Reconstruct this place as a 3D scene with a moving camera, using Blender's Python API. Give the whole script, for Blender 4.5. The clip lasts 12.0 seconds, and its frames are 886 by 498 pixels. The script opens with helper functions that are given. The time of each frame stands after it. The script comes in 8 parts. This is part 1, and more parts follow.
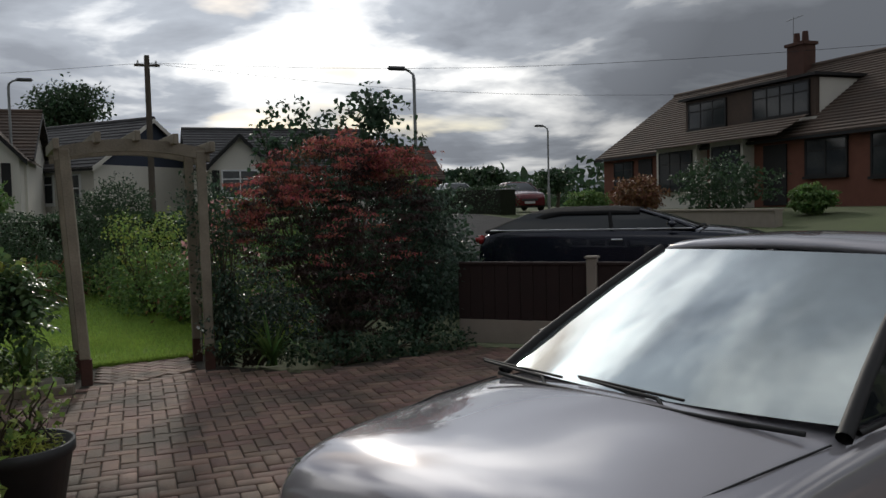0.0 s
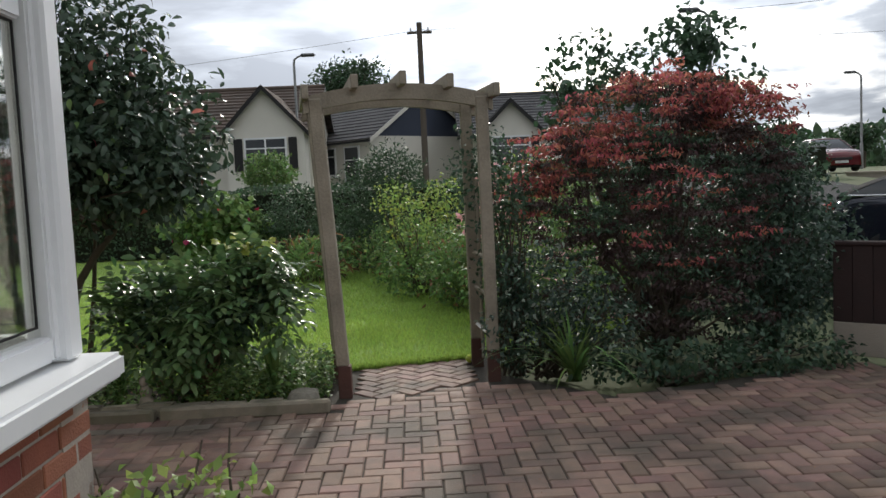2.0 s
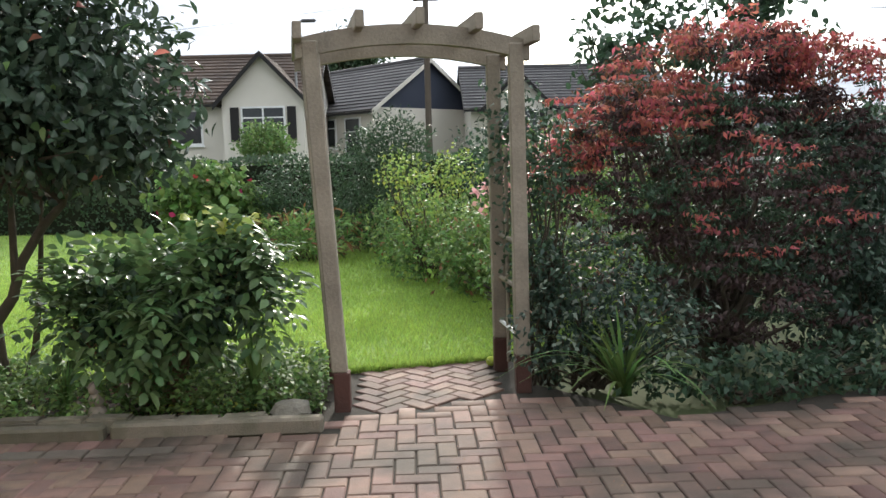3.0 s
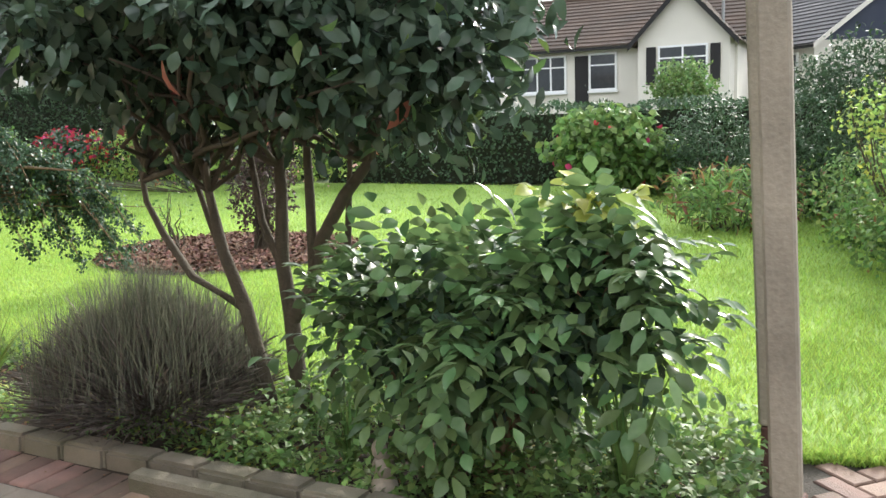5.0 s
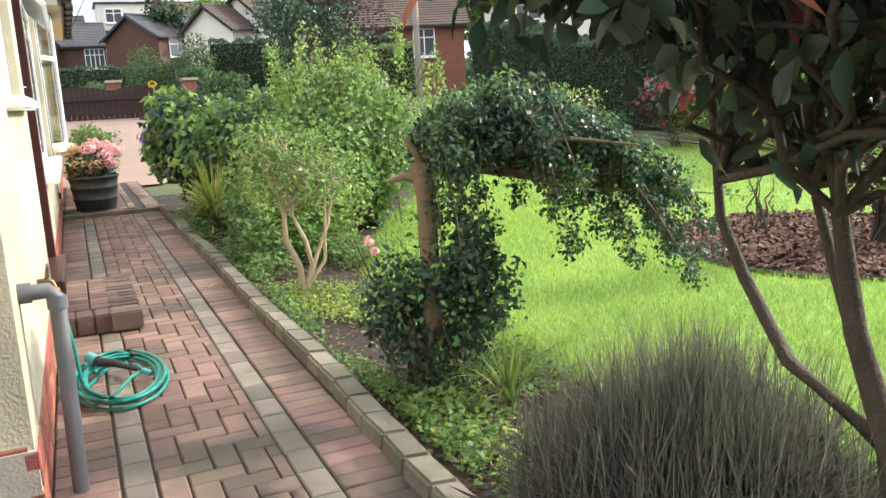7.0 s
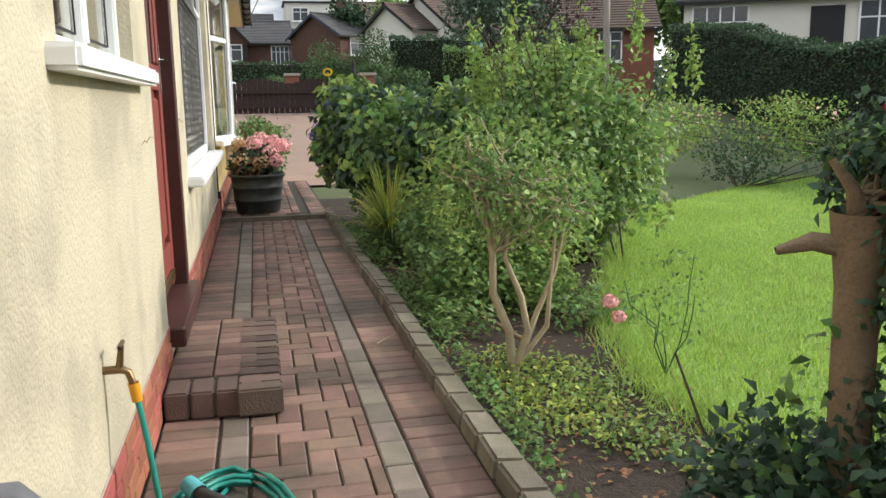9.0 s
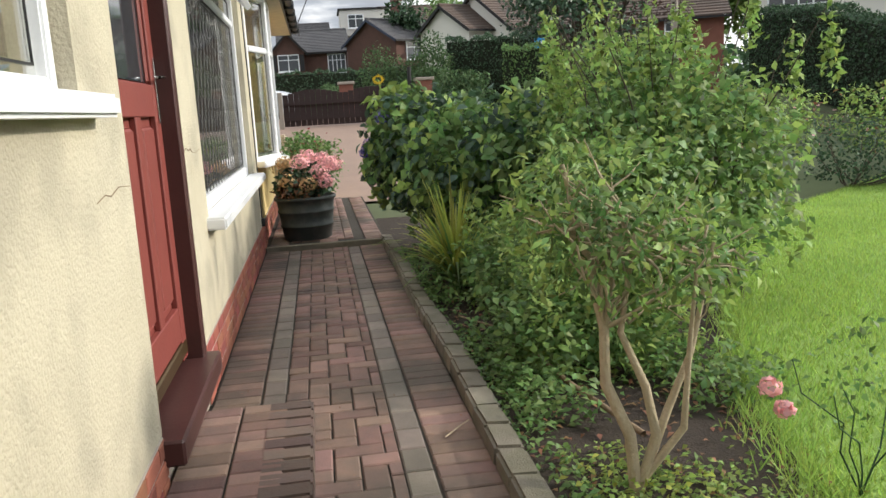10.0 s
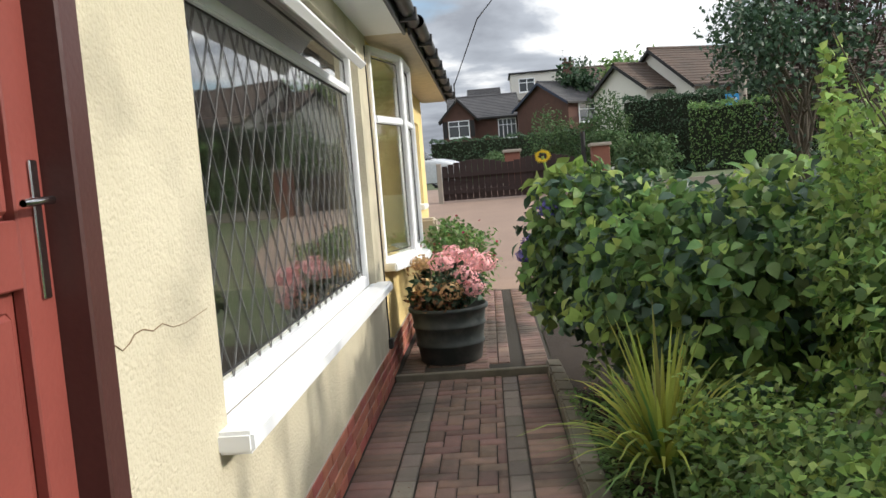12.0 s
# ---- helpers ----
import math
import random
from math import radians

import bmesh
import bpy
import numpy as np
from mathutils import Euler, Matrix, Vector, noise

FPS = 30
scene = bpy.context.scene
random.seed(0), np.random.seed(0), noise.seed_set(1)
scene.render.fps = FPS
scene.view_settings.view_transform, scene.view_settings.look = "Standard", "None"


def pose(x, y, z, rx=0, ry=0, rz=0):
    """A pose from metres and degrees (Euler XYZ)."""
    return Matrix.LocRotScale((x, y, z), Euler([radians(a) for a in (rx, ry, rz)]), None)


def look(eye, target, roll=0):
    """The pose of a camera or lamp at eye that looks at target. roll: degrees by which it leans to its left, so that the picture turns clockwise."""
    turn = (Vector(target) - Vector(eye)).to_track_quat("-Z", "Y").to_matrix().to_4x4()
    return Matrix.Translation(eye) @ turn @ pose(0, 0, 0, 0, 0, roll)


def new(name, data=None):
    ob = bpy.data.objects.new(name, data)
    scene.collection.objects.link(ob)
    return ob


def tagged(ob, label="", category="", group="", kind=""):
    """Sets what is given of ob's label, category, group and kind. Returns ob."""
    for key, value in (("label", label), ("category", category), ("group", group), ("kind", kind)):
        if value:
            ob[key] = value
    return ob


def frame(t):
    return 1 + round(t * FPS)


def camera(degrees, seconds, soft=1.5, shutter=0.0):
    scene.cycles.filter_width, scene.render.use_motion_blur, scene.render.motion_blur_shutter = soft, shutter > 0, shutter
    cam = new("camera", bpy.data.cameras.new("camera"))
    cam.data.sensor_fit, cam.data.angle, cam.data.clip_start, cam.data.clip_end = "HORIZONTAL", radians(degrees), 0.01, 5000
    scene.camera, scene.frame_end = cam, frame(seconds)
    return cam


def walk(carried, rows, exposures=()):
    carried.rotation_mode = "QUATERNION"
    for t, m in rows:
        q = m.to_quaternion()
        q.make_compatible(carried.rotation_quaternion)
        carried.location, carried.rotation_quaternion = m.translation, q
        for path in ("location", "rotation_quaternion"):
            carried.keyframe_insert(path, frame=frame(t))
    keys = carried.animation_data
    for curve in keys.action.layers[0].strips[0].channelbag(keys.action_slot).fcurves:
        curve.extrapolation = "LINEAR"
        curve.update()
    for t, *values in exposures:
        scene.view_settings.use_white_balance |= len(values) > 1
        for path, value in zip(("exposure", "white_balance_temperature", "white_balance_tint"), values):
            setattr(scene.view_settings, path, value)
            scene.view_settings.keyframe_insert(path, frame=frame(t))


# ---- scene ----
# ---- camera and its walk ----
cam = camera(56.9, 12.0)
ROWS = [
    (0, 0.136, 0.166, 1.498, 87.12, 1.41, -20.49),
    (0.5, 0.239, 0.649, 1.501, 86.63, 2.13, -12.09),
    (1, 0.226, 1.182, 1.477, 86.28, 2.97, -3.68),
    (1.5, 0.220, 1.751, 1.478, 85.83, 4.02, -2.49),
    (2, 0.203, 2.353, 1.472, 85.47, 2.58, -2.09),
    (2.5, 0.149, 2.898, 1.443, 84.25, 1.96, -2.86),
    (4.5, -0.065, 5.130, 1.402, 82.88, 0.46, 14.96),
    (5, -0.218, 5.581, 1.384, 81.01, 2.08, 26.34),
    (5.5, -0.459, 5.923, 1.409, 79.01, 2.04, 36.73),
    (6, -0.736, 6.305, 1.402, 78.65, 1.02, 47.17),
    (6.5, -1.068, 6.582, 1.417, 78.88, 1.56, 55.60),
    (7, -1.468, 6.826, 1.427, 79.12, 2.95, 66.04),
    (7.5, -1.947, 6.923, 1.406, 79.22, 3.19, 72.50),
    (9.5, -4.069, 7.109, 1.351, 80.25, 1.16, 78.96),
    (10, -4.668, 7.205, 1.417, 80.15, 3.42, 81.66),
    (10.5, -5.256, 7.286, 1.480, 80.58, 6.05, 81.31),
    (11, -5.816, 7.410, 1.516, 84.37, 5.91, 84.40),
    (11.5, -6.388, 7.417, 1.548, 84.90, 4.71, 90.28),
    (12, -6.946, 7.424, 1.599, 85.25, 4.56, 93.58),
]
EXPOSURES = [(0.0, -1.2), (0.5, -1.1), (1.0, -0.8), (1.5, -0.5), (2.0, -0.1), (2.5, 0.35), (4.5, 1.3), (5.5, 1.4), (6.5, 1.4), (7.5, 1.2), (9.5, 0.5), (10.5, 0.55), (12.0, 0.5)]
walk(cam, [(t, pose(*p)) for t, *p in ROWS], EXPOSURES)

# ---- world, sun and exposure ----
SUN_YAW, SUN_HEIGHT = 5.0, 25.0
sun_way = Vector((math.sin(radians(SUN_YAW)) * math.cos(radians(SUN_HEIGHT)), math.cos(radians(SUN_YAW)) * math.cos(radians(SUN_HEIGHT)), math.sin(radians(SUN_HEIGHT))))


def build_world():
    world = bpy.data.worlds.new("sky")
    scene.world = world
    world.use_nodes = True
    nt = world.node_tree
    nt.nodes.clear()
    N, L = nt.nodes.new, nt.links.new
    out, bg = N("ShaderNodeOutputWorld"), N("ShaderNodeBackground")
    sky = N("ShaderNodeTexSky")
    sky.sky_type = 'NISHITA'
    sky.sun_disc = False
    sky.sun_elevation, sky.sun_rotation = radians(SUN_HEIGHT), radians(SUN_YAW)
    dim = N("ShaderNodeMixRGB")
    dim.blend_type = 'MULTIPLY'
    dim.inputs[0].default_value = 1.0
    dim.inputs[2].default_value = (0.10, 0.10, 0.10, 1)
    L(sky.outputs[0], dim.inputs[1])
    # cloud deck, seen in perspective: direction divided by its height
    co, sep = N("ShaderNodeTexCoord"), N("ShaderNodeSeparateXYZ")
    L(co.outputs["Generated"], sep.inputs[0])
    lift = N("ShaderNodeMath")
    lift.operation = 'ABSOLUTE'
    L(sep.outputs[2], lift.inputs[0])
    lift2 = N("ShaderNodeMath")
    lift2.operation = 'ADD'
    lift2.inputs[1].default_value = 0.16
    L(lift.outputs[0], lift2.inputs[0])
    div = N("ShaderNodeVectorMath")
    div.operation = 'DIVIDE'
    spin = N("ShaderNodeMapping")
    spin.inputs["Rotation"].default_value = (0, 0, radians(-13))
    L(co.outputs["Generated"], spin.inputs[0])
    L(spin.outputs[0], div.inputs[0])
    comb = N("ShaderNodeCombineXYZ")
    for k in range(3):
        L(lift2.outputs[0], comb.inputs[k])
    L(comb.outputs[0], div.inputs[1])
    n1 = N("ShaderNodeTexNoise")
    n1.inputs["Scale"].default_value, n1.inputs["Detail"].default_value, n1.inputs["Roughness"].default_value = 1.15, 9, 0.52
    n1.inputs["Distortion"].default_value = 0.25
    L(div.outputs[0], n1.inputs["Vector"])
    ramp = N("ShaderNodeValToRGB")
    e = ramp.color_ramp.elements
    e[0].position, e[0].color = 0.41, (0.30, 0.325, 0.37, 1)
    e[1].position, e[1].color = 0.62, (1.32, 1.32, 1.30, 1)
    m = e.new(0.5)
    m.color = (0.44, 0.475, 0.53, 1)
    L(n1.outputs["Fac"], ramp.inputs[0])
    # clouds are brighter round the sun
    dot = N("ShaderNodeVectorMath")
    dot.operation = 'DOT_PRODUCT'
    dot.inputs[1].default_value = sun_way
    L(co.outputs["Generated"], dot.inputs[0])
    glow = N("ShaderNodeMapRange")
    glow.inputs[1].default_value, glow.inputs[2].default_value = 0.82, 1.0
    glow.inputs[3].default_value, glow.inputs[4].default_value = 0.85, 2.5
    L(dot.outputs["Value"], glow.inputs[0])
    mul = N("ShaderNodeVectorMath")
    mul.operation = 'SCALE'
    L(ramp.outputs[0], mul.inputs[0])
    L(glow.outputs[0], mul.inputs["Scale"])
    # the overcast is brighter overhead and duller away from the sun
    high, side = N("ShaderNodeMapRange"), N("ShaderNodeMapRange")
    high.inputs[3].default_value, high.inputs[4].default_value = 0.75, 1.75
    L(lift.outputs[0], high.inputs[0])
    side.inputs[1].default_value, side.inputs[2].default_value = -0.2, 0.8
    side.inputs[3].default_value, side.inputs[4].default_value = 0.85, 1.0
    L(dot.outputs["Value"], side.inputs[0])
    both = N("ShaderNodeMath")
    both.operation = 'MULTIPLY'
    L(high.outputs[0], both.inputs[0])
    L(side.outputs[0], both.inputs[1])
    deck = N("ShaderNodeVectorMath")
    deck.operation = 'SCALE'
    L(mul.outputs[0], deck.inputs[0])
    L(both.outputs[0], deck.inputs["Scale"])
    # a few gaps of blue
    n2 = N("ShaderNodeTexNoise")
    n2.inputs["Scale"].default_value, n2.inputs["Detail"].default_value = 0.9, 6
    L(div.outputs[0], n2.inputs["Vector"])
    gap = N("ShaderNodeMapRange")
    gap.inputs[1].default_value, gap.inputs[2].default_value = 0.60, 0.67
    L(n2.outputs["Fac"], gap.inputs[0])
    mix = N("ShaderNodeMixRGB")
    L(gap.outputs[0], mix.inputs[0])
    L(deck.outputs[0], mix.inputs[1])
    L(dim.outputs[0], mix.inputs[2])
    L(mix.outputs[0], bg.inputs[0])
    bg.inputs[1].default_value = 1.3
    L(bg.outputs[0], out.inputs[0])


build_world()
sun = new("sun", bpy.data.lights.new("sun", 'SUN'))
sun.data.energy, sun.data.angle, sun.data.color = 2.3, radians(3.0), (1.0, 0.94, 0.84)
sun.matrix_world = look((0, 0, 30), Vector((0, 0, 30)) - sun_way)

# ---- materials ----


def material(name, color, second=None, rough=0.8, scale=12.0, fine=90.0, bump=0.25, metal=0.0, vary="", spread=0.25, translucent=0.0, spec=0.4, contrast=0.5, stain=None, coat=0.0, deep=0.01):
    """Procedural surface: two colours mixed by coarse and fine noise; vary: 'object' or 'island' shifts each piece's brightness."""
    mt = bpy.data.materials.new(name)
    mt.use_nodes = True
    nt = mt.node_tree
    N, L = nt.nodes.new, nt.links.new
    bs = nt.nodes["Principled BSDF"]
    co = N("ShaderNodeNewGeometry")
    a, b = N("ShaderNodeTexNoise"), N("ShaderNodeTexNoise")
    for n, s, d in ((a, scale, 4), (b, fine, 3)):
        n.inputs["Scale"].default_value, n.inputs["Detail"].default_value = s, d
        L(co.outputs["Position"], n.inputs["Vector"])
    second = second or tuple(c * 0.7 for c in color)
    mx = N("ShaderNodeMixRGB")
    mx.inputs[1].default_value, mx.inputs[2].default_value = (*color, 1), (*second, 1)
    rng = N("ShaderNodeMapRange")
    rng.inputs[1].default_value, rng.inputs[2].default_value = 0.5 - 0.25 / max(contrast, 0.05) * 0.5, 0.5 + 0.25 / max(contrast, 0.05) * 0.5
    add = N("ShaderNodeMath")
    add.operation = 'MULTIPLY_ADD'
    add.inputs[1].default_value = 0.35
    L(b.outputs["Fac"], add.inputs[0])
    sub = N("ShaderNodeMath")
    sub.operation = 'MULTIPLY_ADD'
    sub.inputs[1].default_value, sub.inputs[2].default_value = 0.65, 0.0
    L(a.outputs["Fac"], sub.inputs[0])
    L(sub.outputs[0], add.inputs[2])
    L(add.outputs[0], rng.inputs[0])
    L(rng.outputs[0], mx.inputs[0])
    last = mx
    if vary:
        src = N("ShaderNodeObjectInfo").outputs["Random"] if vary == "object" else N("ShaderNodeNewGeometry").outputs["Random Per Island"]
        hsv, mp = N("ShaderNodeHueSaturation"), N("ShaderNodeMapRange")
        mp.inputs[3].default_value, mp.inputs[4].default_value = 1 - spread, 1 + spread
        L(src, mp.inputs[0])
        L(mp.outputs[0], hsv.inputs["Value"])
        hue = N("ShaderNodeMapRange")
        hue.inputs[3].default_value, hue.inputs[4].default_value = 0.5 - 0.06 * spread, 0.5 + 0.06 * spread
        wrap = N("ShaderNodeMath")
        wrap.operation = 'PINGPONG'
        wrap.inputs[1].default_value = 0.13
        L(src, wrap.inputs[0])
        mul = N("ShaderNodeMath")
        mul.operation = 'MULTIPLY'
        mul.inputs[1].default_value = 7.6
        L(wrap.outputs[0], mul.inputs[0])
        L(mul.outputs[0], hue.inputs[0])
        L(hue.outputs[0], hsv.inputs["Hue"])
        L(mx.outputs[0], hsv.inputs["Color"])
        last = hsv
    if stain:
        c = N("ShaderNodeTexNoise")
        c.inputs["Scale"].default_value, c.inputs["Detail"].default_value = stain[1], 5
        L(co.outputs["Position"], c.inputs["Vector"])
        r2 = N("ShaderNodeMapRange")
        r2.inputs[1].default_value, r2.inputs[2].default_value = 0.47, 0.63
        r2.inputs[4].default_value = stain[2]
        L(c.outputs["Fac"], r2.inputs[0])
        m2 = N("ShaderNodeMixRGB")
        m2.inputs[2].default_value = (*stain[0], 1)
        L(r2.outputs[0], m2.inputs[0])
        L(last.outputs[0], m2.inputs[1])
        last = m2
    L(last.outputs[0], bs.inputs["Base Color"])
    bs.inputs["Roughness"].default_value, bs.inputs["Metallic"].default_value = rough, metal
    bs.inputs["Specular IOR Level"].default_value = spec
    bs.inputs["Coat Weight"].default_value = coat
    if bump:
        bp = N("ShaderNodeBump")
        bp.inputs["Strength"].default_value, bp.inputs["Distance"].default_value = bump, deep
        L(b.outputs["Fac"], bp.inputs["Height"])
        L(bp.outputs[0], bs.inputs["Normal"])
    if translucent:
        tr, ms = N("ShaderNodeBsdfTranslucent"), N("ShaderNodeMixShader")
        L(last.outputs[0], tr.inputs[0])
        ms.inputs[0].default_value = translucent
        L(bs.outputs[0], ms.inputs[1])
        L(tr.outputs[0], ms.inputs[2])
        L(ms.outputs[0], nt.nodes["Material Output"].inputs[0])
    return mt


def glass(name, tint=(0.8, 0.85, 0.85), rough=0.02):
    mt = bpy.data.materials.new(name)
    mt.use_nodes = True
    bs = mt.node_tree.nodes["Principled BSDF"]
    bs.inputs["Base Color"].default_value = (*tint, 1)
    bs.inputs["Roughness"].default_value = rough
    bs.inputs["Transmission Weight"].default_value = 1.0
    bs.inputs["IOR"].default_value = 2.3
    return mt


def leafy(name, color, second=None, translucent=0.3, rough=0.5, spread=0.45, scale=3.0):
    return material(name, color, second, rough=rough, scale=scale, fine=60, bump=0.0, vary="island", spread=spread, translucent=translucent, spec=0.35)


RENDER_CREAM = material("cream_render", (0.56, 0.51, 0.38), (0.48, 0.43, 0.31), rough=0.92, scale=2.2, fine=74, bump=0.9, deep=0.008, contrast=0.6, stain=((0.31, 0.28, 0.21), 2.4, 0.55))
RENDER_YELLOW = material("yellow_render", (0.80, 0.62, 0.28), (0.72, 0.55, 0.25), rough=0.92, scale=2.2, fine=74, bump=0.9, deep=0.008, contrast=0.6)
BRICK = material("red_brick", (0.36, 0.12, 0.075), (0.24, 0.08, 0.055), rough=0.85, scale=9, fine=120, bump=0.4, vary="object", spread=0.3)
BRICK_FAR = material("brick_far", (0.231, 0.0975, 0.068), (0.168, 0.0675, 0.048), rough=0.9, scale=3, fine=30, bump=0.3)
BRICK_DARK = material("brick_dark", (0.12, 0.0595, 0.045), (0.078, 0.042, 0.0338), rough=0.9, scale=3, fine=30, bump=0.3)
MORTAR = material("mortar", (0.45, 0.40, 0.34), (0.34, 0.30, 0.26), rough=0.95, scale=14, bump=0.3)
PAVER = material("red_paver", (0.275, 0.168, 0.132), (0.165, 0.118, 0.098), rough=0.72, scale=11, fine=150, bump=0.5, vary="object", spread=0.3, spec=0.25, stain=((0.08, 0.07, 0.056), 1.3, 0.85))
PAVER_LOOSE = material("red_paver_far", (0.275, 0.168, 0.132), (0.165, 0.118, 0.098), rough=0.72, scale=11, fine=150, bump=0.5, vary="island", spread=0.3, spec=0.25, stain=((0.08, 0.07, 0.056), 1.3, 0.85))
PAVER_GREY = material("grey_paver", (0.24, 0.198, 0.162), (0.156, 0.132, 0.108), rough=0.7, scale=11, fine=150, bump=0.5, vary="object", spread=0.3, stain=((0.09, 0.08, 0.062), 1.3, 0.7))
PAVER_DARK = material("dark_step_paver", (0.105, 0.085, 0.075), (0.15, 0.09, 0.07), rough=0.75, scale=9, fine=130, bump=0.5, vary="object", spread=0.3)
SAND = material("joint_sand", (0.055, 0.045, 0.036), (0.03, 0.028, 0.02), rough=0.95, scale=30, bump=0.4)
KERB = material("kerb_concrete", (0.235, 0.205, 0.155), (0.15, 0.135, 0.105), rough=0.9, scale=7, fine=120, bump=0.6, vary="object", spread=0.2, stain=((0.10, 0.10, 0.06), 5, 0.5))
SOIL = material("soil", (0.05, 0.036, 0.026), (0.03, 0.022, 0.016), rough=0.95, scale=18, fine=90, bump=1.0)
GRASS_BASE = material("grass_base", (0.26, 0.375, 0.08), (0.18, 0.29, 0.065), rough=0.9, scale=1.6, fine=60, bump=1.0)
GRASS = leafy("grass_blades", (0.385, 0.52, 0.11), (0.27, 0.41, 0.09), translucent=0.45, rough=0.6, spread=0.35, scale=0.8)
VERGE = material("field_ground", (0.10, 0.13, 0.05), (0.075, 0.085, 0.045), rough=0.95, scale=0.4, fine=8, bump=0.5)
ASPHALT = material("asphalt", (0.055, 0.055, 0.058), (0.04, 0.04, 0.042), rough=0.95, scale=3, fine=150, bump=0.4, spec=0.12)
CONCRETE = material("concrete", (0.36, 0.31, 0.26), (0.28, 0.245, 0.21), rough=0.9, scale=5, fine=80, bump=0.4)
PINK_CONCRETE = material("pink_concrete", (0.31, 0.22, 0.17), (0.25, 0.18, 0.145), rough=0.9, scale=2, fine=60, bump=0.3)
UPVC = material("white_upvc", (0.82, 0.83, 0.84), (0.76, 0.77, 0.78), rough=0.35, scale=3, fine=30, bump=0.02, contrast=0.3)
RUBBER = material("black_gasket", (0.02, 0.02, 0.02), rough=0.6, bump=0.0)
PANE = glass("window_pane", (0.86, 0.90, 0.89))
FAR_PANE = material("far_window_glass", (0.03, 0.035, 0.04), (0.05, 0.055, 0.06), rough=0.06, bump=0.0, spec=0.7)
CURTAIN = material("net_curtain", (0.50, 0.48, 0.43), (0.38, 0.37, 0.33), rough=0.9, scale=2, fine=25, bump=0.2)
# plaster darkened so that the rooms' dimness is in the colour
ROOM = material("dimmed_room_plaster", (0.16, 0.145, 0.12), (0.13, 0.115, 0.10), rough=0.9, scale=2, bump=0.05)
DOOR_RED = material("red_painted_door", (0.24, 0.055, 0.042), (0.19, 0.045, 0.036), rough=0.55, scale=5, fine=60, bump=0.12, contrast=0.4)
FRAME_BROWN = material("dark_brown_frame", (0.055, 0.022, 0.02), (0.075, 0.03, 0.026), rough=0.4, scale=4, fine=60, bump=0.08)
BRASS = material("brass", (0.24, 0.16, 0.08), rough=0.4, metal=0.9, bump=0.05)
CHROME = material("chrome", (0.7, 0.7, 0.7), (0.6, 0.6, 0.6), rough=0.18, metal=1.0, bump=0.0)
TIMBER = material("weathered_timber", (0.33, 0.29, 0.23), (0.21, 0.185, 0.145), rough=0.85, scale=5, fine=55, bump=0.5, contrast=0.7)
TIMBER_FOOT = material("stained_timber_foot", (0.10, 0.045, 0.035), (0.07, 0.035, 0.028), rough=0.8, scale=7, fine=60, bump=0.4)
FENCE_BROWN = material("brown_fence_paint", (0.034, 0.017, 0.016), (0.024, 0.014, 0.013), rough=0.75, scale=6, fine=60, bump=0.3)
BLACK_PLASTIC = material("black_plastic", (0.025, 0.025, 0.026), (0.035, 0.035, 0.036), rough=0.5, bump=0.05)
GREY_PLASTIC = material("grey_plastic", (0.14, 0.14, 0.15), (0.11, 0.11, 0.12), rough=0.5, bump=0.05)
POT_GREEN = material("dark_green_tub", (0.035, 0.045, 0.043), (0.055, 0.062, 0.06), rough=0.55, scale=6, fine=40, bump=0.15, stain=((0.11, 0.11, 0.10), 9, 0.4))
HOSE = material("green_hose", (0.02, 0.25, 0.20), (0.015, 0.19, 0.155), rough=0.4, scale=20, bump=0.05)
HOSE_TIP = material("turquoise_nozzle", (0.10, 0.42, 0.46), rough=0.4, bump=0.0)
ORANGE = material("orange_connector", (0.75, 0.33, 0.02), rough=0.4, bump=0.0)
ROOF_BROWN = material("brown_roof_tile", (0.115, 0.08, 0.062), (0.07, 0.055, 0.046), rough=0.85, scale=0.9, fine=9, bump=0.4, contrast=0.7)
ROOF_GREY = material("grey_roof_tile", (0.10, 0.097, 0.10), (0.065, 0.064, 0.068), rough=0.8, scale=0.9, fine=9, bump=0.4, contrast=0.7)
ROOF_RED = material("red_roof_tile", (0.24, 0.13, 0.10), (0.17, 0.10, 0.08), rough=0.85, scale=0.9, fine=9, bump=0.4, contrast=0.7)
WHITE_WALL = material("white_render", (0.74, 0.71, 0.65), (0.66, 0.63, 0.57), rough=0.9, scale=1.1, fine=40, bump=0.3)
BLUE_BOARD = material("dark_blue_cladding", (0.035, 0.045, 0.075), (0.05, 0.06, 0.09), rough=0.7, scale=1, fine=20, bump=0.2)
BLACK_TRIM = material("black_trim", (0.018, 0.017, 0.018), rough=0.6, bump=0.0)
STEEL = material("galvanised_steel", (0.30, 0.31, 0.31), (0.22, 0.23, 0.23), rough=0.5, metal=0.6, scale=6, bump=0.1)
POLE_WOOD = material("pole_wood", (0.13, 0.105, 0.085), (0.09, 0.075, 0.06), rough=0.9, scale=4, fine=40, bump=0.4)
BARK = material("grey_bark", (0.105, 0.085, 0.062), (0.065, 0.055, 0.04), rough=0.9, scale=16, fine=90, bump=0.8)
BARK_PALE = material("pale_bark", (0.50, 0.41, 0.28), (0.33, 0.26, 0.17), rough=0.85, scale=14, fine=90, bump=0.6)
BARK_TAN = material("tan_bark", (0.27, 0.19, 0.115), (0.17, 0.12, 0.075), rough=0.85, scale=14, fine=90, bump=0.6)
MULCH = material("bark_chip", (0.17, 0.085, 0.055), (0.10, 0.055, 0.04), rough=0.9, scale=20, bump=0.4, vary="island", spread=0.5)
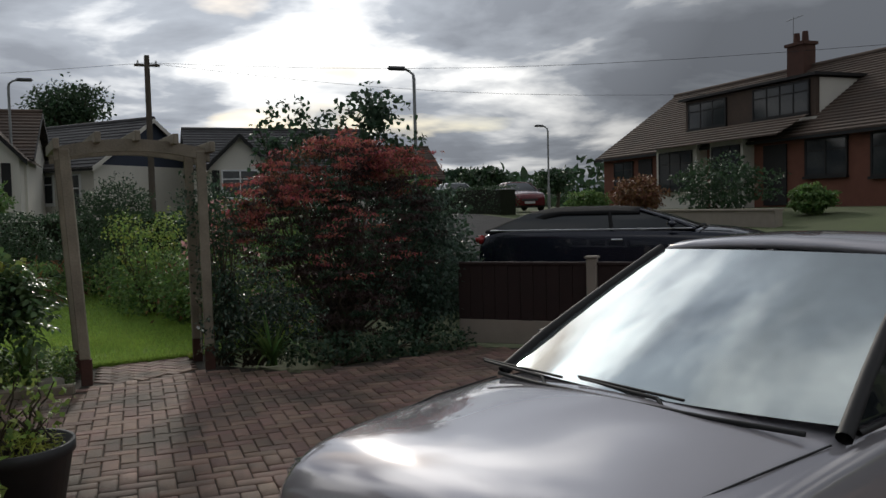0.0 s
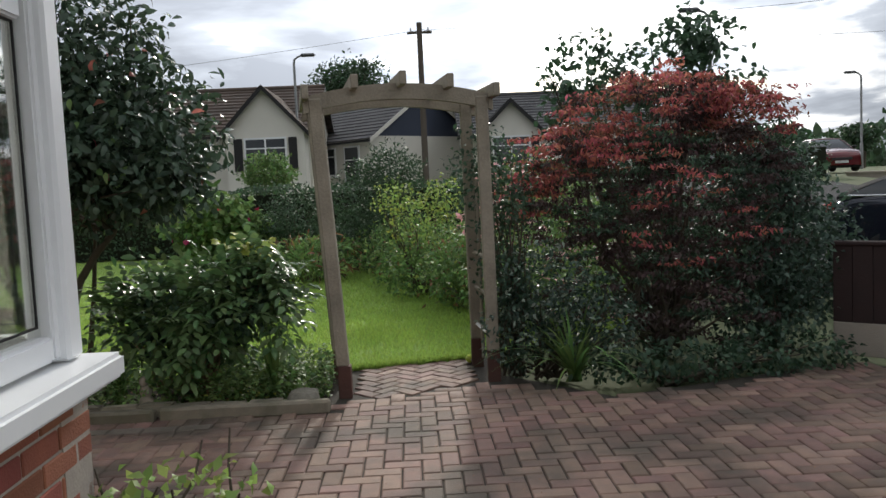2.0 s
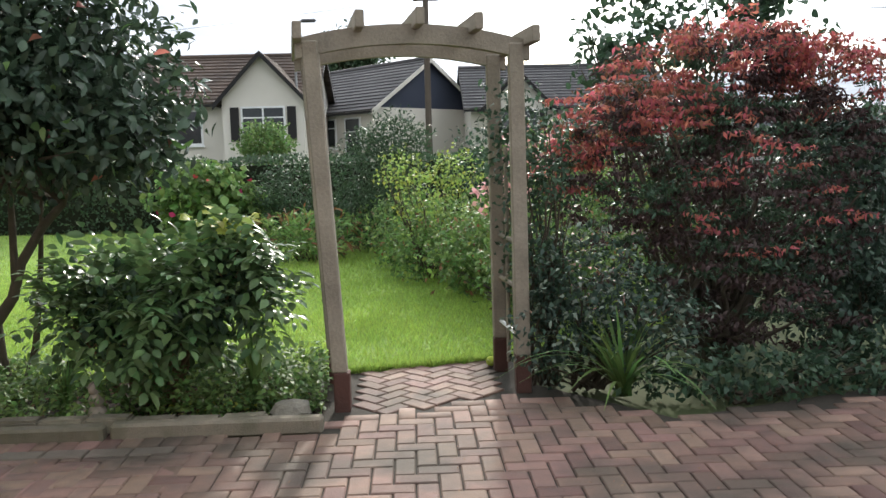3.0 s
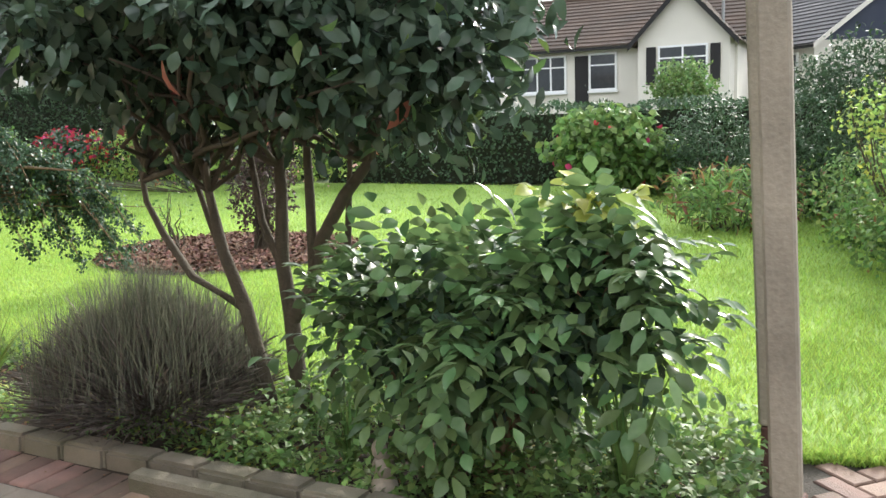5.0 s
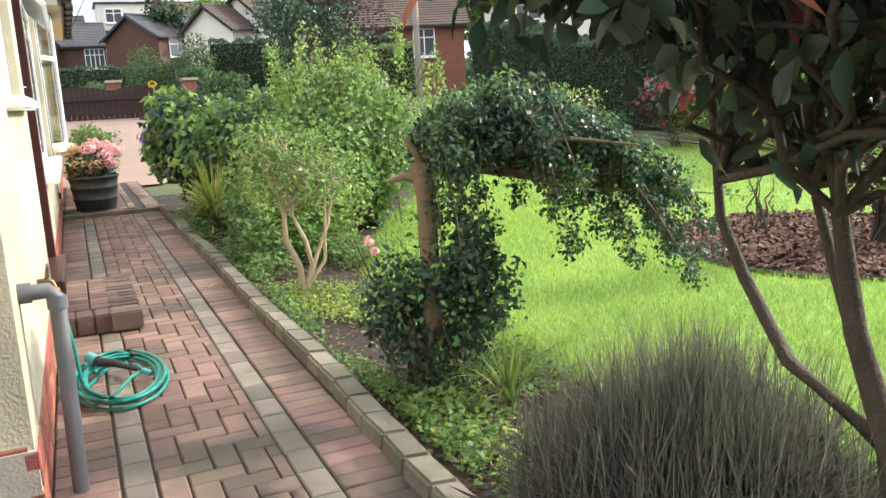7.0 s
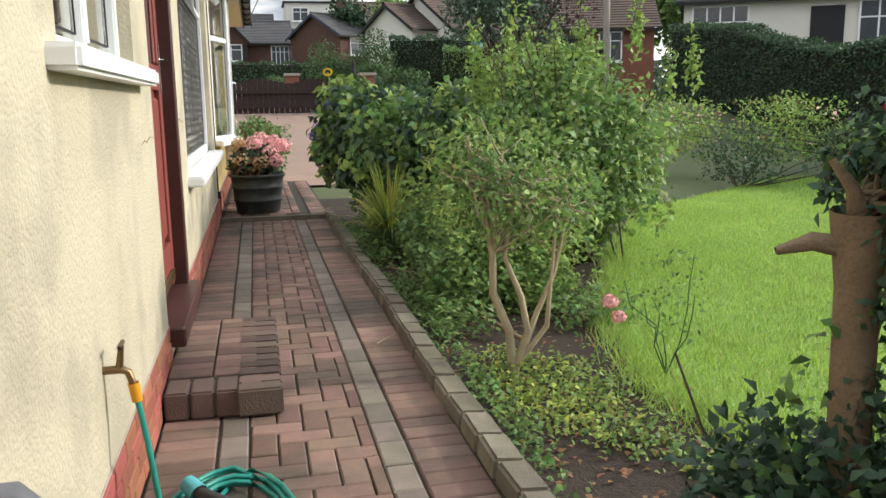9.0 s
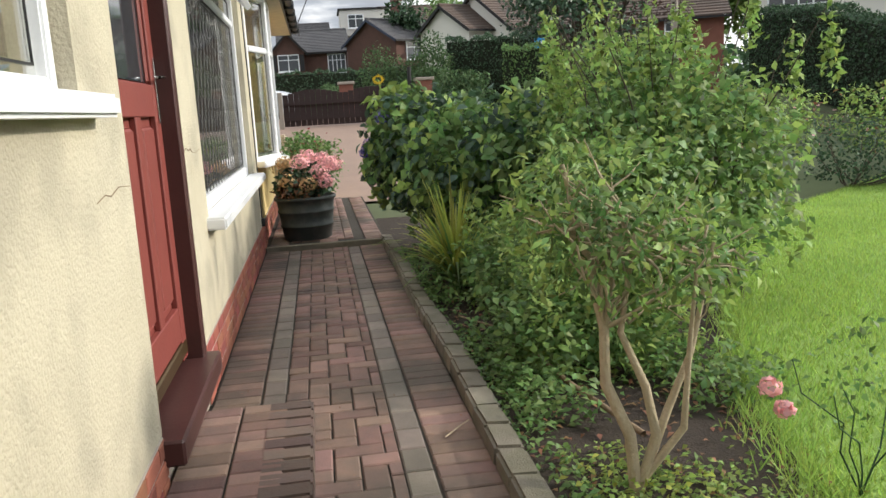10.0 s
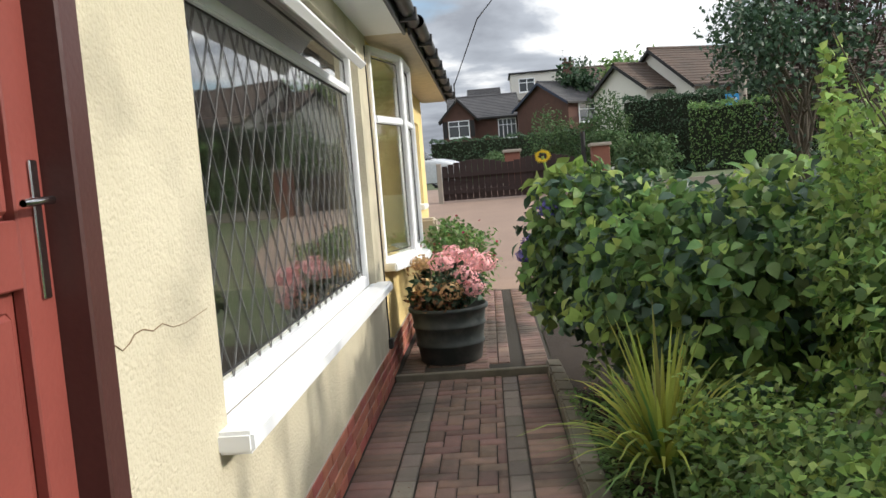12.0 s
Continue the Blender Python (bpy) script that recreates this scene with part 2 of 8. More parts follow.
CAR_GREY = material("silver_car_paint", (0.50, 0.475, 0.50), (0.47, 0.45, 0.48), rough=0.13, scale=2, fine=300, bump=0.0, metal=0.35, coat=1.0, contrast=0.2)
CAR_NAVY = material("navy_car_paint", (0.015, 0.018, 0.035), (0.014, 0.017, 0.032), rough=0.2, bump=0.0, metal=0.3, coat=1.0)
CAR_RED = material("red_car_paint", (0.16, 0.012, 0.02), rough=0.25, bump=0.0, metal=0.2, coat=1.0)
CAR_WHITE = material("white_car_paint", (0.62, 0.64, 0.66), rough=0.25, bump=0.0, coat=1.0)
SOFT_TOP = material("black_fabric_roof", (0.02, 0.02, 0.021), (0.027, 0.027, 0.028), rough=0.95, fine=200, bump=0.2, spec=0.1)
CAR_GLASS = material("car_glass", (0.02, 0.024, 0.026), (0.02, 0.024, 0.026), rough=0.05, bump=0.0, spec=0.5)
# pale mottled metallic base puts part of the cloud reflection into the glass colour
SCREEN_GLASS = material("sky_pale_windscreen", (0.46, 0.52, 0.53), (0.38, 0.43, 0.44), rough=0.04, scale=3.0, fine=12, bump=0.0, metal=0.75, spec=1.0, coat=1.0, contrast=0.6)
TYRE = material("tyre_rubber", (0.022, 0.022, 0.022), rough=0.85, bump=0.1)
LAMP_RED = material("red_tail_lamp", (0.45, 0.02, 0.02), rough=0.15, bump=0.0, coat=1.0)
LAMP_CLEAR = material("clear_headlamp", (0.55, 0.57, 0.58), rough=0.1, bump=0.0, metal=0.5, coat=1.0)
TERRACOTTA = material("terracotta", (0.42, 0.20, 0.12), rough=0.85, bump=0.2)
TENNIS = material("tennis_ball_felt", (0.55, 0.68, 0.10), rough=0.95, fine=300, bump=0.4)
STONE = material("rough_stone", (0.27, 0.25, 0.21), (0.17, 0.16, 0.13), rough=0.9, scale=8, fine=60, bump=0.7)
SIGN_BLUE = material("blue_sign", (0.03, 0.30, 0.62), rough=0.5, bump=0.0)
WHITE_PAINT = material("white_lettering", (0.8, 0.8, 0.8), rough=0.5, bump=0.0)
PILLAR_CREAM = material("cream_meter_box", (0.62, 0.53, 0.40), rough=0.7, bump=0.05)

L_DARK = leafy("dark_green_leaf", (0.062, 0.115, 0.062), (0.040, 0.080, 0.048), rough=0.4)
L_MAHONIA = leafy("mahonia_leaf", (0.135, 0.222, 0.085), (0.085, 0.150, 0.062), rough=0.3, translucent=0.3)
L_MAGNOLIA = leafy("glossy_oval_leaf", (0.070, 0.110, 0.066), (0.045, 0.080, 0.050), rough=0.26, translucent=0.2)
L_MID = leafy("mid_green_leaf", (0.180, 0.290, 0.085), (0.105, 0.185, 0.06), translucent=0.4)
L_LIGHT = leafy("light_green_leaf", (0.30, 0.41, 0.105), (0.20, 0.30, 0.08), translucent=0.42)
L_YELLOW = leafy("yellow_green_leaf", (0.442, 0.468, 0.091), (0.286, 0.351, 0.078), translucent=0.4)
L_BLUE = leafy("blue_green_leaf", (0.0607, 0.101, 0.0709), (0.0405, 0.0758, 0.0527), rough=0.4)
L_RED = leafy("red_acer_leaf", (0.5, 0.117, 0.115), (0.35, 0.13, 0.103), translucent=0.45)
L_MAROON = leafy("maroon_acer_leaf", (0.085, 0.040, 0.042), (0.050, 0.042, 0.036), translucent=0.3)
L_LAVENDER = leafy("lavender_stem", (0.200, 0.172, 0.150), (0.125, 0.108, 0.095), translucent=0.15, rough=0.9)
L_HEDGE = leafy("hedge_leaf", (0.060, 0.108, 0.050), (0.040, 0.078, 0.040))
L_CONIFER = leafy("conifer_spray", (0.0945, 0.155, 0.0607), (0.0675, 0.115, 0.0473), rough=0.8)
L_PINK = leafy("pink_petal", (0.88, 0.52, 0.52), (0.82, 0.42, 0.44), rough=0.7, spread=0.25)
L_PEACH = leafy("faded_peach_petal", (0.66, 0.45, 0.25), (0.55, 0.38, 0.2), rough=0.8, spread=0.25)
L_CRIMSON = leafy("crimson_petal", (0.413, 0.03, 0.072), (0.338, 0.03, 0.056), rough=0.7)
L_VIOLET = leafy("violet_petal", (0.16, 0.13, 0.42), (0.12, 0.10, 0.34), rough=0.7)
L_DRY = leafy("dry_leaf", (0.26, 0.13, 0.06), (0.18, 0.09, 0.05), translucent=0.2)

# ---- building helpers ----


def link_mesh(name, mesh, mats, parent=None, label=""):
    ob = new(name, mesh)
    for m in (mats if isinstance(mats, (list, tuple)) else [mats]):
        if m is not None:
            mesh.materials.append(m)
    if parent is not None:
        ob.parent = parent
    if label:
        ob["label"] = label
    return ob


def part(name, bm, mats, parent=None, label="", smooth=False):
    """Links a bmesh as one mesh object, under a thing or a part where one is given."""
    me = bpy.data.meshes.new(name)
    bm.normal_update()
    bm.to_mesh(me)
    bm.free()
    if smooth:
        me.polygons.foreach_set("use_smooth", [True] * len(me.polygons))
    return link_mesh(name, me, mats, parent, label)


def thing(name, label, category, group="", m=None, kind=""):
    ob = new(name)
    ob.empty_display_size = 0.1
    if m is not None:
        ob.matrix_world = m
    return tagged(ob, label, category, group, kind)


def box(bm, x0, x1, y0, y1, z0, z1, bevel=0.0, m=None, seg=1):
    """Adds a box between two corners to bm; bevel rounds its edges."""
    r = bmesh.ops.create_cube(bm, size=1.0)
    mm = Matrix.Translation(((x0 + x1) / 2, (y0 + y1) / 2, (z0 + z1) / 2)) @ Matrix.Diagonal((abs(x1 - x0), abs(y1 - y0), abs(z1 - z0), 1))
    bmesh.ops.transform(bm, matrix=mm, verts=r["verts"])
    vs = r["verts"]
    if bevel:
        edges = list({e for v in vs for e in v.link_edges})
        b = bmesh.ops.bevel(bm, geom=edges, offset=bevel, segments=seg, affect='EDGES')
        vs = list({v for f in b["faces"] for v in f.verts} | {v for v in vs if v.is_valid})
    if m is not None:
        bmesh.ops.transform(bm, matrix=m, verts=vs)
    return vs


def boxed(name, dims, mat, parent=None, label="", bevel=0.0, m=None, seg=1):
    bm = bmesh.new()
    box(bm, *dims, bevel=bevel, m=m, seg=seg)
    return part(name, bm, mat, parent, label)


def fast_mesh(name, verts, faces):
    """A mesh from an array of points (n, 3) and an array of faces (m, k), all with k corners."""
    verts, faces = np.asarray(verts, np.float32), np.asarray(faces, np.int32)
    me = bpy.data.meshes.new(name)
    k = faces.shape[1]
    me.vertices.add(len(verts))
    me.vertices.foreach_set("co", verts.ravel())
    me.loops.add(faces.size)
    me.loops.foreach_set("vertex_index", faces.ravel())
    me.polygons.add(len(faces))
    me.polygons.foreach_set("loop_start", np.arange(0, faces.size, k, dtype=np.int32))
    me.update(calc_edges=True)
    return me


def tube_arrays(points, radii, sides=7):
    """Verts and quads of a tapered tube along points."""
    pts = np.asarray(points, float)
    n = len(pts)
    rad = np.interp(np.linspace(0, 1, n), np.linspace(0, 1, len(radii)), radii)
    vs, fs = [], []
    for i in range(n):
        t = pts[min(i + 1, n - 1)] - pts[max(i - 1, 0)]
        t = t / (np.linalg.norm(t) + 1e-9)
        ref = np.array([1.0, 0, 0]) if abs(t[0]) < 0.8 else np.array([0, 1.0, 0])
        u = np.cross(t, ref)
        u /= np.linalg.norm(u)
        w = np.cross(t, u)
        for k in range(sides):
            a = 2 * math.pi * k / sides
            vs.append(pts[i] + rad[i] * (math.cos(a) * u + math.sin(a) * w))
    for i in range(n - 1):
        for k in range(sides):
            k2 = (k + 1) % sides
            fs.append((i * sides + k, i * sides + k2, (i + 1) * sides + k2, (i + 1) * sides + k))
    return vs, fs


def tubes(name, lines, mat, parent=None, label="", sides=7):
    """Several tapered tubes in one mesh: lines of (points, radii)."""
    V, F = [], []
    for pts, rad in lines:
        v, f = tube_arrays(pts, rad, sides)
        o = len(V)
        V += v
        F += [tuple(i + o for i in q) for q in f]
    me = fast_mesh(name, np.array(V), np.array(F))
    me.polygons.foreach_set("use_smooth", [True] * len(me.polygons))
    ob = link_mesh(name, me, mat, parent, label)
    if len(lines) > 6:
        ob["kind"] = "stuff"
    return ob


def wiggle(p0, p1, n=6, amp=0.05, rng=random, sag=0.0):
    p0, p1 = Vector(p0), Vector(p1)
    out = []
    for i in range(n):
        s = i / (n - 1)
        p = p0.lerp(p1, s)
        k = amp * math.sin(math.pi * s)
        out.append((p.x + rng.uniform(-k, k), p.y + rng.uniform(-k, k), p.z + rng.uniform(-k, k) * 0.5 - sag * math.sin(math.pi * s)))
    return out


def leaf_mesh(name, centres, ways, ups, length, width, rng, bend=0.25, droop=0.0, fine=False):
    """Many folded leaves: each has a midrib along its way and two raised halves. Lengths vary."""
    n = len(centres)
    w = ways / (np.linalg.norm(ways, axis=1, keepdims=True) + 1e-9)
    side = np.cross(w, ups)
    side /= np.linalg.norm(side, axis=1, keepdims=True) + 1e-9
    nor = np.cross(side, w)
    ln = (length * rng.uniform(0.6, 1.25, n))[:, None]
    wd = (width * rng.uniform(0.7, 1.2, n))[:, None]
    base = centres - w * ln * 0.5
    tip = centres + w * ln * 0.5 - nor * ln * bend
    if fine:
        m1, m2 = centres - w * ln * 0.18 + nor * ln * 0.04, centres + w * ln * 0.18 - nor * ln * bend * 0.3
        pts = [base]
        for f, k, z in ((-0.3, 0.30, 0.10), (-0.05, 0.5, 0.17), (0.25, 0.36, 0.06)):
            pts.append(centres + w * ln * f - side * wd * k + nor * (wd * z - ln * bend * max(0, f) * 0.8))
        pts.append(tip)
        for f, k, z in ((0.25, 0.36, 0.06), (-0.05, 0.5, 0.17), (-0.3, 0.30, 0.10)):
            pts.append(centres + w * ln * f + side * wd * k + nor * (wd * z - ln * bend * max(0, f) * 0.8))
        V = np.stack(pts + [m1, m2], 1).reshape(-1, 3)
        o = (np.arange(n) * 10)[:, None, None]
        tri = [[0, 1, 8], [1, 2, 8], [2, 9, 8], [2, 3, 9], [3, 4, 9], [4, 5, 9], [5, 6, 9], [6, 8, 9], [6, 7, 8], [7, 0, 8]]
        return fast_mesh(name, V, (np.array(tri)[None] + o).reshape(-1, 3))
    mid = centres + nor * ln * 0.06
    l = centres - w * ln * 0.06 + side * wd * 0.5 + nor * wd * 0.16
    r = centres - w * ln * 0.06 - side * wd * 0.5 + nor * wd * 0.16
    V = np.stack([base, r, tip, l, mid], 1).reshape(-1, 3)
    o = (np.arange(n) * 5)[:, None, None]
    F = (np.array([[0, 1, 4], [1, 2, 4], [2, 3, 4], [3, 0, 4]])[None] + o).reshape(-1, 3)
    return fast_mesh(name, V, F)


def foliage_points(blobs, n, rng, shell=0.55, gaps=0.0, freq=2.0, seed=0.0, floor=None):
    """Points near the surface of a union of ellipsoids (x, y, z, rx, ry, rz), thinned by a noise for uneven outlines, and their outward ways."""
    b = np.array(blobs, float)
    area = (b[:, 3] * b[:, 4] + b[:, 4] * b[:, 5] + b[:, 3] * b[:, 5])
    got_p, got_d, have = [], [], 0
    while have < n:
        k = rng.choice(len(b), size=n * 2, p=area / area.sum())
        d = rng.normal(size=(n * 2, 3))
        d /= np.linalg.norm(d, axis=1, keepdims=True)
        rr = (shell + (1 - shell) * rng.uniform(0, 1, n * 2) ** 0.7)
        lump = 1 + 0.16 * np.sin(d[:, 0] * 5 + k * 1.7 + seed) * np.cos(d[:, 1] * 6 + k + seed) + 0.10 * np.sin(d[:, 2] * 9 + seed * 2 + k)
        p = b[k, :3] + d * b[k, 3:] * (rr * lump)[:, None]
        keep = np.ones(len(p), bool)
        if gaps:
            f = np.sin(p[:, 0] * freq * 3.1 + seed) + np.sin(p[:, 1] * freq * 2.7 + 1.3 * seed) + np.sin(p[:, 2] * freq * 3.7 + 2.1 * seed) + 0.7 * np.sin((p[:, 0] + p[:, 2]) * freq * 6.1)
            keep &= f > (-3.0 + 3.7 * gaps * 2)
        if floor is not None:
            keep &= p[:, 2] > floor
        got_p.append(p[keep])
        got_d.append(d[keep])
        have += int(keep.sum())
    return np.concatenate(got_p)[:n], np.concatenate(got_d)[:n]


def foliage(name, blobs, n, length, width, mat, parent, seed, up=0.4, jitter=0.8, shell=0.5, gaps=0.0, freq=2.0, bend=0.25, droop=0.0, floor=None, label="", fine=False):
    rng = np.random.default_rng(seed)
    p, d = foliage_points(blobs, n, rng, shell, gaps, freq, seed, floor)
    way = d + rng.normal(size=d.shape) * jitter + np.array([0, 0, -droop])
    ups = d * 0.6 + np.array([0, 0, up]) + rng.normal(size=d.shape) * 0.45
    me = leaf_mesh(name, p, way, ups, length, width, rng, bend, fine=fine or length > 0.084)
    ob = link_mesh(name, me, mat, parent, label)
    if parent is not None:
        ob["kind"] = "stuff"
    return ob


def blades(name, base, heights, lean, width, mat, parent, rng, label=""):
    """Upright narrow blades, one triangle pair each, from base points."""
    n = len(base)
    a = rng.uniform(0, 2 * math.pi, n)
    s = np.stack([np.cos(a), np.sin(a), np.zeros(n)], 1)
    tip = base + np.stack([lean * np.cos(a + 1.57 + rng.normal(size=n)), lean * np.sin(a + 1.57 + rng.normal(size=n)), np.ones(n)], 1) * heights[:, None]
    midp = base * 0.45 + tip * 0.55 + np.array([0, 0, 0.06]) * heights[:, None]
    w = np.asarray(width) * np.ones(n)
    V = np.stack([base - s * w[:, None], base + s * w[:, None], midp + s * w[:, None] * 0.7, tip, midp - s * w[:, None] * 0.7], 1).reshape(-1, 3)
    o = (np.arange(n) * 5)[:, None, None]
    F = (np.array([[0, 1, 2], [0, 2, 4], [4, 2, 3]])[None] + o).reshape(-1, 3)
    ob = link_mesh(name, fast_mesh(name, V, F), mat, parent, label)
    ob["kind"] = "stuff"
    return ob


def strap_leaves(name, centre, n, length, width, mat, parent, seed, spread=0.8, seg=6, arch=1.0):
    """Long arching strap leaves from one crown."""
    rng = np.random.default_rng(seed)
    V, F = [], []
    for i in range(n):
        a = rng.uniform(0, 2 * math.pi)
        ln, sp = length * rng.uniform(0.6, 1.15), spread * rng.uniform(0.3, 1.15)
        d = np.array([math.cos(a), math.sin(a)])
        s = np.array([-d[1], d[0], 0])
        o = len(V)
        for k in range(seg + 1):
            t = k / seg
            r = ln * sp * (t ** 1.25)
            z = ln * (1.25 * t - arch * sp * 0.95 * t * t)
            c = np.array([centre[0] + d[0] * r + rng.normal() * 0.02 * (k == 0), centre[1] + d[1] * r, centre[2] + max(z, 0.01)])
            w = width * (1 - t ** 2) * 0.5 + 0.001
            V += [c - s * w, c + s * w]
        for k in range(seg):
            F.append((o + 2 * k, o + 2 * k + 1, o + 2 * k + 3, o + 2 * k + 2))
    ob = link_mesh(name, fast_mesh(name, np.array(V), np.array(F)), mat, parent)
    ob["kind"] = "stuff"
    return ob


def ground_height(x, y):
    def smooth(a, b, v):
        s = min(1.0, max(0.0, (v - a) / (b - a)))
        return s * s * (3 - 2 * s)
    return max(1.25 * smooth(12, 34, y), 1.35 * smooth(-17.6, -26, x), 1.3 * smooth(9, 20, x))


# the house, its path and kerb stand a little askew to the drive
HOUSE = Matrix.Translation((-8.0, 6.53, 0)) @ Matrix.Rotation(radians(0.45), 4, 'Z') @ Matrix.Translation((8.0, -6.6, 0))


def H(x, y, z=0.0):
    return HOUSE @ Vector((x, y, z))

# ---- the large structure ----


def build_ground():
    xs = np.concatenate([np.linspace(-420, -40, 14), np.linspace(-36, 30, 67), np.linspace(36, 420, 14)])
    ys = np.concatenate([np.linspace(-420, -20, 12), np.linspace(-16, 44, 61), np.linspace(50, 520, 16)])
    V = np.array([(x, y, ground_height(x, y) - 0.06 + 0.012 * math.sin(x * 1.7) * math.cos(y * 1.3)) for y in ys for x in xs])
    nx = len(xs)
    F = np.array([(j * nx + i, j * nx + i + 1, (j + 1) * nx + i + 1, (j + 1) * nx + i) for j in range(len(ys) - 1) for i in range(nx - 1)])
    tagged(link_mesh("ground", fast_mesh("ground", V, F), VERGE), "rough garden ground reaching to the horizon", "ground", kind="structure")


build_ground()


def sheet(name, outline, z, mat, label, category, lift=True, n=0.5, thick=0.03):
    """A flat piece of ground inside a polygon, following the ground's rise."""
    bm = bmesh.new()
    vs = [bm.verts.new((x, y, 0)) for x, y in outline]
    f = bm.faces.new(vs)
    if n:
        xs, ys = [p[0] for p in outline], [p[1] for p in outline]
        for axis, lo, hi in ((0, min(xs), max(xs)), (1, min(ys), max(ys))):
            k = lo + n
            while k < hi:
                co, no = ((k, 0, 0), (1, 0, 0)) if axis == 0 else ((0, k, 0), (0, 1, 0))
                bmesh.ops.bisect_plane(bm, geom=bm.verts[:] + bm.edges[:] + bm.faces[:], plane_co=co, plane_no=no)
                k += n
    for v in bm.verts:
        v.co.z = z + (ground_height(v.co.x, v.co.y) if lift else 0)
    if bm.faces[:][0].normal.z < 0:
        bmesh.ops.reverse_faces(bm, faces=bm.faces[:])
    return tagged(part(name, bm, mat), label, category, kind="structure")


LAWN = [(-0.5, 8.94), (0.7, 9.19), (2.2, 10.2), (3.0, 12.0), (3.2, 15.0), (2.2, 17.8), (-3.0, 18.2), (-9.0, 18.6), (-14.0, 18.0), (-15.5, 15.2), (-13.2, 11.9), (-10.2, 10.05), (-8.7, 9.35), (-7.9, 9.02), (-6.9, 8.78), (-5.4, 8.95), (-4.3, 9.0), (-2.2, 8.95)]
lawn = sheet("lawn", LAWN, 0.0, GRASS_BASE, "mown green garden lawn, sunlit", "lawn")
sheet("drive_bed", [(-3.2, -8), (4.4, -8), (4.35, 7.7), (3.35, 8.35), (1.5, 7.75), (0.85, 8.5), (0.75, 9.2), (-0.45, 8.95), (-0.5, 7.6), (-3.2, 7.55)], -0.012, SAND, "sandy bedding under the paved drive", "drive bed", n=1.0)
sheet("flower_bed", [(-13.0, 7.8), (-0.45, 7.75), (-0.42, 9.02), (-2.2, 8.97), (-4.3, 9.02), (-5.4, 9.02), (-6.9, 8.92), (-7.9, 9.22), (-10.2, 10.42), (-13.2, 12.22), (-15.6, 13.0), (-15.6, 7.8)], -0.005, SOIL, "dark soil of the flower bed beside the path", "flower bed", n=0.6)
sheet("road", [(5.4, -60), (12.5, -60), (14.0, 60), (4.9, 60)], -0.03, ASPHALT, "grey asphalt road past the gardens", "road", n=4)
sheet("far_road", [(-60, 20.5), (4.5, 20.5), (4.5, 26.5), (-60, 26.5)], -0.03, ASPHALT, "grey asphalt side road behind the hedge", "road", n=4)
sheet("far_patio", [(-34, 4.0), (-17.9, 6.3), (-17.9, 8.2), (-21, 9.6), (-34, 9.8)], -0.02, PINK_CONCRETE, "pale pink concrete yard beyond the path", "yard", n=1.0)


# -- lawn grass --
def inside(poly, x, y):
    r = np.zeros(len(x), bool)
    j = len(poly) - 1
    for i in range(len(poly)):
        xi, yi = poly[i]
        xj, yj = poly[j]
        c = ((yi > y) != (yj > y)) & (x < (xj - xi) * (y - yi) / (yj - yi + 1e-12) + xi)
        r ^= c
        j = i
    return r


def build_grass():
    rng = np.random.default_rng(7)
    n = 700000
    x, y = rng.uniform(-16, 3.5, n), rng.uniform(8.8, 18.8, n)
    keep = inside(LAWN, x, y)
    keep &= rng.uniform(0, 1, n) < np.clip(1.25 - (y - 9) / 7, 0.16, 1)
    bed = ((x + 6.4) / 1.48) ** 2 + ((y - 12.6) / 1.35) ** 2 < 1
    keep &= ~bed
    x, y = x[keep], y[keep]
    z = np.array([ground_height(a, b) for a, b in zip(x, y)])
    lump = 0.5 + 0.5 * np.sin(x * 2.3 + 1.5 * np.sin(y * 1.7)) * np.sin(y * 2.9 + x)
    h = rng.uniform(0.025, 0.05, len(x)) * (0.75 + 0.5 * lump)
    ob = blades("lawn_grass", np.stack([x, y, z], 1), h, 0.7, rng.uniform(0.002, 0.004, len(x)), GRASS, None, rng)
    tagged(ob, "short bright green grass blades of the lawn", "grass", kind="stuff")


build_grass()

# -- paving --


def paver_mesh(name, w, l, h=0.05, joint=0.004, ch=0.006):
    """One chamfered block paver, l along x, w along y, top at z = 0."""
    bm = bmesh.new()
    a, b = l / 2 - joint / 2, w / 2 - joint / 2
    rings = [[(-a, -b, -h), (a, -b, -h), (a, b, -h), (-a, b, -h)], [(-a, -b, -ch), (a, -b, -ch), (a, b, -ch), (-a, b, -ch)],
             [(-a + ch, -b + ch, 0), (a - ch, -b + ch, 0), (a - ch, b - ch, 0), (-a + ch, b - ch, 0)]]
    vr = [[bm.verts.new(p) for p in r] for r in rings]
    for r in (0, 1):
        for k in range(4):
            bm.faces.new((vr[r][k], vr[r][(k + 1) % 4], vr[r + 1][(k + 1) % 4], vr[r + 1][k]))
    bm.faces.new(vr[2])
    me = bpy.data.meshes.new(name)
    bm.to_mesh(me)
    bm.free()
    return me


PAVER_ME = paver_mesh("paver", 0.1, 0.2)


def herringbone(x0, x1, y0, y1, unit=0.1):
    """Middle and turn of each block of a herringbone field."""
    out = []
    nx, ny = int(math.ceil((x1 - x0) / unit)) + 1, int(math.ceil((y1 - y0) / unit)) + 1
    for j in range(-1, ny):
        for i in range(-1, nx):
            k = (i - j) % 4
            if k == 0:
                out.append((x0 + (i + 1) * unit, y0 + (j + 0.5) * unit, 0))
            elif k == 3:
                out.append((x0 + (i + 0.5) * unit, y0 + (j + 1) * unit, 90))
    return out


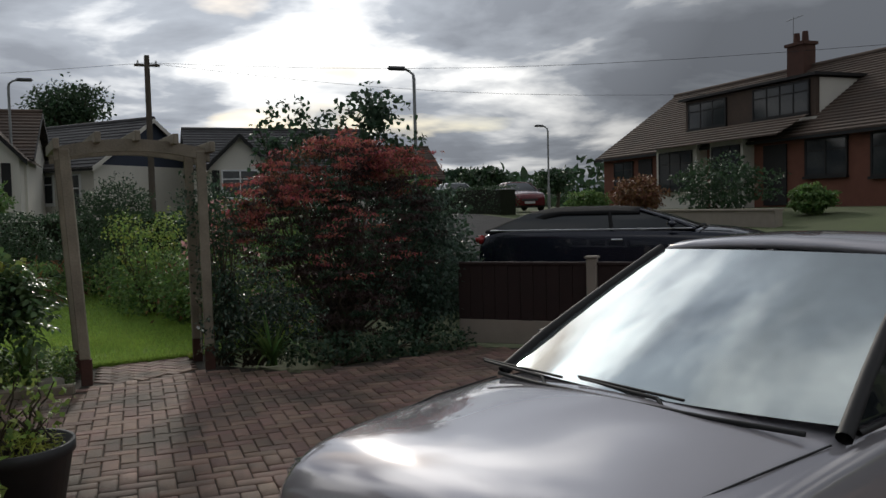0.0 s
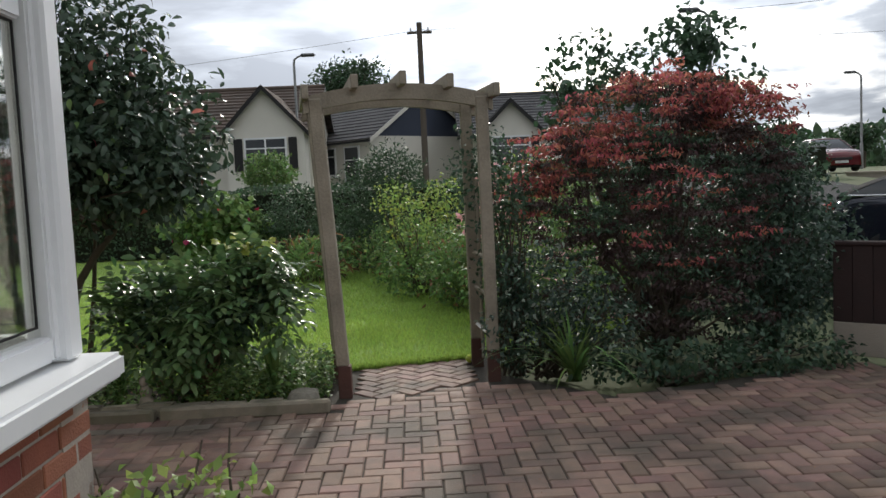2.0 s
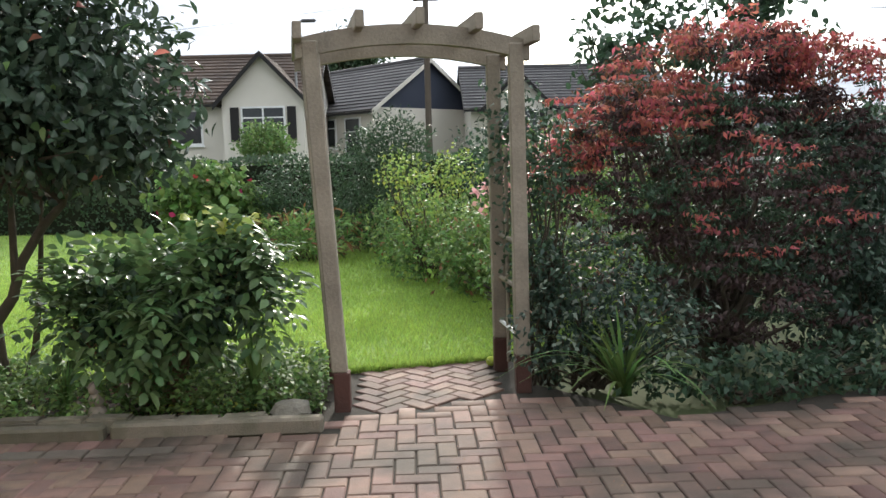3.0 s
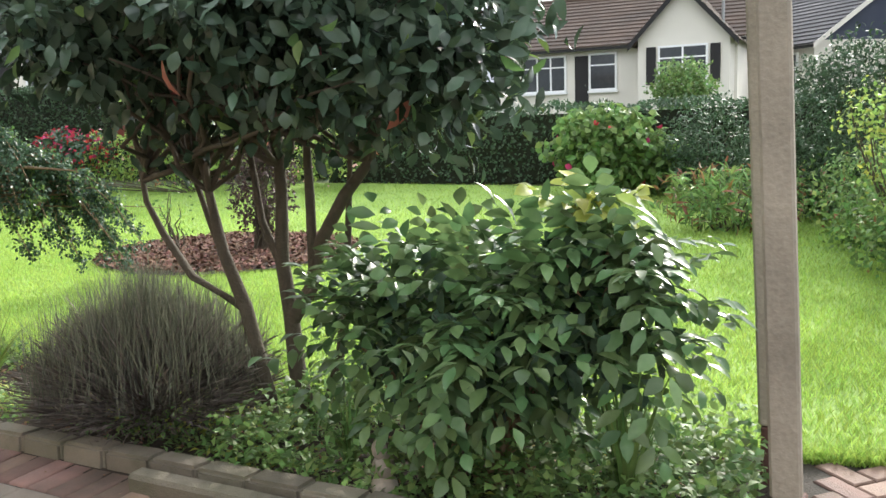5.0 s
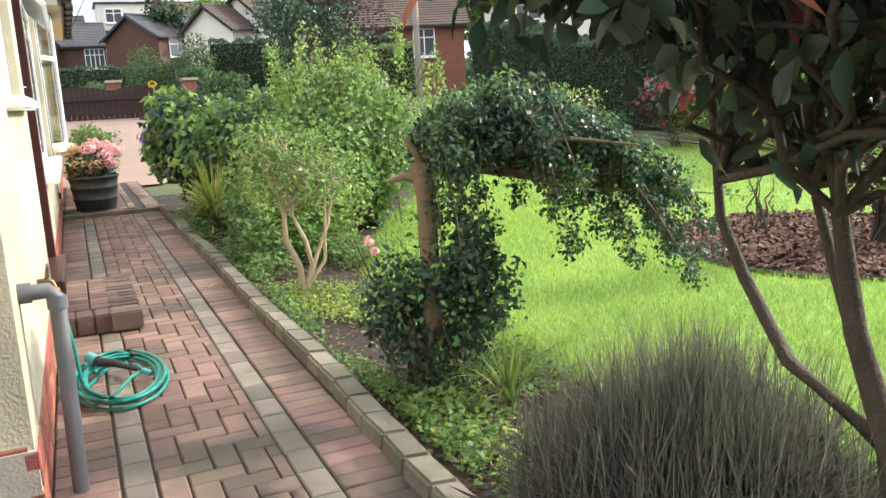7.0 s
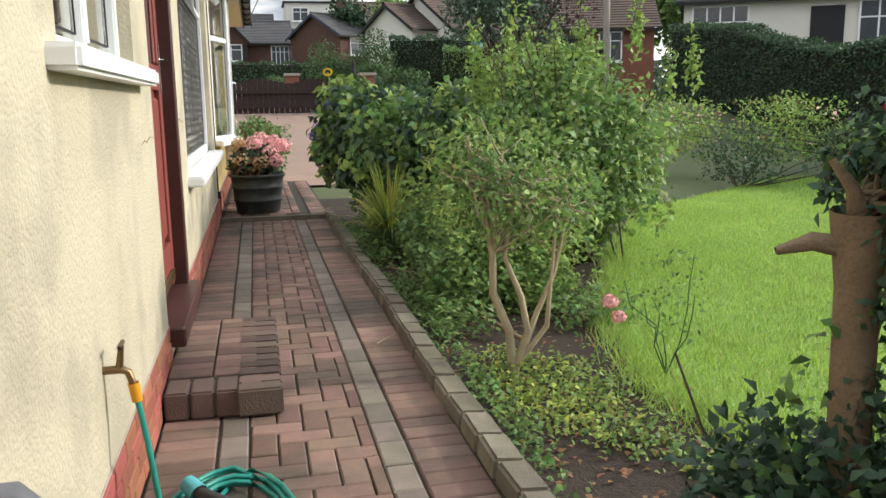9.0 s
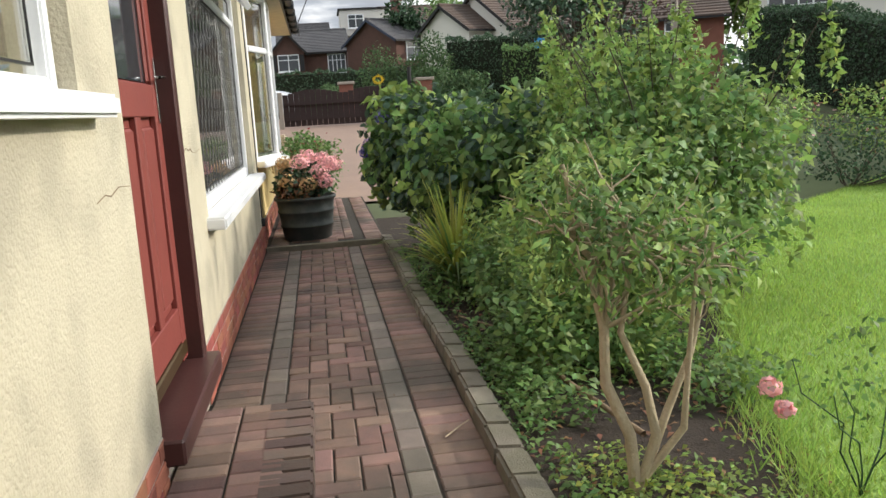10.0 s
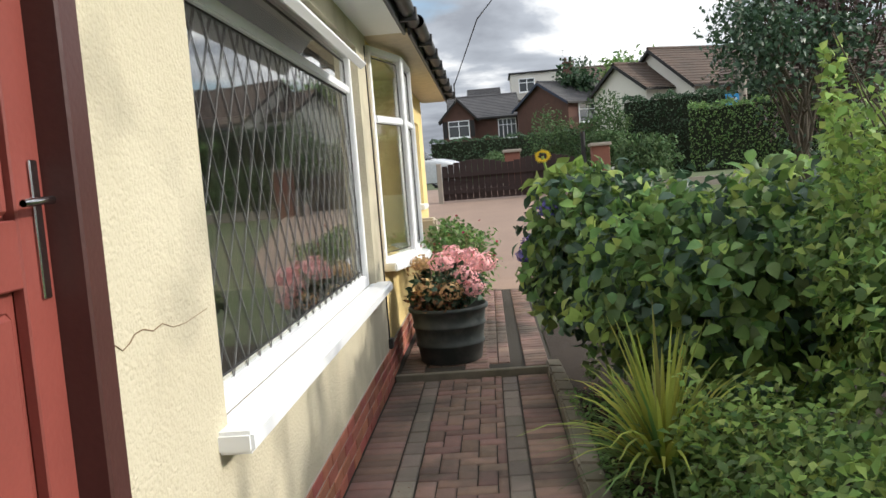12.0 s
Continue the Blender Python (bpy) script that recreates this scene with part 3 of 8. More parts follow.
def lay(owner, spots, mat, near, name="paver", mesh=PAVER_ME, rest_mat=None, rest_name="outer_pavers", base=Matrix(), limit=290):
    """Lays blocks (x, y, turn, z): those for which near(x, y) holds as parts, the rest joined."""
    rng = np.random.default_rng(len(spots))
    own, rest = [], []
    for s in spots:
        (own if near(s[0], s[1]) and len(own) < limit else rest).append(s)
    me = mesh.copy()
    me.materials.clear()
    me.materials.append(mat)
    for s in own:
        ob = new(name, me)
        ob.parent = owner
        ob.matrix_world = base @ pose(s[0], s[1], (s[3] if len(s) > 3 else 0) + rng.uniform(-0.003, 0.002), rng.uniform(-0.6, 0.6), rng.uniform(-0.6, 0.6), s[2] + rng.uniform(-0.5, 0.5)) @ Matrix.Diagonal((*(s[4:6] if len(s) > 5 else (1, 1)), 1, 1))
    if rest:
        co = np.array([v.co[:] for v in mesh.vertices])
        fa = np.array([p.vertices[:] for p in mesh.polygons])
        V, F = [], []
        for i, s in enumerate(rest):
            m = np.array(base @ pose(s[0], s[1], (s[3] if len(s) > 3 else 0) + rng.uniform(-0.003, 0.002), rng.uniform(-0.6, 0.6), rng.uniform(-0.6, 0.6), s[2] + rng.uniform(-0.5, 0.5)) @ Matrix.Diagonal((*(s[4:6] if len(s) > 5 else (1, 1)), 1, 1)))
            V.append(co @ m[:3, :3].T + m[:3, 3])
            F.append(fa + i * len(co))
        ob = link_mesh(rest_name, fast_mesh(rest_name, np.concatenate(V), np.concatenate(F)), rest_mat or mat, owner)
        ob["kind"] = "stuff"


# -- the house --
WY = 6.6          # face of the side wall
EAVE = 2.78


def wall_with_holes(name, x0, x1, y_face, thick, z0, z1, holes, mat, m=None, label=""):
    """A wall along x with rectangular holes (x0, x1, z0, z1), built of solid pieces round them; face at y_face, thickness towards -y."""
    bm = bmesh.new()
    cuts = sorted({x0, x1, *[h[0] for h in holes], *[h[1] for h in holes]})
    for a, b in zip(cuts, cuts[1:]):
        spans, mid = [(z0, z1)], (a + b) / 2
        for h in holes:
            if h[0] < mid < h[1]:
                nxt = []
                for s in spans:
                    if h[2] > s[0]:
                        nxt.append((s[0], min(h[2], s[1])))
                    if h[3] < s[1]:
                        nxt.append((max(h[3], s[0]), s[1]))
                spans = nxt
        for s in spans:
            if s[1] - s[0] > 1e-4:
                box(bm, a, b, y_face - thick, y_face, s[0], s[1])
    bmesh.ops.remove_doubles(bm, verts=bm.verts[:], dist=1e-5)
    if m is not None:
        bmesh.ops.transform(bm, matrix=m, verts=bm.verts[:])
    return tagged(part(name, bm, mat), label, "wall", kind="structure")


W0 = (-7.12, -5.75, 1.50, 2.45)     # kitchen window
DOOR = (-8.72, -7.62, 0.28, 2.36)
W1 = (-12.95, -9.45, 0.87, 2.62)    # wide lattice window
PL = 0.30
SPLIT = -13.45
wall_with_holes("wall_side", SPLIT, -4.45, WY, 0.28, PL, EAVE, [W0, DOOR, W1], RENDER_CREAM, HOUSE, "cream rough-cast rendered house wall with weathered cracks")
W2 = (-15.9, -13.60, 0.95, 2.74)
W3 = (-18.3, -17.6, 1.3, 2.4)
wall_with_holes("wall_side_far", -19.0, SPLIT, WY - 0.02, 0.28, 0.30, EAVE, [W2, W3], RENDER_YELLOW, HOUSE, "warm yellow painted rendered house wall")
# gable wall towards the drive, and the hidden walls that close the house
wall_with_holes("wall_front", 0.0, 5.2, 0, 0.28, 0.34, EAVE, [], RENDER_CREAM, HOUSE @ pose(-4.45, WY - 0.28, 0, 0, 0, -90), "cream rough-cast end wall of the house in shade")
wall_with_holes("wall_back", -19.0, -4.45, 1.4, 0.28, 0.0, EAVE, [], RENDER_CREAM, HOUSE, "plain rendered back wall closing the house")
wall_with_holes("wall_end", 0, 5.0, 0, 0.28, 0.0, EAVE, [], RENDER_CREAM, HOUSE @ pose(-18.72, 1.4, 0, 0, 0, 90) @ pose(0, 0, 0), "plain rendered end wall closing the house")
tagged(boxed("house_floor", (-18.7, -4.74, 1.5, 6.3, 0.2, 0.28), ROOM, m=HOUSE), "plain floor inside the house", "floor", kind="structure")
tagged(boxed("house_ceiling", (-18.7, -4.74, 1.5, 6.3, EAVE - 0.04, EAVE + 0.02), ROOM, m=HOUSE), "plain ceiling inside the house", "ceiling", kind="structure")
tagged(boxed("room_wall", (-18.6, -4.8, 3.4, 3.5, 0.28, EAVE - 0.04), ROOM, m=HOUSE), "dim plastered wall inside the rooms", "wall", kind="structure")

# eaves: soffit, fascia, gutter, and the roof slope above
tagged(boxed("soffit", (SPLIT + 0.002, -4.2, WY, WY + 0.30, EAVE, EAVE + 0.03), UPVC, m=HOUSE), "pale soffit board under the eaves", "soffit", kind="structure")
tagged(boxed("soffit_far", (-19.3, SPLIT, WY - 0.02, WY + 0.34, EAVE, EAVE + 0.03), PILLAR_CREAM, m=HOUSE), "cream soffit board under the eaves", "soffit", kind="structure")
gut = thing("gutter", "black plastic half-round gutter under the roof tiles", "gutter", kind="structure")
for a, b, yy in ((-13.44, -4.1, WY + 0.31), (-19.4, -13.46, WY + 0.345)):
    boxed("fascia", (a, b, yy, yy + 0.02, EAVE - 0.02, EAVE + 0.15), BLACK_PLASTIC, gut, m=HOUSE)
    tubes("gutter_run", [([H(a, yy + 0.08, EAVE + 0.08), H(b, yy + 0.08, EAVE + 0.08)], [0.055, 0.055])], BLACK_PLASTIC, gut, sides=10)
    k = a + 0.4
    while k < b:
        boxed("gutter_bracket", (k, k + 0.04, yy + 0.02, yy + 0.15, EAVE + 0.0, EAVE + 0.1), BLACK_PLASTIC, gut, m=HOUSE, bevel=0.005)
        k += 0.8


def tiled_slope(bm, x0, x1, y0, z0, y1, z1, rows, step=0.025):
    """Stepped rows of tiles from the eaves line (y0, z0) up to (y1, z1)."""
    last = None
    for i in range(rows):
        s, e = i / rows, (i + 1) / rows
        ya, za, yb, zb = y0 + (y1 - y0) * s, z0 + (z1 - z0) * s, y0 + (y1 - y0) * e, z0 + (z1 - z0) * e
        low = last or [bm.verts.new((x0, ya, za - 0.01)), bm.verts.new((x1, ya, za - 0.01))]
        lip = [bm.verts.new((x0, ya, za + step)), bm.verts.new((x1, ya, za + step))]
        top = [bm.verts.new((x0, yb, zb)), bm.verts.new((x1, yb, zb))]
        bm.faces.new((low[0], low[1], lip[1], lip[0]))
        bm.faces.new((lip[0], lip[1], top[1], top[0]))
        last = top


bm = bmesh.new()
tiled_slope(bm, -19.3, -4.1, WY + 0.42, EAVE + 0.14, 4.0, EAVE + 1.5, 12)
tiled_slope(bm, -19.3, -4.1, 1.2, EAVE + 0.1, 4.0, EAVE + 1.5, 12)
bmesh.ops.transform(bm, matrix=HOUSE, verts=bm.verts[:])
tagged(part("house_roof", bm, ROOF_BROWN), "brown concrete roof tiles of the bungalow", "roof", kind="structure")
bm = bmesh.new()
for x in (-4.45, -18.9):
    vs = [bm.verts.new(p) for p in ((x, 6.6, EAVE), (x, 1.4, EAVE), (x, 4.0, EAVE + 1.45), (x - 0.2, 6.6, EAVE), (x - 0.2, 1.4, EAVE), (x - 0.2, 4.0, EAVE + 1.45))]
    for q in ((0, 1, 2), (5, 4, 3), (0, 3, 4, 1), (1, 4, 5, 2), (2, 5, 3, 0)):
        bm.faces.new([vs[i] for i in q])
bmesh.ops.transform(bm, matrix=HOUSE, verts=bm.verts[:])
tagged(part("wall_gables", bm, RENDER_CREAM), "rendered gables closing the roof ends", "wall", kind="structure")


def brick_run(owner, x0, x1, z0, courses, y, m, limit=290, mat=BRICK, gauge=0.075, depth=0.05):
    """Stretcher-bond bricks along x, as parts of owner, on a mortar backing."""
    boxed("mortar_bed", (x0, x1, y - 0.2, y - 0.006, z0, z0 + courses * gauge), MORTAR, owner, m=m)
    me = bpy.data.meshes.new("brick")
    b = bmesh.new()
    box(b, -0.1075, 0.1075, -depth, 0, -0.0325, 0.0325, bevel=0.004)
    b.to_mesh(me)
    b.free()
    me.materials.append(mat)
    rng = random.Random(3)
    for c in range(courses):
        k = x0 - (0.1125 if c % 2 else 0.0)
        while k < x1 - 0.01:
            a, e = max(k, x0), min(k + 0.215, x1)
            if e - a > 0.03:
                ob = new("brick", me)
                ob.parent = owner
                ob.matrix_world = m @ pose((a + e) / 2, y + rng.uniform(-0.002, 0.002), z0 + (c + 0.5) * gauge) @ Matrix.Diagonal(((e - a) / 0.215, 1, 1, 1))
            k += 0.225


plinth = thing("plinth", "red brick plinth under the rendered wall", "plinth", kind="structure")
brick_run(plinth, -13.9, -8.75, 0.0, 4, WY + 0.012, HOUSE)
plinth2 = thing("plinth_near", "red brick plinth beside the tap and door", "plinth", kind="structure")
brick_run(plinth2, -7.60, -4.43, 0.0, 4, WY + 0.012, HOUSE)
plinth3 = thing("plinth_end", "shaded brick plinth of the end wall", "plinth", kind="structure")
brick_run(plinth3, 0.02, 2.6, 0.0, 4, 0.0, HOUSE @ pose(-4.44, WY, 0.02, 0, 0, -90))
plinth4 = thing("plinth_far", "red brick plinth of the yellow wall", "plinth", kind="structure")
brick_run(plinth4, -19.0, -13.9, 0.0, 4, WY - 0.0, HOUSE)
tagged(boxed("wall_base", (-8.75, -7.60, WY - 0.28, WY, 0, 0.27), MORTAR, m=HOUSE), "masonry under the door threshold", "wall", kind="structure")

# ---- doors, windows and small fixtures of the house ----


def window_unit(name, label, x0, x1, z0, z1, m, bars_x=(), bars_z=(), pane_mat=None, sill=0.0, sill_w=0.0, sill_h=0.055, frame_w=0.06, sill_in=0.001):
    """A white window in the xz plane, its outer face at y = 0 and looking along +y."""
    w = tagged(thing(name, label, "window", m=m), kind="structure")

    def bar(n, a, b, c, d, y0=-0.07, y1=0.0):
        ob = boxed(n, (a, b, y0, y1, c, d), UPVC, w, bevel=0.008, seg=2)
        return ob
    bar("window_frame", x0, x0 + frame_w, z0, z1)
    bar("window_frame", x1 - frame_w, x1, z0, z1)
    bar("window_frame", x0 + frame_w, x1 - frame_w, z0, z0 + frame_w)
    bar("window_frame", x0 + frame_w, x1 - frame_w, z1 - frame_w, z1)
    xs = [x0 + frame_w, *bars_x, x1 - frame_w]
    zs = [z0 + frame_w, *bars_z, z1 - frame_w]
    for b in bars_x:
        bar("mullion", b - 0.035, b + 0.035, z0 + frame_w, z1 - frame_w)
    for b in bars_z:
        for a, c in zip(xs, xs[1:]):
            bar("transom", a + 0.03, c - 0.03, b - 0.03, b + 0.03, -0.066, -0.004)
    for a, c in zip(xs, xs[1:]):
        for e, f in zip(zs, zs[1:]):
            p = boxed("pane", (a - 0.01, c + 0.01, -0.045, -0.035, e - 0.01, f + 0.01), pane_mat or PANE, w)
            p.visible_shadow = False
            g = bmesh.new()
            for q in ((a + 0.03, a + 0.037, e + 0.03, f - 0.03), (c - 0.037, c - 0.03, e + 0.03, f - 0.03), (a + 0.03, c - 0.03, e + 0.03, e + 0.037), (a + 0.03, c - 0.03, f - 0.037, f - 0.03)):
                box(g, q[0], q[1], -0.034, -0.028, q[2], q[3])
            part("gasket", g, RUBBER, w)
    if sill:
        boxed("window_sill", (x0 - sill_w, x1 + sill_w, sill_in, sill, z0 - sill_h, z0 + 0.012), UPVC, w, bevel=0.012, seg=2)
    return w


HW = HOUSE @ pose(0, WY - 0.05, 0)
window_unit("window_1", "white plastic kitchen window with a deep sill", W0[0], W0[1], W0[2], W0[3], HW, bars_x=(-6.45,), sill=0.13, sill_w=0.14)
w1 = window_unit("window_2", "wide white window with a diamond lead lattice", W1[0], W1[1], W1[2], W1[3], HW, bars_z=(2.30,), sill=0.16, sill_w=0.10, sill_h=0.06, frame_w=0.085)


def lattice(parent, x0, x1, z0, z1, dx=0.17, dz=0.27):
    """Thin lead strips crossing as diamonds, clipped to the pane."""
    bm = bmesh.new()
    k = dz / dx
    for sgn in (1, -1):
        n = int((x1 - x0 + (z1 - z0) / k) / dx) + 2
        for i in range(-n, n):
            pts = []
            xa = x0 + i * dx
            for z in (z0, z1):
                x = xa + sgn * (z - z0) / k
                pts.append((x, z))
            (xa_, za), (xb, zb) = pts
            lo, hi = 0.0, 1.0
            if abs(xb - xa_) > 1e-6:
                t1, t2 = sorted(((x0 - xa_) / (xb - xa_), (x1 - xa_) / (xb - xa_)))
                lo, hi = max(lo, t1), min(hi, t2)
            if hi - lo > 0.02:
                p, q = Vector((xa_ + (xb - xa_) * lo, -0.0335, za + (zb - za) * lo)), Vector((xa_ + (xb - xa_) * hi, -0.0335, za + (zb - za) * hi))
                d = (q - p).normalized()
                s = Vector((-d.z, 0, d.x)) * 0.0022
                vs = [bm.verts.new(v) for v in (p - s, q - s, q + s, p + s, p - s + Vector((0, 0.003, 0)), q - s + Vector((0, 0.003, 0)), q + s + Vector((0, 0.003, 0)), p + s + Vector((0, 0.003, 0)))]
                for f in ((4, 5, 6, 7), (0, 1, 5, 4), (2, 3, 7, 6)):
                    bm.faces.new([vs[j] for j in f])
    part("lead_lattice", bm, material("lead", (0.16, 0.16, 0.16), rough=0.5, metal=0.5, bump=0.0), parent, "thin grey lead strips")


lattice(w1, W1[0] + 0.085, W1[1] - 0.085, W1[2] + 0.085, 2.27)
# the fanlight over it stands open
fan = boxed("open_fanlight", (W1[0] + 0.9, W1[1] - 0.1, -0.02, 0.03, -0.30, 0.0), UPVC, w1, "white fanlight frame standing open", bevel=0.006, m=Matrix.Translation((0, 0.02, 2.56)) @ Matrix.Rotation(radians(42), 4, 'X'))
for nm, ox, oy, turn, wd, zz in (("window_3", -14.35, 0.20, -14.93, 0.776, 0.0), ("window_7", -15.1, 0.20, 0.0, 0.75, 0.002), ("window_8", -15.85, 0.0, 14.93, 0.776, 0.004)):
    window_unit(nm, "white casement light of a shallow bow window, small top light", 0.0, wd, W2[2] + zz, W2[3] - zz, HOUSE @ pose(ox, WY + oy, 0, 0, 0, turn), bars_z=(2.15,), sill=0.10, sill_w=0.02, sill_in=-0.24, frame_w=0.055)
window_unit("window_4", "narrow white window in the yellow wall", W3[0], W3[1], W3[2], W3[3], HOUSE @ pose(0, WY - 0.06, 0), sill=0.1, sill_w=0.05)
for i, (a, b, c, d) in enumerate((W0, W2)):
    n = 26
    bm = bmesh.new()
    xs = np.linspace(b - (b - a) * (0.96 if i == 0 else 0.3), b - 0.02, n)
    vs = [[bm.verts.new((x, WY - 0.36 + 0.03 * math.sin(k * 1.9), z)) for z in (c - 0.08, d)] for k, x in enumerate(xs)]
    for k in range(n - 1):
        bm.faces.new((vs[k][0], vs[k + 1][0], vs[k + 1][1], vs[k][1]))
    bmesh.ops.transform(bm, matrix=HOUSE, verts=bm.verts[:])
    tagged(part("curtain", bm, CURTAIN), "pale curtain hanging inside the window", "curtain")


def build_door():
    x0, x1, z0, z1 = DOOR
    d = tagged(thing("door_1", "red panelled timber door in a dark brown frame", "door", m=HOUSE @ pose(0, WY, 0)), kind="structure")
    boxed("door_frame", (x0, x0 + 0.09, -0.16, 0.02, z0, z1), FRAME_BROWN, d, bevel=0.006)
    boxed("door_frame", (x1 - 0.06, x1, -0.16, -0.06, z0, z1), FRAME_BROWN, d, bevel=0.006)
    boxed("door_frame", (x0 + 0.09, x1 - 0.06, -0.16, -0.02, z1 - 0.07, z1), FRAME_BROWN, d, bevel=0.006)
    boxed("threshold", (x0 - 0.02, x1 + 0.05, -0.14, 0.085, z0 - 0.09, z0 + 0.01), FRAME_BROWN, d, "dark brown timber door sill", bevel=0.01)
    leaf = boxed("door_leaf", (x0 + 0.09, x1 - 0.06, -0.125, -0.085, z0 + 0.03, z1 - 0.07), DOOR_RED, d, bevel=0.003)
    a, b = x0 + 0.09, x1 - 0.06
    boxed("weather_board", (a + 0.01, b - 0.01, -0.085, -0.05, z0 + 0.05, z0 + 0.12), BRASS, leaf, "worn brass weather strip", bevel=0.008)
    for x in (a, b - 0.11):
        boxed("stile", (x, x + 0.11, -0.085, -0.055, z0 + 0.03, z1 - 0.07), DOOR_RED, leaf, bevel=0.004)
    for z, h in ((z0 + 0.13, 0.16), (z0 + 1.17, 0.14), (z1 - 0.19, 0.12)):
        boxed("rail", (a + 0.11, b - 0.11, -0.085, -0.056, z, z + h), DOOR_RED, leaf, bevel=0.004)
    mid = (a + b) / 2
    boxed("muntin", (mid - 0.05, mid + 0.05, -0.085, -0.057, z0 + 0.29, z0 + 1.17), DOOR_RED, leaf, bevel=0.004)
    for pa, pb in ((a + 0.11, mid - 0.05), (mid + 0.05, b - 0.11)):
        boxed("raised_panel", (pa + 0.035, pb - 0.035, -0.085, -0.062, z0 + 0.33, z0 + 1.13), DOOR_RED, leaf, bevel=0.015)
    boxed("door_pane", (a + 0.12, b - 0.12, -0.084, -0.078, z0 + 1.32, z1 - 0.20), FAR_PANE, leaf, "dark patterned door glass")
    for x in (a + 0.12, b - 0.15):
        boxed("bead", (x, x + 0.03, -0.084, -0.064, z0 + 1.32, z1 - 0.20), DOOR_RED, leaf, bevel=0.008)
    boxed("handle_plate", (x0 + 0.115, x0 + 0.145, -0.055, -0.047, z0 + 1.14, z0 + 1.43), CHROME, leaf, "worn chrome plate", bevel=0.003)
    tubes("door_handle", [([(x0 + 0.13, -0.05, z0 + 1.345), (x0 + 0.13, -0.015, z0 + 1.345), (x0 + 0.145, -0.01, z0 + 1.345), (x0 + 0.25, -0.01, z0 + 1.34)], [0.009, 0.009, 0.009, 0.008])], CHROME, leaf, "chrome lever handle")


build_door()

crack = thing("render_crack", "dark jagged crack across the cream render", "crack", kind="structure")
for line in ([(-8.74, 1.290), (-8.79, 1.262), (-8.83, 1.272), (-8.86, 1.288), (-8.91, 1.291), (-8.97, 1.276), (-9.03, 1.284), (-9.10, 1.262), (-9.19, 1.257), (-9.37, 1.27)], [(-7.16, 1.20), (-7.26, 1.215), (-7.33, 1.205), (-7.44, 1.225), (-7.6, 1.215)]):
    tubes("crack_line", [([H(x, WY + 0.0015, z) for x, z in line], [0.0014, 0.002, 0.0009])], BARK_TAN, crack, sides=5)

# dark brick step in front of the door
step = thing("door_step", "block-paved step, dark edging bricks, at the door", "step")
boxed("core", (-8.32, -7.13, WY + 0.02, WY + 0.46, 0, 0.115), SAND, step, m=HOUSE)
rngs = random.Random(4)
me_e = bpy.data.meshes.new("edging_brick")
b_ = bmesh.new()
box(b_, -0.052, 0.052, -0.10, 0.10, -0.125, 0.0, bevel=0.010, seg=2)
b_.to_mesh(me_e)
b_.free()
me_e.materials.append(PAVER_DARK)
for k in range(12):
    ob = new("edging_brick", me_e)
    ob.parent = step
    ob.matrix_world = HOUSE @ pose(-8.27 + k * 0.1085, WY + 0.43, 0.13 + rngs.uniform(-0.003, 0.003), 0, 0, rngs.uniform(-0.6, 0.6))
for k in range(4):
    ob = new("edging_brick", me_e)
    ob.parent = step
    ob.matrix_world = HOUSE @ pose(-7.15, WY + 0.075 + k * 0.107, 0.129 + rngs.uniform(-0.003, 0.003), 0, 0, 90 + rngs.uniform(-0.6, 0.6))
for k in range(10):
    for j in range(2):
        ob = new("step_paver", PAVER_ME.copy() if k + j == 0 else me_step)
        if k + j == 0:
            me_step = ob.data
            me_step.materials.clear()
            me_step.materials.append(PAVER)
        ob.parent = step
        ob.matrix_world = HOUSE @ pose(-8.27 + k * 0.103, WY + 0.115 + j * 0.205, 0.128, rngs.uniform(-0.5, 0.5), 0, 90)

# ---- paving of the path and the drive ----
path = tagged(thing("path", "red and grey block-paved garden path beside the house", "path"), kind="structure")
boxed("path_bed", (-13.45, -2.0, WY, 7.85, -0.06, -0.012), SAND, path, m=HOUSE)
spots_red, spots_grey = [], []
xx = -13.4
while xx < -0.9:
    if xx < -4.45:
        spots_red.append((xx, 6.733, 90, 0.0, 1.2, 1.07))
    spots_red.append((xx, 7.727, 90, 0.0, 1.2, 1.07))
    xx += 0.11
xx = -13.3
while xx < -1.2:
    if xx < -4.45:
        spots_grey.append((xx, 6.92, 0, 0.0, 1.07, 1.18))
    spots_grey.append((xx, 7.54, 0, 0.0, 1.07, 1.18))
    xx += 0.219
hb = []
for x, y, r in herringbone(-13.4, -1.2, 6.985, 7.475, 0.1095):
    half = 0.053 if r == 0 else 0.107
    lo, hi = max(y - half, 6.983), min(y + half, 7.477)
    if hi - lo > 0.025:
        k = (hi - lo) / (2 * half)
        hb.append((x, (lo + hi) / 2, r, 0.0, 1.07 if r == 0 else 1.07 * k, 1.07 * k if r == 0 else 1.07))
lay(path, spots_red + hb, PAVER, lambda x, y: -9.6 < x < -4.4, rest_mat=PAVER_LOOSE, base=HOUSE)
lay(path, spots_grey, PAVER_GREY, lambda x, y: True, name="grey_paver", base=HOUSE)
up = tagged(thing("upper_path", "raised continuation of the block-paved path", "path"), kind="structure")
boxed("upper_path_bed", (-18.2, -13.45, WY, 7.9, -0.05, 0.042), SAND, up, m=HOUSE)
boxed("step_edge", (-13.49, -13.43, WY + 0.02, 7.95, -0.02, 0.056), KERB, up, "pale concrete edging", bevel=0.006, m=HOUSE)
sr = [(x, 6.75 + k * 0.205, 90, 0.055) for x in np.arange(-18.1, -13.55, 0.103) for k in (0, 2.6, 5)]
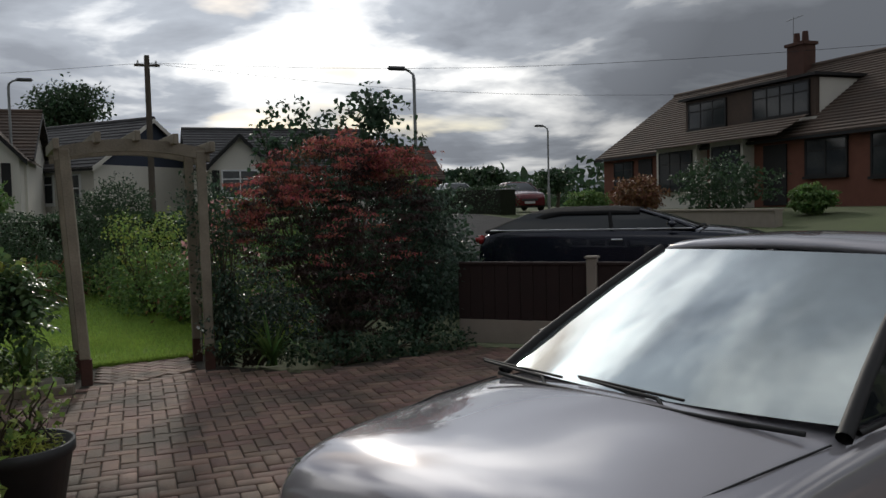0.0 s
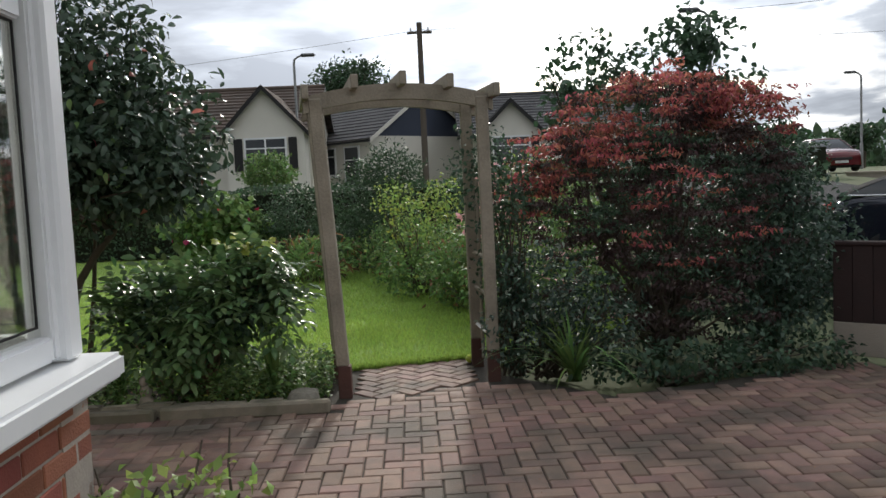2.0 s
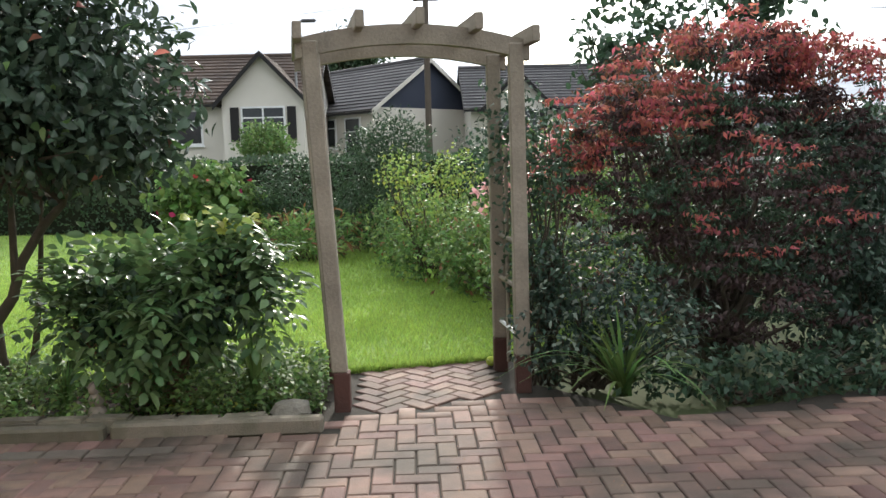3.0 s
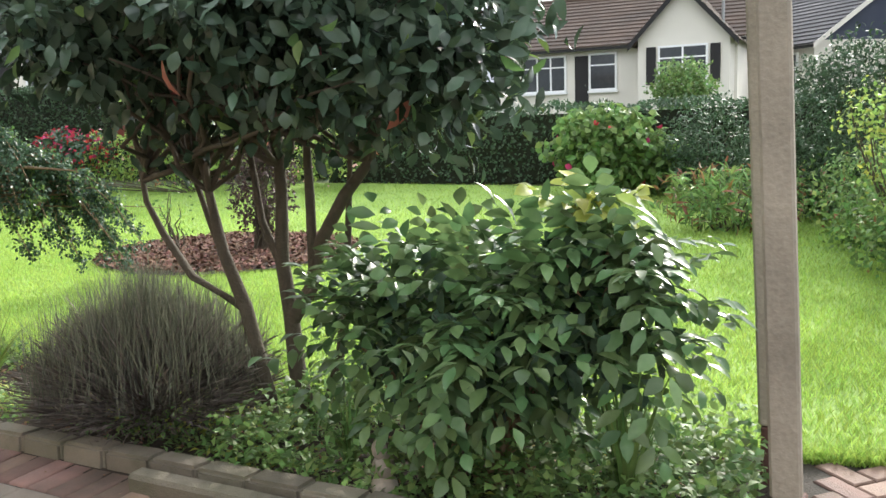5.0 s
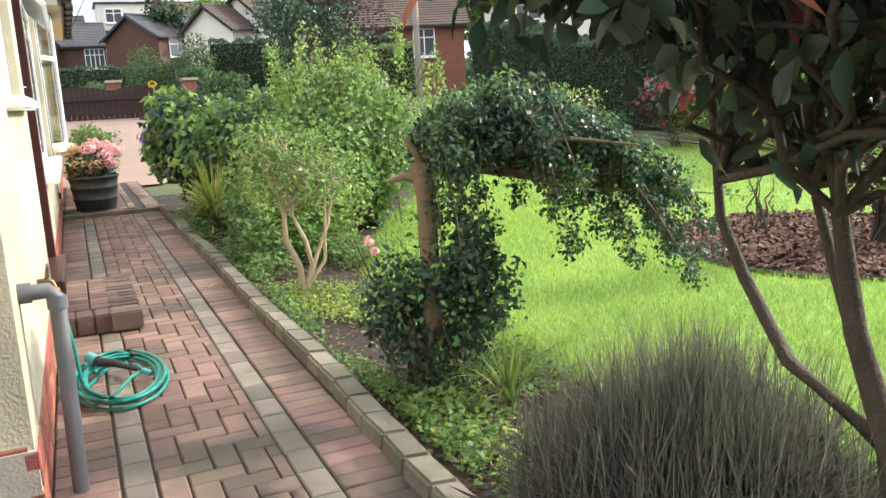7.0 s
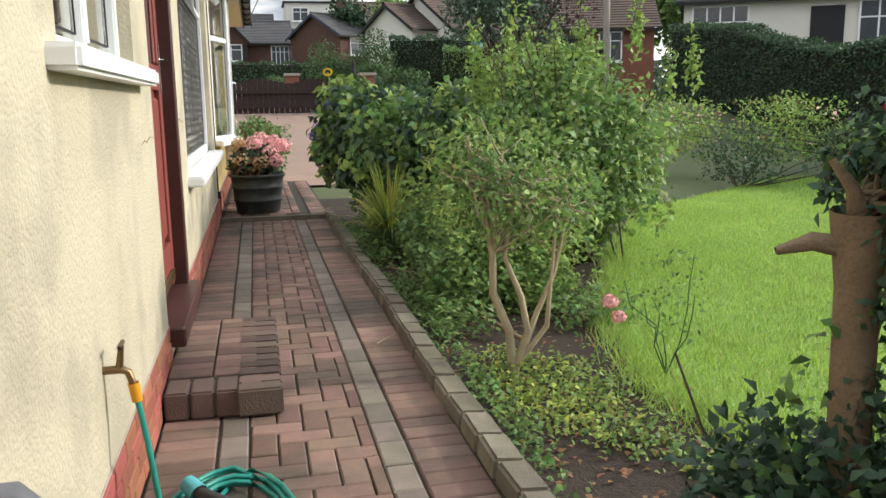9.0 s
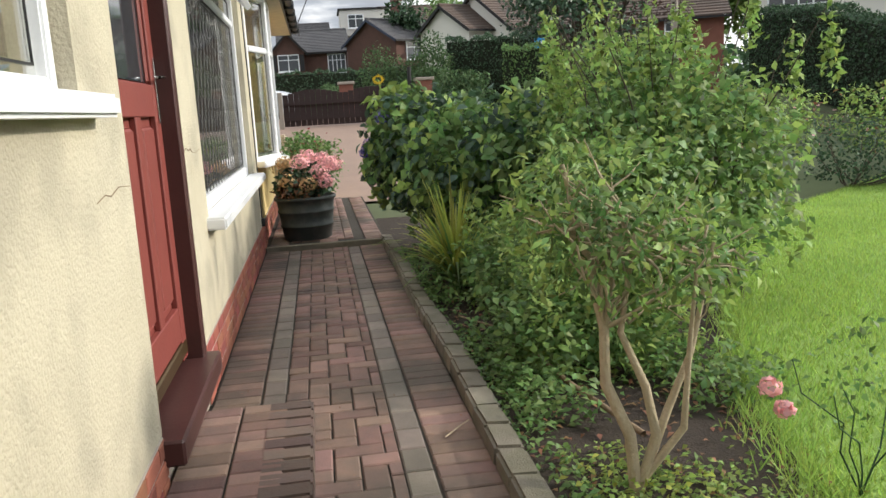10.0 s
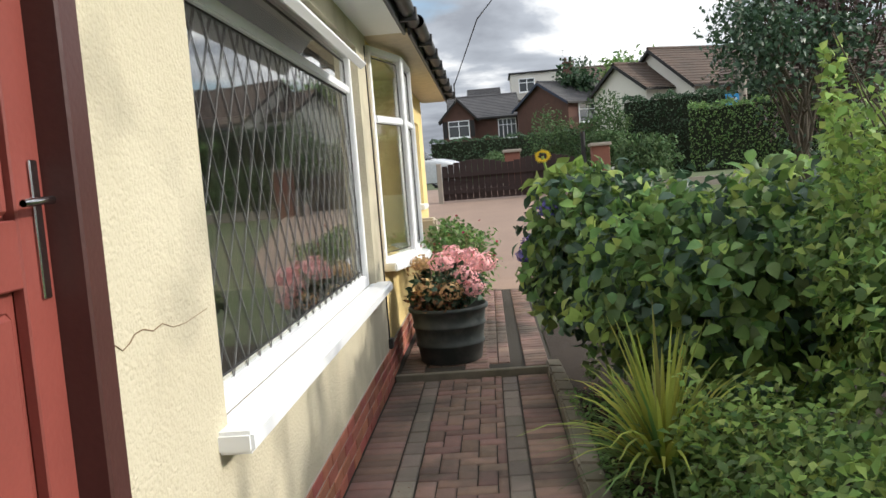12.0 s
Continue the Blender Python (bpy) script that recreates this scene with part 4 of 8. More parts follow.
sr += [(x, 7.02 + k * 0.103, 0, 0.055) for x in np.arange(-18.1, -13.6, 0.205) for k in (-0.95, 0.15, 1.15, 3.75, 4.75)]
lay(up, sr, PAVER, lambda x, y: x > -14.9, rest_mat=PAVER_LOOSE, base=HOUSE, limit=120)

kerb = tagged(thing("kerb", "worn concrete kerb stones edging the flower bed", "kerb"), kind="structure")
me_k = bpy.data.meshes.new("kerb_stone")
b_ = bmesh.new()
box(b_, -0.123, 0.123, -0.062, 0.062, -0.12, 0.0, bevel=0.014, seg=2)
b_.to_mesh(me_k)
b_.free()
me_k.materials.append(KERB)
rngk = random.Random(9)
kx = -0.85
while kx > -13.6:
    ob = new("kerb_stone", me_k)
    ob.parent = kerb
    ob.matrix_world = HOUSE @ pose(kx, 7.915 + 0.012 * math.sin(kx * 1.9) - (0.05 if kx > -1.5 else 0), 0.072 + rngk.uniform(-0.005, 0.004), -4 + rngk.uniform(-2, 2), rngk.uniform(-1.2, 1.2), rngk.uniform(-1.6, 1.6))
    kx -= 0.248

drive = tagged(thing("drive", "red herringbone block-paved drive, damp in places", "drive"), kind="structure")
DRIVE = [(-3.15, -4), (5.4, -4), (5.2, 6.6), (3.35, 8.35), (2.4, 7.85), (1.5, 7.75), (0.85, 8.2), (0.62, 8.25), (-0.28, 7.95), (-0.5, 7.55), (-0.5, 7.72), (-3.15, 7.68)]
spots = [(x, y, r) for x, y, r in herringbone(-3.1, 5.2, 0.2, 8.3, 0.1025)]
arr = np.array([(x, y) for x, y, r in spots])
ok = inside(DRIVE, arr[:, 0], arr[:, 1]) & ~((arr[:, 0] < -1.2) & (arr[:, 1] > 7.40)) & ~((arr[:, 0] < -1.0) & (arr[:, 1] < 4.9))
spots = [s for s, k in zip(spots, ok) if k]
lay(drive, spots, PAVER, lambda x, y: -0.75 < x < 1.55 and 5.3 < y < 7.9, rest_mat=PAVER_LOOSE, limit=290)
gateway = tagged(thing("gateway_paving", "diagonal block paving under the garden arch", "paving"), kind="structure")
g = []
for x, y, r in herringbone(-1.6, 1.6, -1.6, 1.6, 0.1025):
    a = radians(45)
    X, Y = 0.2 + x * math.cos(a) - y * math.sin(a), 8.5 + x * math.sin(a) + y * math.cos(a)
    if inside([(-0.28, 8.0), (0.65, 8.28), (0.62, 9.17), (-0.33, 8.93)], np.array([X]), np.array([Y]))[0]:
        g.append((X, Y, r + 45))
lay(gateway, g, PAVER, lambda x, y: True)

# ---- the garden arch ----


def build_arch():
    arch = thing("garden_arch", "weathered timber pergola arch with a curved top, dark feet", "garden arch")
    posts = ((-0.345, 8.12), (-0.435, 8.72), (0.745, 8.38), (0.66, 8.90))
    tops = ((-0.45, 8.12), (-0.54, 8.72), (0.725, 8.38), (0.64, 8.90))
    for x, y in posts:
        lean = Matrix(((1, 0, -0.05 if x < 0 else -0.008, 0), (0, 1, 0, 0), (0, 0, 1, 0), (0, 0, 0, 1)))
        boxed("post", (x - 0.045, x + 0.045, y - 0.045, y + 0.045, 0.22, 2.10), TIMBER, arch, bevel=0.008, m=lean)
        boxed("post_foot", (x - 0.047, x + 0.047, y - 0.047, y + 0.047, -0.03, 0.219), TIMBER_FOOT, arch, "dark red-brown stained foot", bevel=0.006)
    for (xa, ya), (xb, yb) in ((tops[0], tops[2]), (tops[1], tops[3])):
        n, bm = 14, bmesh.new()
        rings = []
        dx, dy = xb - xa, yb - ya
        ln = math.hypot(dx, dy)
        nx, ny = -dy / ln * 0.028, dx / ln * 0.028
        for i in range(n + 1):
            s = -0.07 + 1.14 * i / n
            z = 2.055 + 0.09 * (1 - ((s - 0.5) / 0.57) ** 2)
            x, y = xa + dx * s, ya + dy * s
            rings.append([bm.verts.new(p) for p in ((x - nx, y - ny, z - 0.055), (x + nx, y + ny, z - 0.055), (x + nx, y + ny, z + 0.055), (x - nx, y - ny, z + 0.055))])
        for a, b in zip(rings, rings[1:]):
            for k in range(4):
                bm.faces.new((a[k], a[(k + 1) % 4], b[(k + 1) % 4], b[k]))
        bm.faces.new(rings[0][::-1])
        bm.faces.new(rings[-1])
        bmesh.ops.recalc_face_normals(bm, faces=bm.faces[:])
        part("curved_beam", bm, TIMBER, arch)
    for i in range(5):
        s = -0.06 + 1.12 * i / 4
        z = 2.125 + 0.09 * (1 - ((s - 0.5) / 0.57) ** 2)
        p0 = Vector(tops[0]).lerp(Vector(tops[2]), s)
        p1 = Vector(tops[1]).lerp(Vector(tops[3]), s)
        d = (p1 - p0).normalized()
        p0, p1 = p0 - d * 0.2, p1 + d * 0.2
        ang = math.degrees(math.atan2(d.y, d.x))
        ln = (p1 - p0).length
        boxed("rafter", (0, ln, -0.025, 0.025, -0.045, 0.05), TIMBER, arch, bevel=0.006, m=pose(p0.x, p0.y, z, 0, 0, ang))
    # low side rails with a white bar
    for (xa, ya), (xb, yb) in ((posts[2], posts[3]),):
        for z, mt in ((0.32, UPVC), (0.62, TIMBER), (0.9, TIMBER)):
            tubes("side_rail", [([(xa, ya, z), (xb, yb, z + 0.02)], [0.018, 0.018])], mt, arch, sides=4)
        for k in (0.3, 0.6):
            tubes("side_slat", [([(xa + (xb - xa) * k, ya + (yb - ya) * k, 0.1), (xa + (xb - xa) * k, ya + (yb - ya) * k, 1.5)], [0.014, 0.014])], TIMBER, arch, sides=4)


build_arch()

# ---- the bay window beside the drive ----
BX, BY = -0.85, 4.92
bay = tagged(thing("bay_window_base", "red brick bay wall beneath a white window", "bay window"), kind="structure")
BM = pose(BX, BY, 0, 0, 0, -90)
brick_run(bay, 0.0, 2.3, 0.0, 12, 0.0, BM)
brick_run(bay, -1.6, 0.0, 0.0, 12, 0.0, pose(BX - 0.0, BY, 0, 0, 0, 0) @ pose(0, 0.0, 0))
boxed("bay_core", (BX - 1.55, BX - 0.15, 1.0, BY - 0.15, 0.0, 0.9), MORTAR, bay)
window_unit("window_5", "white plastic bay window beside the drive", 0.06, 2.3, 1.0, 2.36, pose(BX - 0.03, BY, 0, 0, 0, -90), bars_x=(0.78, 1.5), bars_z=(2.02,), frame_w=0.075)
window_unit("window_6", "white plastic return light of the bay window", -1.5, -0.06, 1.0, 2.36, pose(BX, BY - 0.03, 0, 0, 0, 0), bars_x=(-0.8,), bars_z=(2.02,), frame_w=0.075)
tagged(boxed("bay_corner_post", (BX - 0.10, BX, BY - 0.10, BY, 0.99, 2.36), UPVC, bevel=0.012), "white corner post of the bay window", "trim", kind="structure")
tagged(boxed("bay_sill", (BX - 1.6, BX + 0.10, 2.3, BY + 0.07, 0.905, 0.985), UPVC, bevel=0.014, seg=2), "white bay window sill with a rounded edge", "sill", kind="structure")
tagged(boxed("bay_roof", (BX - 1.6, BX + 0.17, 1.0, BY + 0.17, 2.37, 2.52), UPVC, bevel=0.01), "white fascia over the bay window", "fascia", kind="structure")
tagged(boxed("bay_gutter", (BX - 1.6, BX + 0.24, 1.0, BY + 0.24, 2.48, 2.56), BLACK_PLASTIC, bevel=0.03), "black gutter over the bay window", "gutter", kind="structure")
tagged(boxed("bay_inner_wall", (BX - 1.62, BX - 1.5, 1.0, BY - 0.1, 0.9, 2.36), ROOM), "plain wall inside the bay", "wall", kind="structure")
tagged(boxed("bay_back_wall", (-4.7, BX - 1.6, 1.0, 4.7, 0.0, 2.5), RENDER_CREAM), "rendered wall joining the bay to the house", "wall", kind="structure")
bm = bmesh.new()
for side in (0, 1):
    vs = []
    for k in range(36):
        t = k / 35
        p = (BX - 0.22 + 0.03 * math.sin(k * 1.7), 2.4 + t * 2.3) if side == 0 else (BX - 0.25 - t * 1.2, BY - 0.22 + 0.03 * math.sin(k * 1.7))
        vs.append([bm.verts.new((p[0], p[1], z)) for z in (0.95, 2.34)])
    for a, b in zip(vs, vs[1:]):
        bm.faces.new((a[0], b[0], b[1], a[1]))
tagged(part("curtain", bm, CURTAIN), "pale net curtain behind the bay window", "curtain")

# ---- tap, hose and pipe ----
tap = thing("garden_tap", "brass wall tap with an orange hose connector", "tap")
tb = HOUSE @ Matrix.Translation((-5.95, WY, 0))


def T(x, y, z):
    return tb @ Vector((x, y, z))


tubes("spout", [([T(0, -0.01, 0.60), T(0, 0.05, 0.60), T(0, 0.07, 0.59), T(0, 0.08, 0.555)], [0.013, 0.013, 0.012, 0.011])], BRASS, tap)
tubes("stem", [([T(0, 0.045, 0.60), T(0, 0.055, 0.67)], [0.012, 0.008])], BRASS, tap)
tubes("handle", [([T(-0.035, 0.055, 0.675), T(0.035, 0.055, 0.675)], [0.007, 0.007])], BRASS, tap)
tubes("connector", [([T(0, 0.081, 0.557), T(0, 0.088, 0.50)], [0.017, 0.016])], ORANGE, tap, "orange plastic connector", sides=12)
hose = thing("garden_hose", "coiled green hose with a turquoise spray nozzle on the path", "hose")
rh = random.Random(2)
pts = [T(0, 0.089, 0.50), T(0.02, 0.11, 0.38), T(0.04, 0.13, 0.22), T(0.03, 0.14, 0.06), T(0.02, 0.16, 0.015)]
cx, cy = -5.95, 6.93
for k in range(150):
    a = math.pi + 2 * math.pi * k / 20
    lap = k / 20
    r = 0.235 + 0.022 * math.sin(lap * 2.4) + rh.uniform(-0.004, 0.004) - 0.014 * (lap % 3)
    pts.append(H(cx + (r + 0.09) * math.cos(a) * 1.35, cy + r * math.sin(a) * 0.93, 0.014 + 0.012 * (lap % 4)))
for k in range(14):
    a = 0.6 + k * 0.28
    pts.append(H(cx - 0.05 + 0.15 * math.cos(a), cy - 0.02 + 0.12 * math.sin(a), 0.05))
tubes("hose_coil", [(pts, [0.0095, 0.0095])], HOSE, hose, sides=8)
nz = H(cx - 0.14, cy - 0.02, 0.075)
tubes("nozzle", [([nz + Vector((-0.09, -0.09, 0.0)), nz, nz + Vector((0.06, 0.05, -0.01)), nz + Vector((0.15, 0.13, -0.02))], [0.026, 0.022, 0.014, 0.012])], BLACK_PLASTIC, hose, "black grip", sides=10)
tubes("nozzle_tip", [([nz + Vector((-0.09, -0.09, 0)), nz + Vector((-0.14, -0.13, 0.02))], [0.034, 0.03])], HOSE_TIP, hose, "turquoise spray head", sides=12)
tubes("nozzle_joint", [([nz + Vector((0.15, 0.13, -0.02)), nz + Vector((0.2, 0.17, -0.03))], [0.016, 0.014])], HOSE_TIP, hose, "turquoise joint", sides=10)
pipe = thing("waste_pipe", "grey plastic waste pipe on the brick plinth", "pipe")
pp = [H(-4.72, WY - 0.01, 0.79), H(-4.72, WY + 0.10, 0.79), H(-4.72, WY + 0.125, 0.765), H(-4.72, WY + 0.115, 0.0)]
tubes("pipe_run", [(pp, [0.03, 0.03])], GREY_PLASTIC, pipe, sides=12)
tubes("collar", [([H(-4.72, WY + 0.0, 0.79), H(-4.72, WY + 0.045, 0.79)], [0.038, 0.038])], GREY_PLASTIC, pipe, sides=12)
tubes("elbow_collar", [([H(-4.72, WY + 0.125, 0.77), H(-4.72, WY + 0.124, 0.72)], [0.036, 0.036])], GREY_PLASTIC, pipe, sides=12)
cable = thing("wall_cable", "thin dark cable clipped along the wall and eaves", "cable")
tubes("cable_run", [([H(-13.35, WY + 0.005, 2.69), H(-13.36, WY + 0.008, 1.6), H(-13.38, WY + 0.008, 0.34)], [0.006, 0.006])], BLACK_PLASTIC, cable, sides=5)
boxed("junction_box", (-13.42, -13.34, WY, WY + 0.035, 0.30, 0.38), BLACK_PLASTIC, cable, bevel=0.005, m=HOUSE)
tubes("service_wire", [([H(-18.9, WY + 0.5, 2.95), H(-17.5, 7.5, 3.6), H(-14, 9.6, 5.2), H(-9.5, 12.6, 7.4)], [0.008, 0.008]), ([H(-18.9 + 0.14 * math.cos(k), WY + 0.5, 2.85 + 0.14 * math.sin(k)) for k in np.linspace(0, 6.3, 16)], [0.007, 0.007])], BLACK_PLASTIC, cable, sides=5)
tagged(boxed("meter_box", (-17.45, -17.1, WY - 0.02, WY + 0.2, 0.32, 1.15), PILLAR_CREAM, bevel=0.03, seg=3, m=HOUSE), "cream meter box standing against the yellow wall", "meter box")


# ---- pots ----
def lathe(name, profile, mat, parent, label="", m=Matrix(), seg=32):
    bm = bmesh.new()
    rings = [[bm.verts.new((r * math.cos(2 * math.pi * k / seg), r * math.sin(2 * math.pi * k / seg), z)) for k in range(seg)] for r, z in profile]
    for a, b in zip(rings, rings[1:]):
        for k in range(seg):
            bm.faces.new((a[k], a[(k + 1) % seg], b[(k + 1) % seg], b[k]))
    bmesh.ops.transform(bm, matrix=m, verts=bm.verts[:])
    return part(name, bm, mat, parent, label, smooth=True)


def flower_head(name, c, r, mat, parent, seed, n=150, petal=0.035):
    rng = np.random.default_rng(seed)
    p, d = foliage_points([(c[0], c[1], c[2], r, r, r * 0.8)], n, rng, 0.9)
    me = leaf_mesh(name, p, np.cross(d, rng.normal(size=p.shape)), d, petal, petal * 0.95, rng, 0.05)
    return link_mesh(name, me, mat, parent)


pot = thing("hydrangea_tub", "dark ribbed plastic tub planted with pink hydrangeas", "plant pot")
PC = H(-13.95, 7.06, 0.055)
PM = Matrix.Translation(PC)
prof = [(0.0, 0.0), (0.255, 0.0), (0.265, 0.01), (0.285, 0.14), (0.295, 0.145), (0.30, 0.165), (0.29, 0.175), (0.305, 0.30), (0.315, 0.305), (0.318, 0.325), (0.307, 0.335), (0.325, 0.44), (0.345, 0.445), (0.347, 0.475), (0.325, 0.48), (0.315, 0.43), (0.0, 0.42)]
lathe("tub", prof, POT_GREEN, pot, m=PM)
lathe("potting_soil", [(0.0, 0.425), (0.313, 0.425)], SOIL, pot, m=PM)
foliage("foliage", [(PC.x, PC.y, PC.z + 0.62, 0.33, 0.33, 0.2)], 500, 0.09, 0.055, L_DARK, pot, 31)
foliage("dry_foliage", [(PC.x + 0.1, PC.y - 0.08, PC.z + 0.55, 0.28, 0.26, 0.16)], 420, 0.06, 0.03, L_DRY, pot, 32)
rf = random.Random(5)
for i, (dx, dy, dz, mt) in enumerate(((0.05, 0.30, 0.82, L_PINK), (-0.12, 0.22, 0.86, L_PINK), (0.16, 0.18, 0.74, L_PINK), (-0.05, 0.06, 0.90, L_PINK), (0.12, -0.02, 0.86, L_PINK), (-0.2, 0.34, 0.8, L_PINK), (0.05, -0.2, 0.86, L_PEACH), (0.2, -0.16, 0.66, L_PEACH), (-0.1, -0.25, 0.8, L_PEACH), (0.26, 0.05, 0.62, L_PEACH), (-0.25, 0.12, 0.84, L_PINK), (0.24, 0.24, 0.64, L_PINK))):
    flower_head("flower_head", (PC.x + dx, PC.y + dy, PC.z + dz), 0.085 + 0.02 * rf.random(), mt, pot, 40 + i)
tubes("stem_growth", [(wiggle((PC.x + rf.uniform(-.1, .1), PC.y + rf.uniform(-.1, .1), PC.z + 0.42), (PC.x + rf.uniform(-.25, .25), PC.y + rf.uniform(-.25, .3), PC.z + 0.8), 5, 0.04, rf), [0.008, 0.004]) for _ in range(14)], BARK_TAN, pot, sides=5)
pot2 = thing("fuchsia_tub", "small green tub with a leafy fuchsia behind it", "plant pot")
P2 = H(-14.9, 7.15, 0.055)
lathe("tub", [(0, 0), (0.17, 0), (0.2, 0.3), (0.215, 0.3), (0.215, 0.33), (0.19, 0.33), (0.18, 0.29), (0, 0.28)], POT_GREEN, pot2, m=Matrix.Translation(P2))
foliage("foliage", [(P2.x, P2.y, P2.z + 0.75, 0.48, 0.40, 0.40), (P2.x - 0.3, P2.y - 0.1, P2.z + 0.95, 0.3, 0.25, 0.25)], 1500, 0.07, 0.035, L_MID, pot2, 33, gaps=0.25)
tubes("stem_growth", [(wiggle((P2.x, P2.y, P2.z + 0.28), (P2.x + rf.uniform(-.4, .4), P2.y + rf.uniform(-.3, .3), P2.z + 1.0), 5, 0.05, rf), [0.008, 0.003]) for _ in range(12)], BARK_TAN, pot2, sides=5)
foliage("bloom", [(P2.x, P2.y, P2.z + 0.8, 0.5, 0.42, 0.4)], 40, 0.04, 0.03, L_CRIMSON, pot2, 34)
tub3 = thing("drive_tub", "black half-barrel tub with a straggly twiggy plant", "plant pot")
P3 = Vector((-0.47, 4.52, 0.0))
lathe("tub", [(0, 0), (0.20, 0), (0.265, 0.36), (0.28, 0.37), (0.28, 0.42), (0.26, 0.42), (0.25, 0.36), (0, 0.35)], BLACK_PLASTIC, tub3, m=Matrix.Translation(P3))
lathe("potting_soil", [(0.0, 0.355), (0.25, 0.355)], SOIL, tub3, m=Matrix.Translation(P3))
tubes("twig_growth", [(wiggle((P3.x + rf.uniform(-.12, .12), P3.y + rf.uniform(-.12, .12), 0.35), (P3.x + rf.uniform(-.24, .24), P3.y + rf.uniform(-.24, .24), rf.uniform(0.55, 0.8)), 6, 0.06, rf), [0.009, 0.003]) for _ in range(16)], BARK, tub3, sides=5)
foliage("foliage", [(P3.x, P3.y, 0.58, 0.27, 0.25, 0.2)], 260, 0.045, 0.028, L_LIGHT, tub3, 35, gaps=0.2)
foliage("low_growth", [(P3.x, P3.y, 0.40, 0.22, 0.22, 0.08)], 500, 0.06, 0.012, L_YELLOW, tub3, 36, up=1.0)
plant4 = thing("leafy_plant", "bright green leafy plant beside the bay wall", "plant")
foliage("foliage", [(-0.62, 3.75, 0.42, 0.22, 0.3, 0.32)], 500, 0.09, 0.05, L_LIGHT, plant4, 37, floor=0.02)
tubes("stem_growth", [(wiggle((-0.62, 3.75, 0.0), (-0.62 + rf.uniform(-.15, .15), 3.75 + rf.uniform(-.2, .2), 0.6), 5, 0.05, rf), [0.008, 0.004]) for _ in range(8)], BARK_TAN, plant4, sides=5)
ball = thing("tennis_ball", "yellow-green tennis ball lying by the arch post", "ball")
bm = bmesh.new()
bmesh.ops.create_uvsphere(bm, u_segments=20, v_segments=12, radius=0.034, matrix=Matrix.Translation((0.60, 8.98, 0.034)))
part("felt", bm, TENNIS, ball, smooth=True)
tubes("seam", [([(0.60 + 0.0345 * math.cos(a) * math.cos(0.5 * math.sin(2 * a)), 8.98 + 0.0345 * math.sin(a) * math.cos(0.5 * math.sin(2 * a)), 0.034 + 0.0345 * math.sin(0.5 * math.sin(2 * a))) for a in np.linspace(0, 6.283, 40)], [0.0012, 0.0012])], WHITE_PAINT, ball, sides=4)

# ---- plants of the garden ----
rp = random.Random(11)


def branches(start_points, targets, r0=0.012, r1=0.004, n=6, amp=0.05):
    return [(wiggle(rp.choice(start_points), t, n, amp, rp), [r0, r1]) for t in targets]


def random_in(blobs, n, k=0.8):
    out = []
    for _ in range(n):
        b = rp.choice(blobs)
        d = Vector((rp.gauss(0, 1), rp.gauss(0, 1), rp.gauss(0, 1))).normalized() * k * rp.random() ** 0.4
        out.append((b[0] + d.x * b[3], b[1] + d.y * b[4], b[2] + d.z * b[5]))
    return out


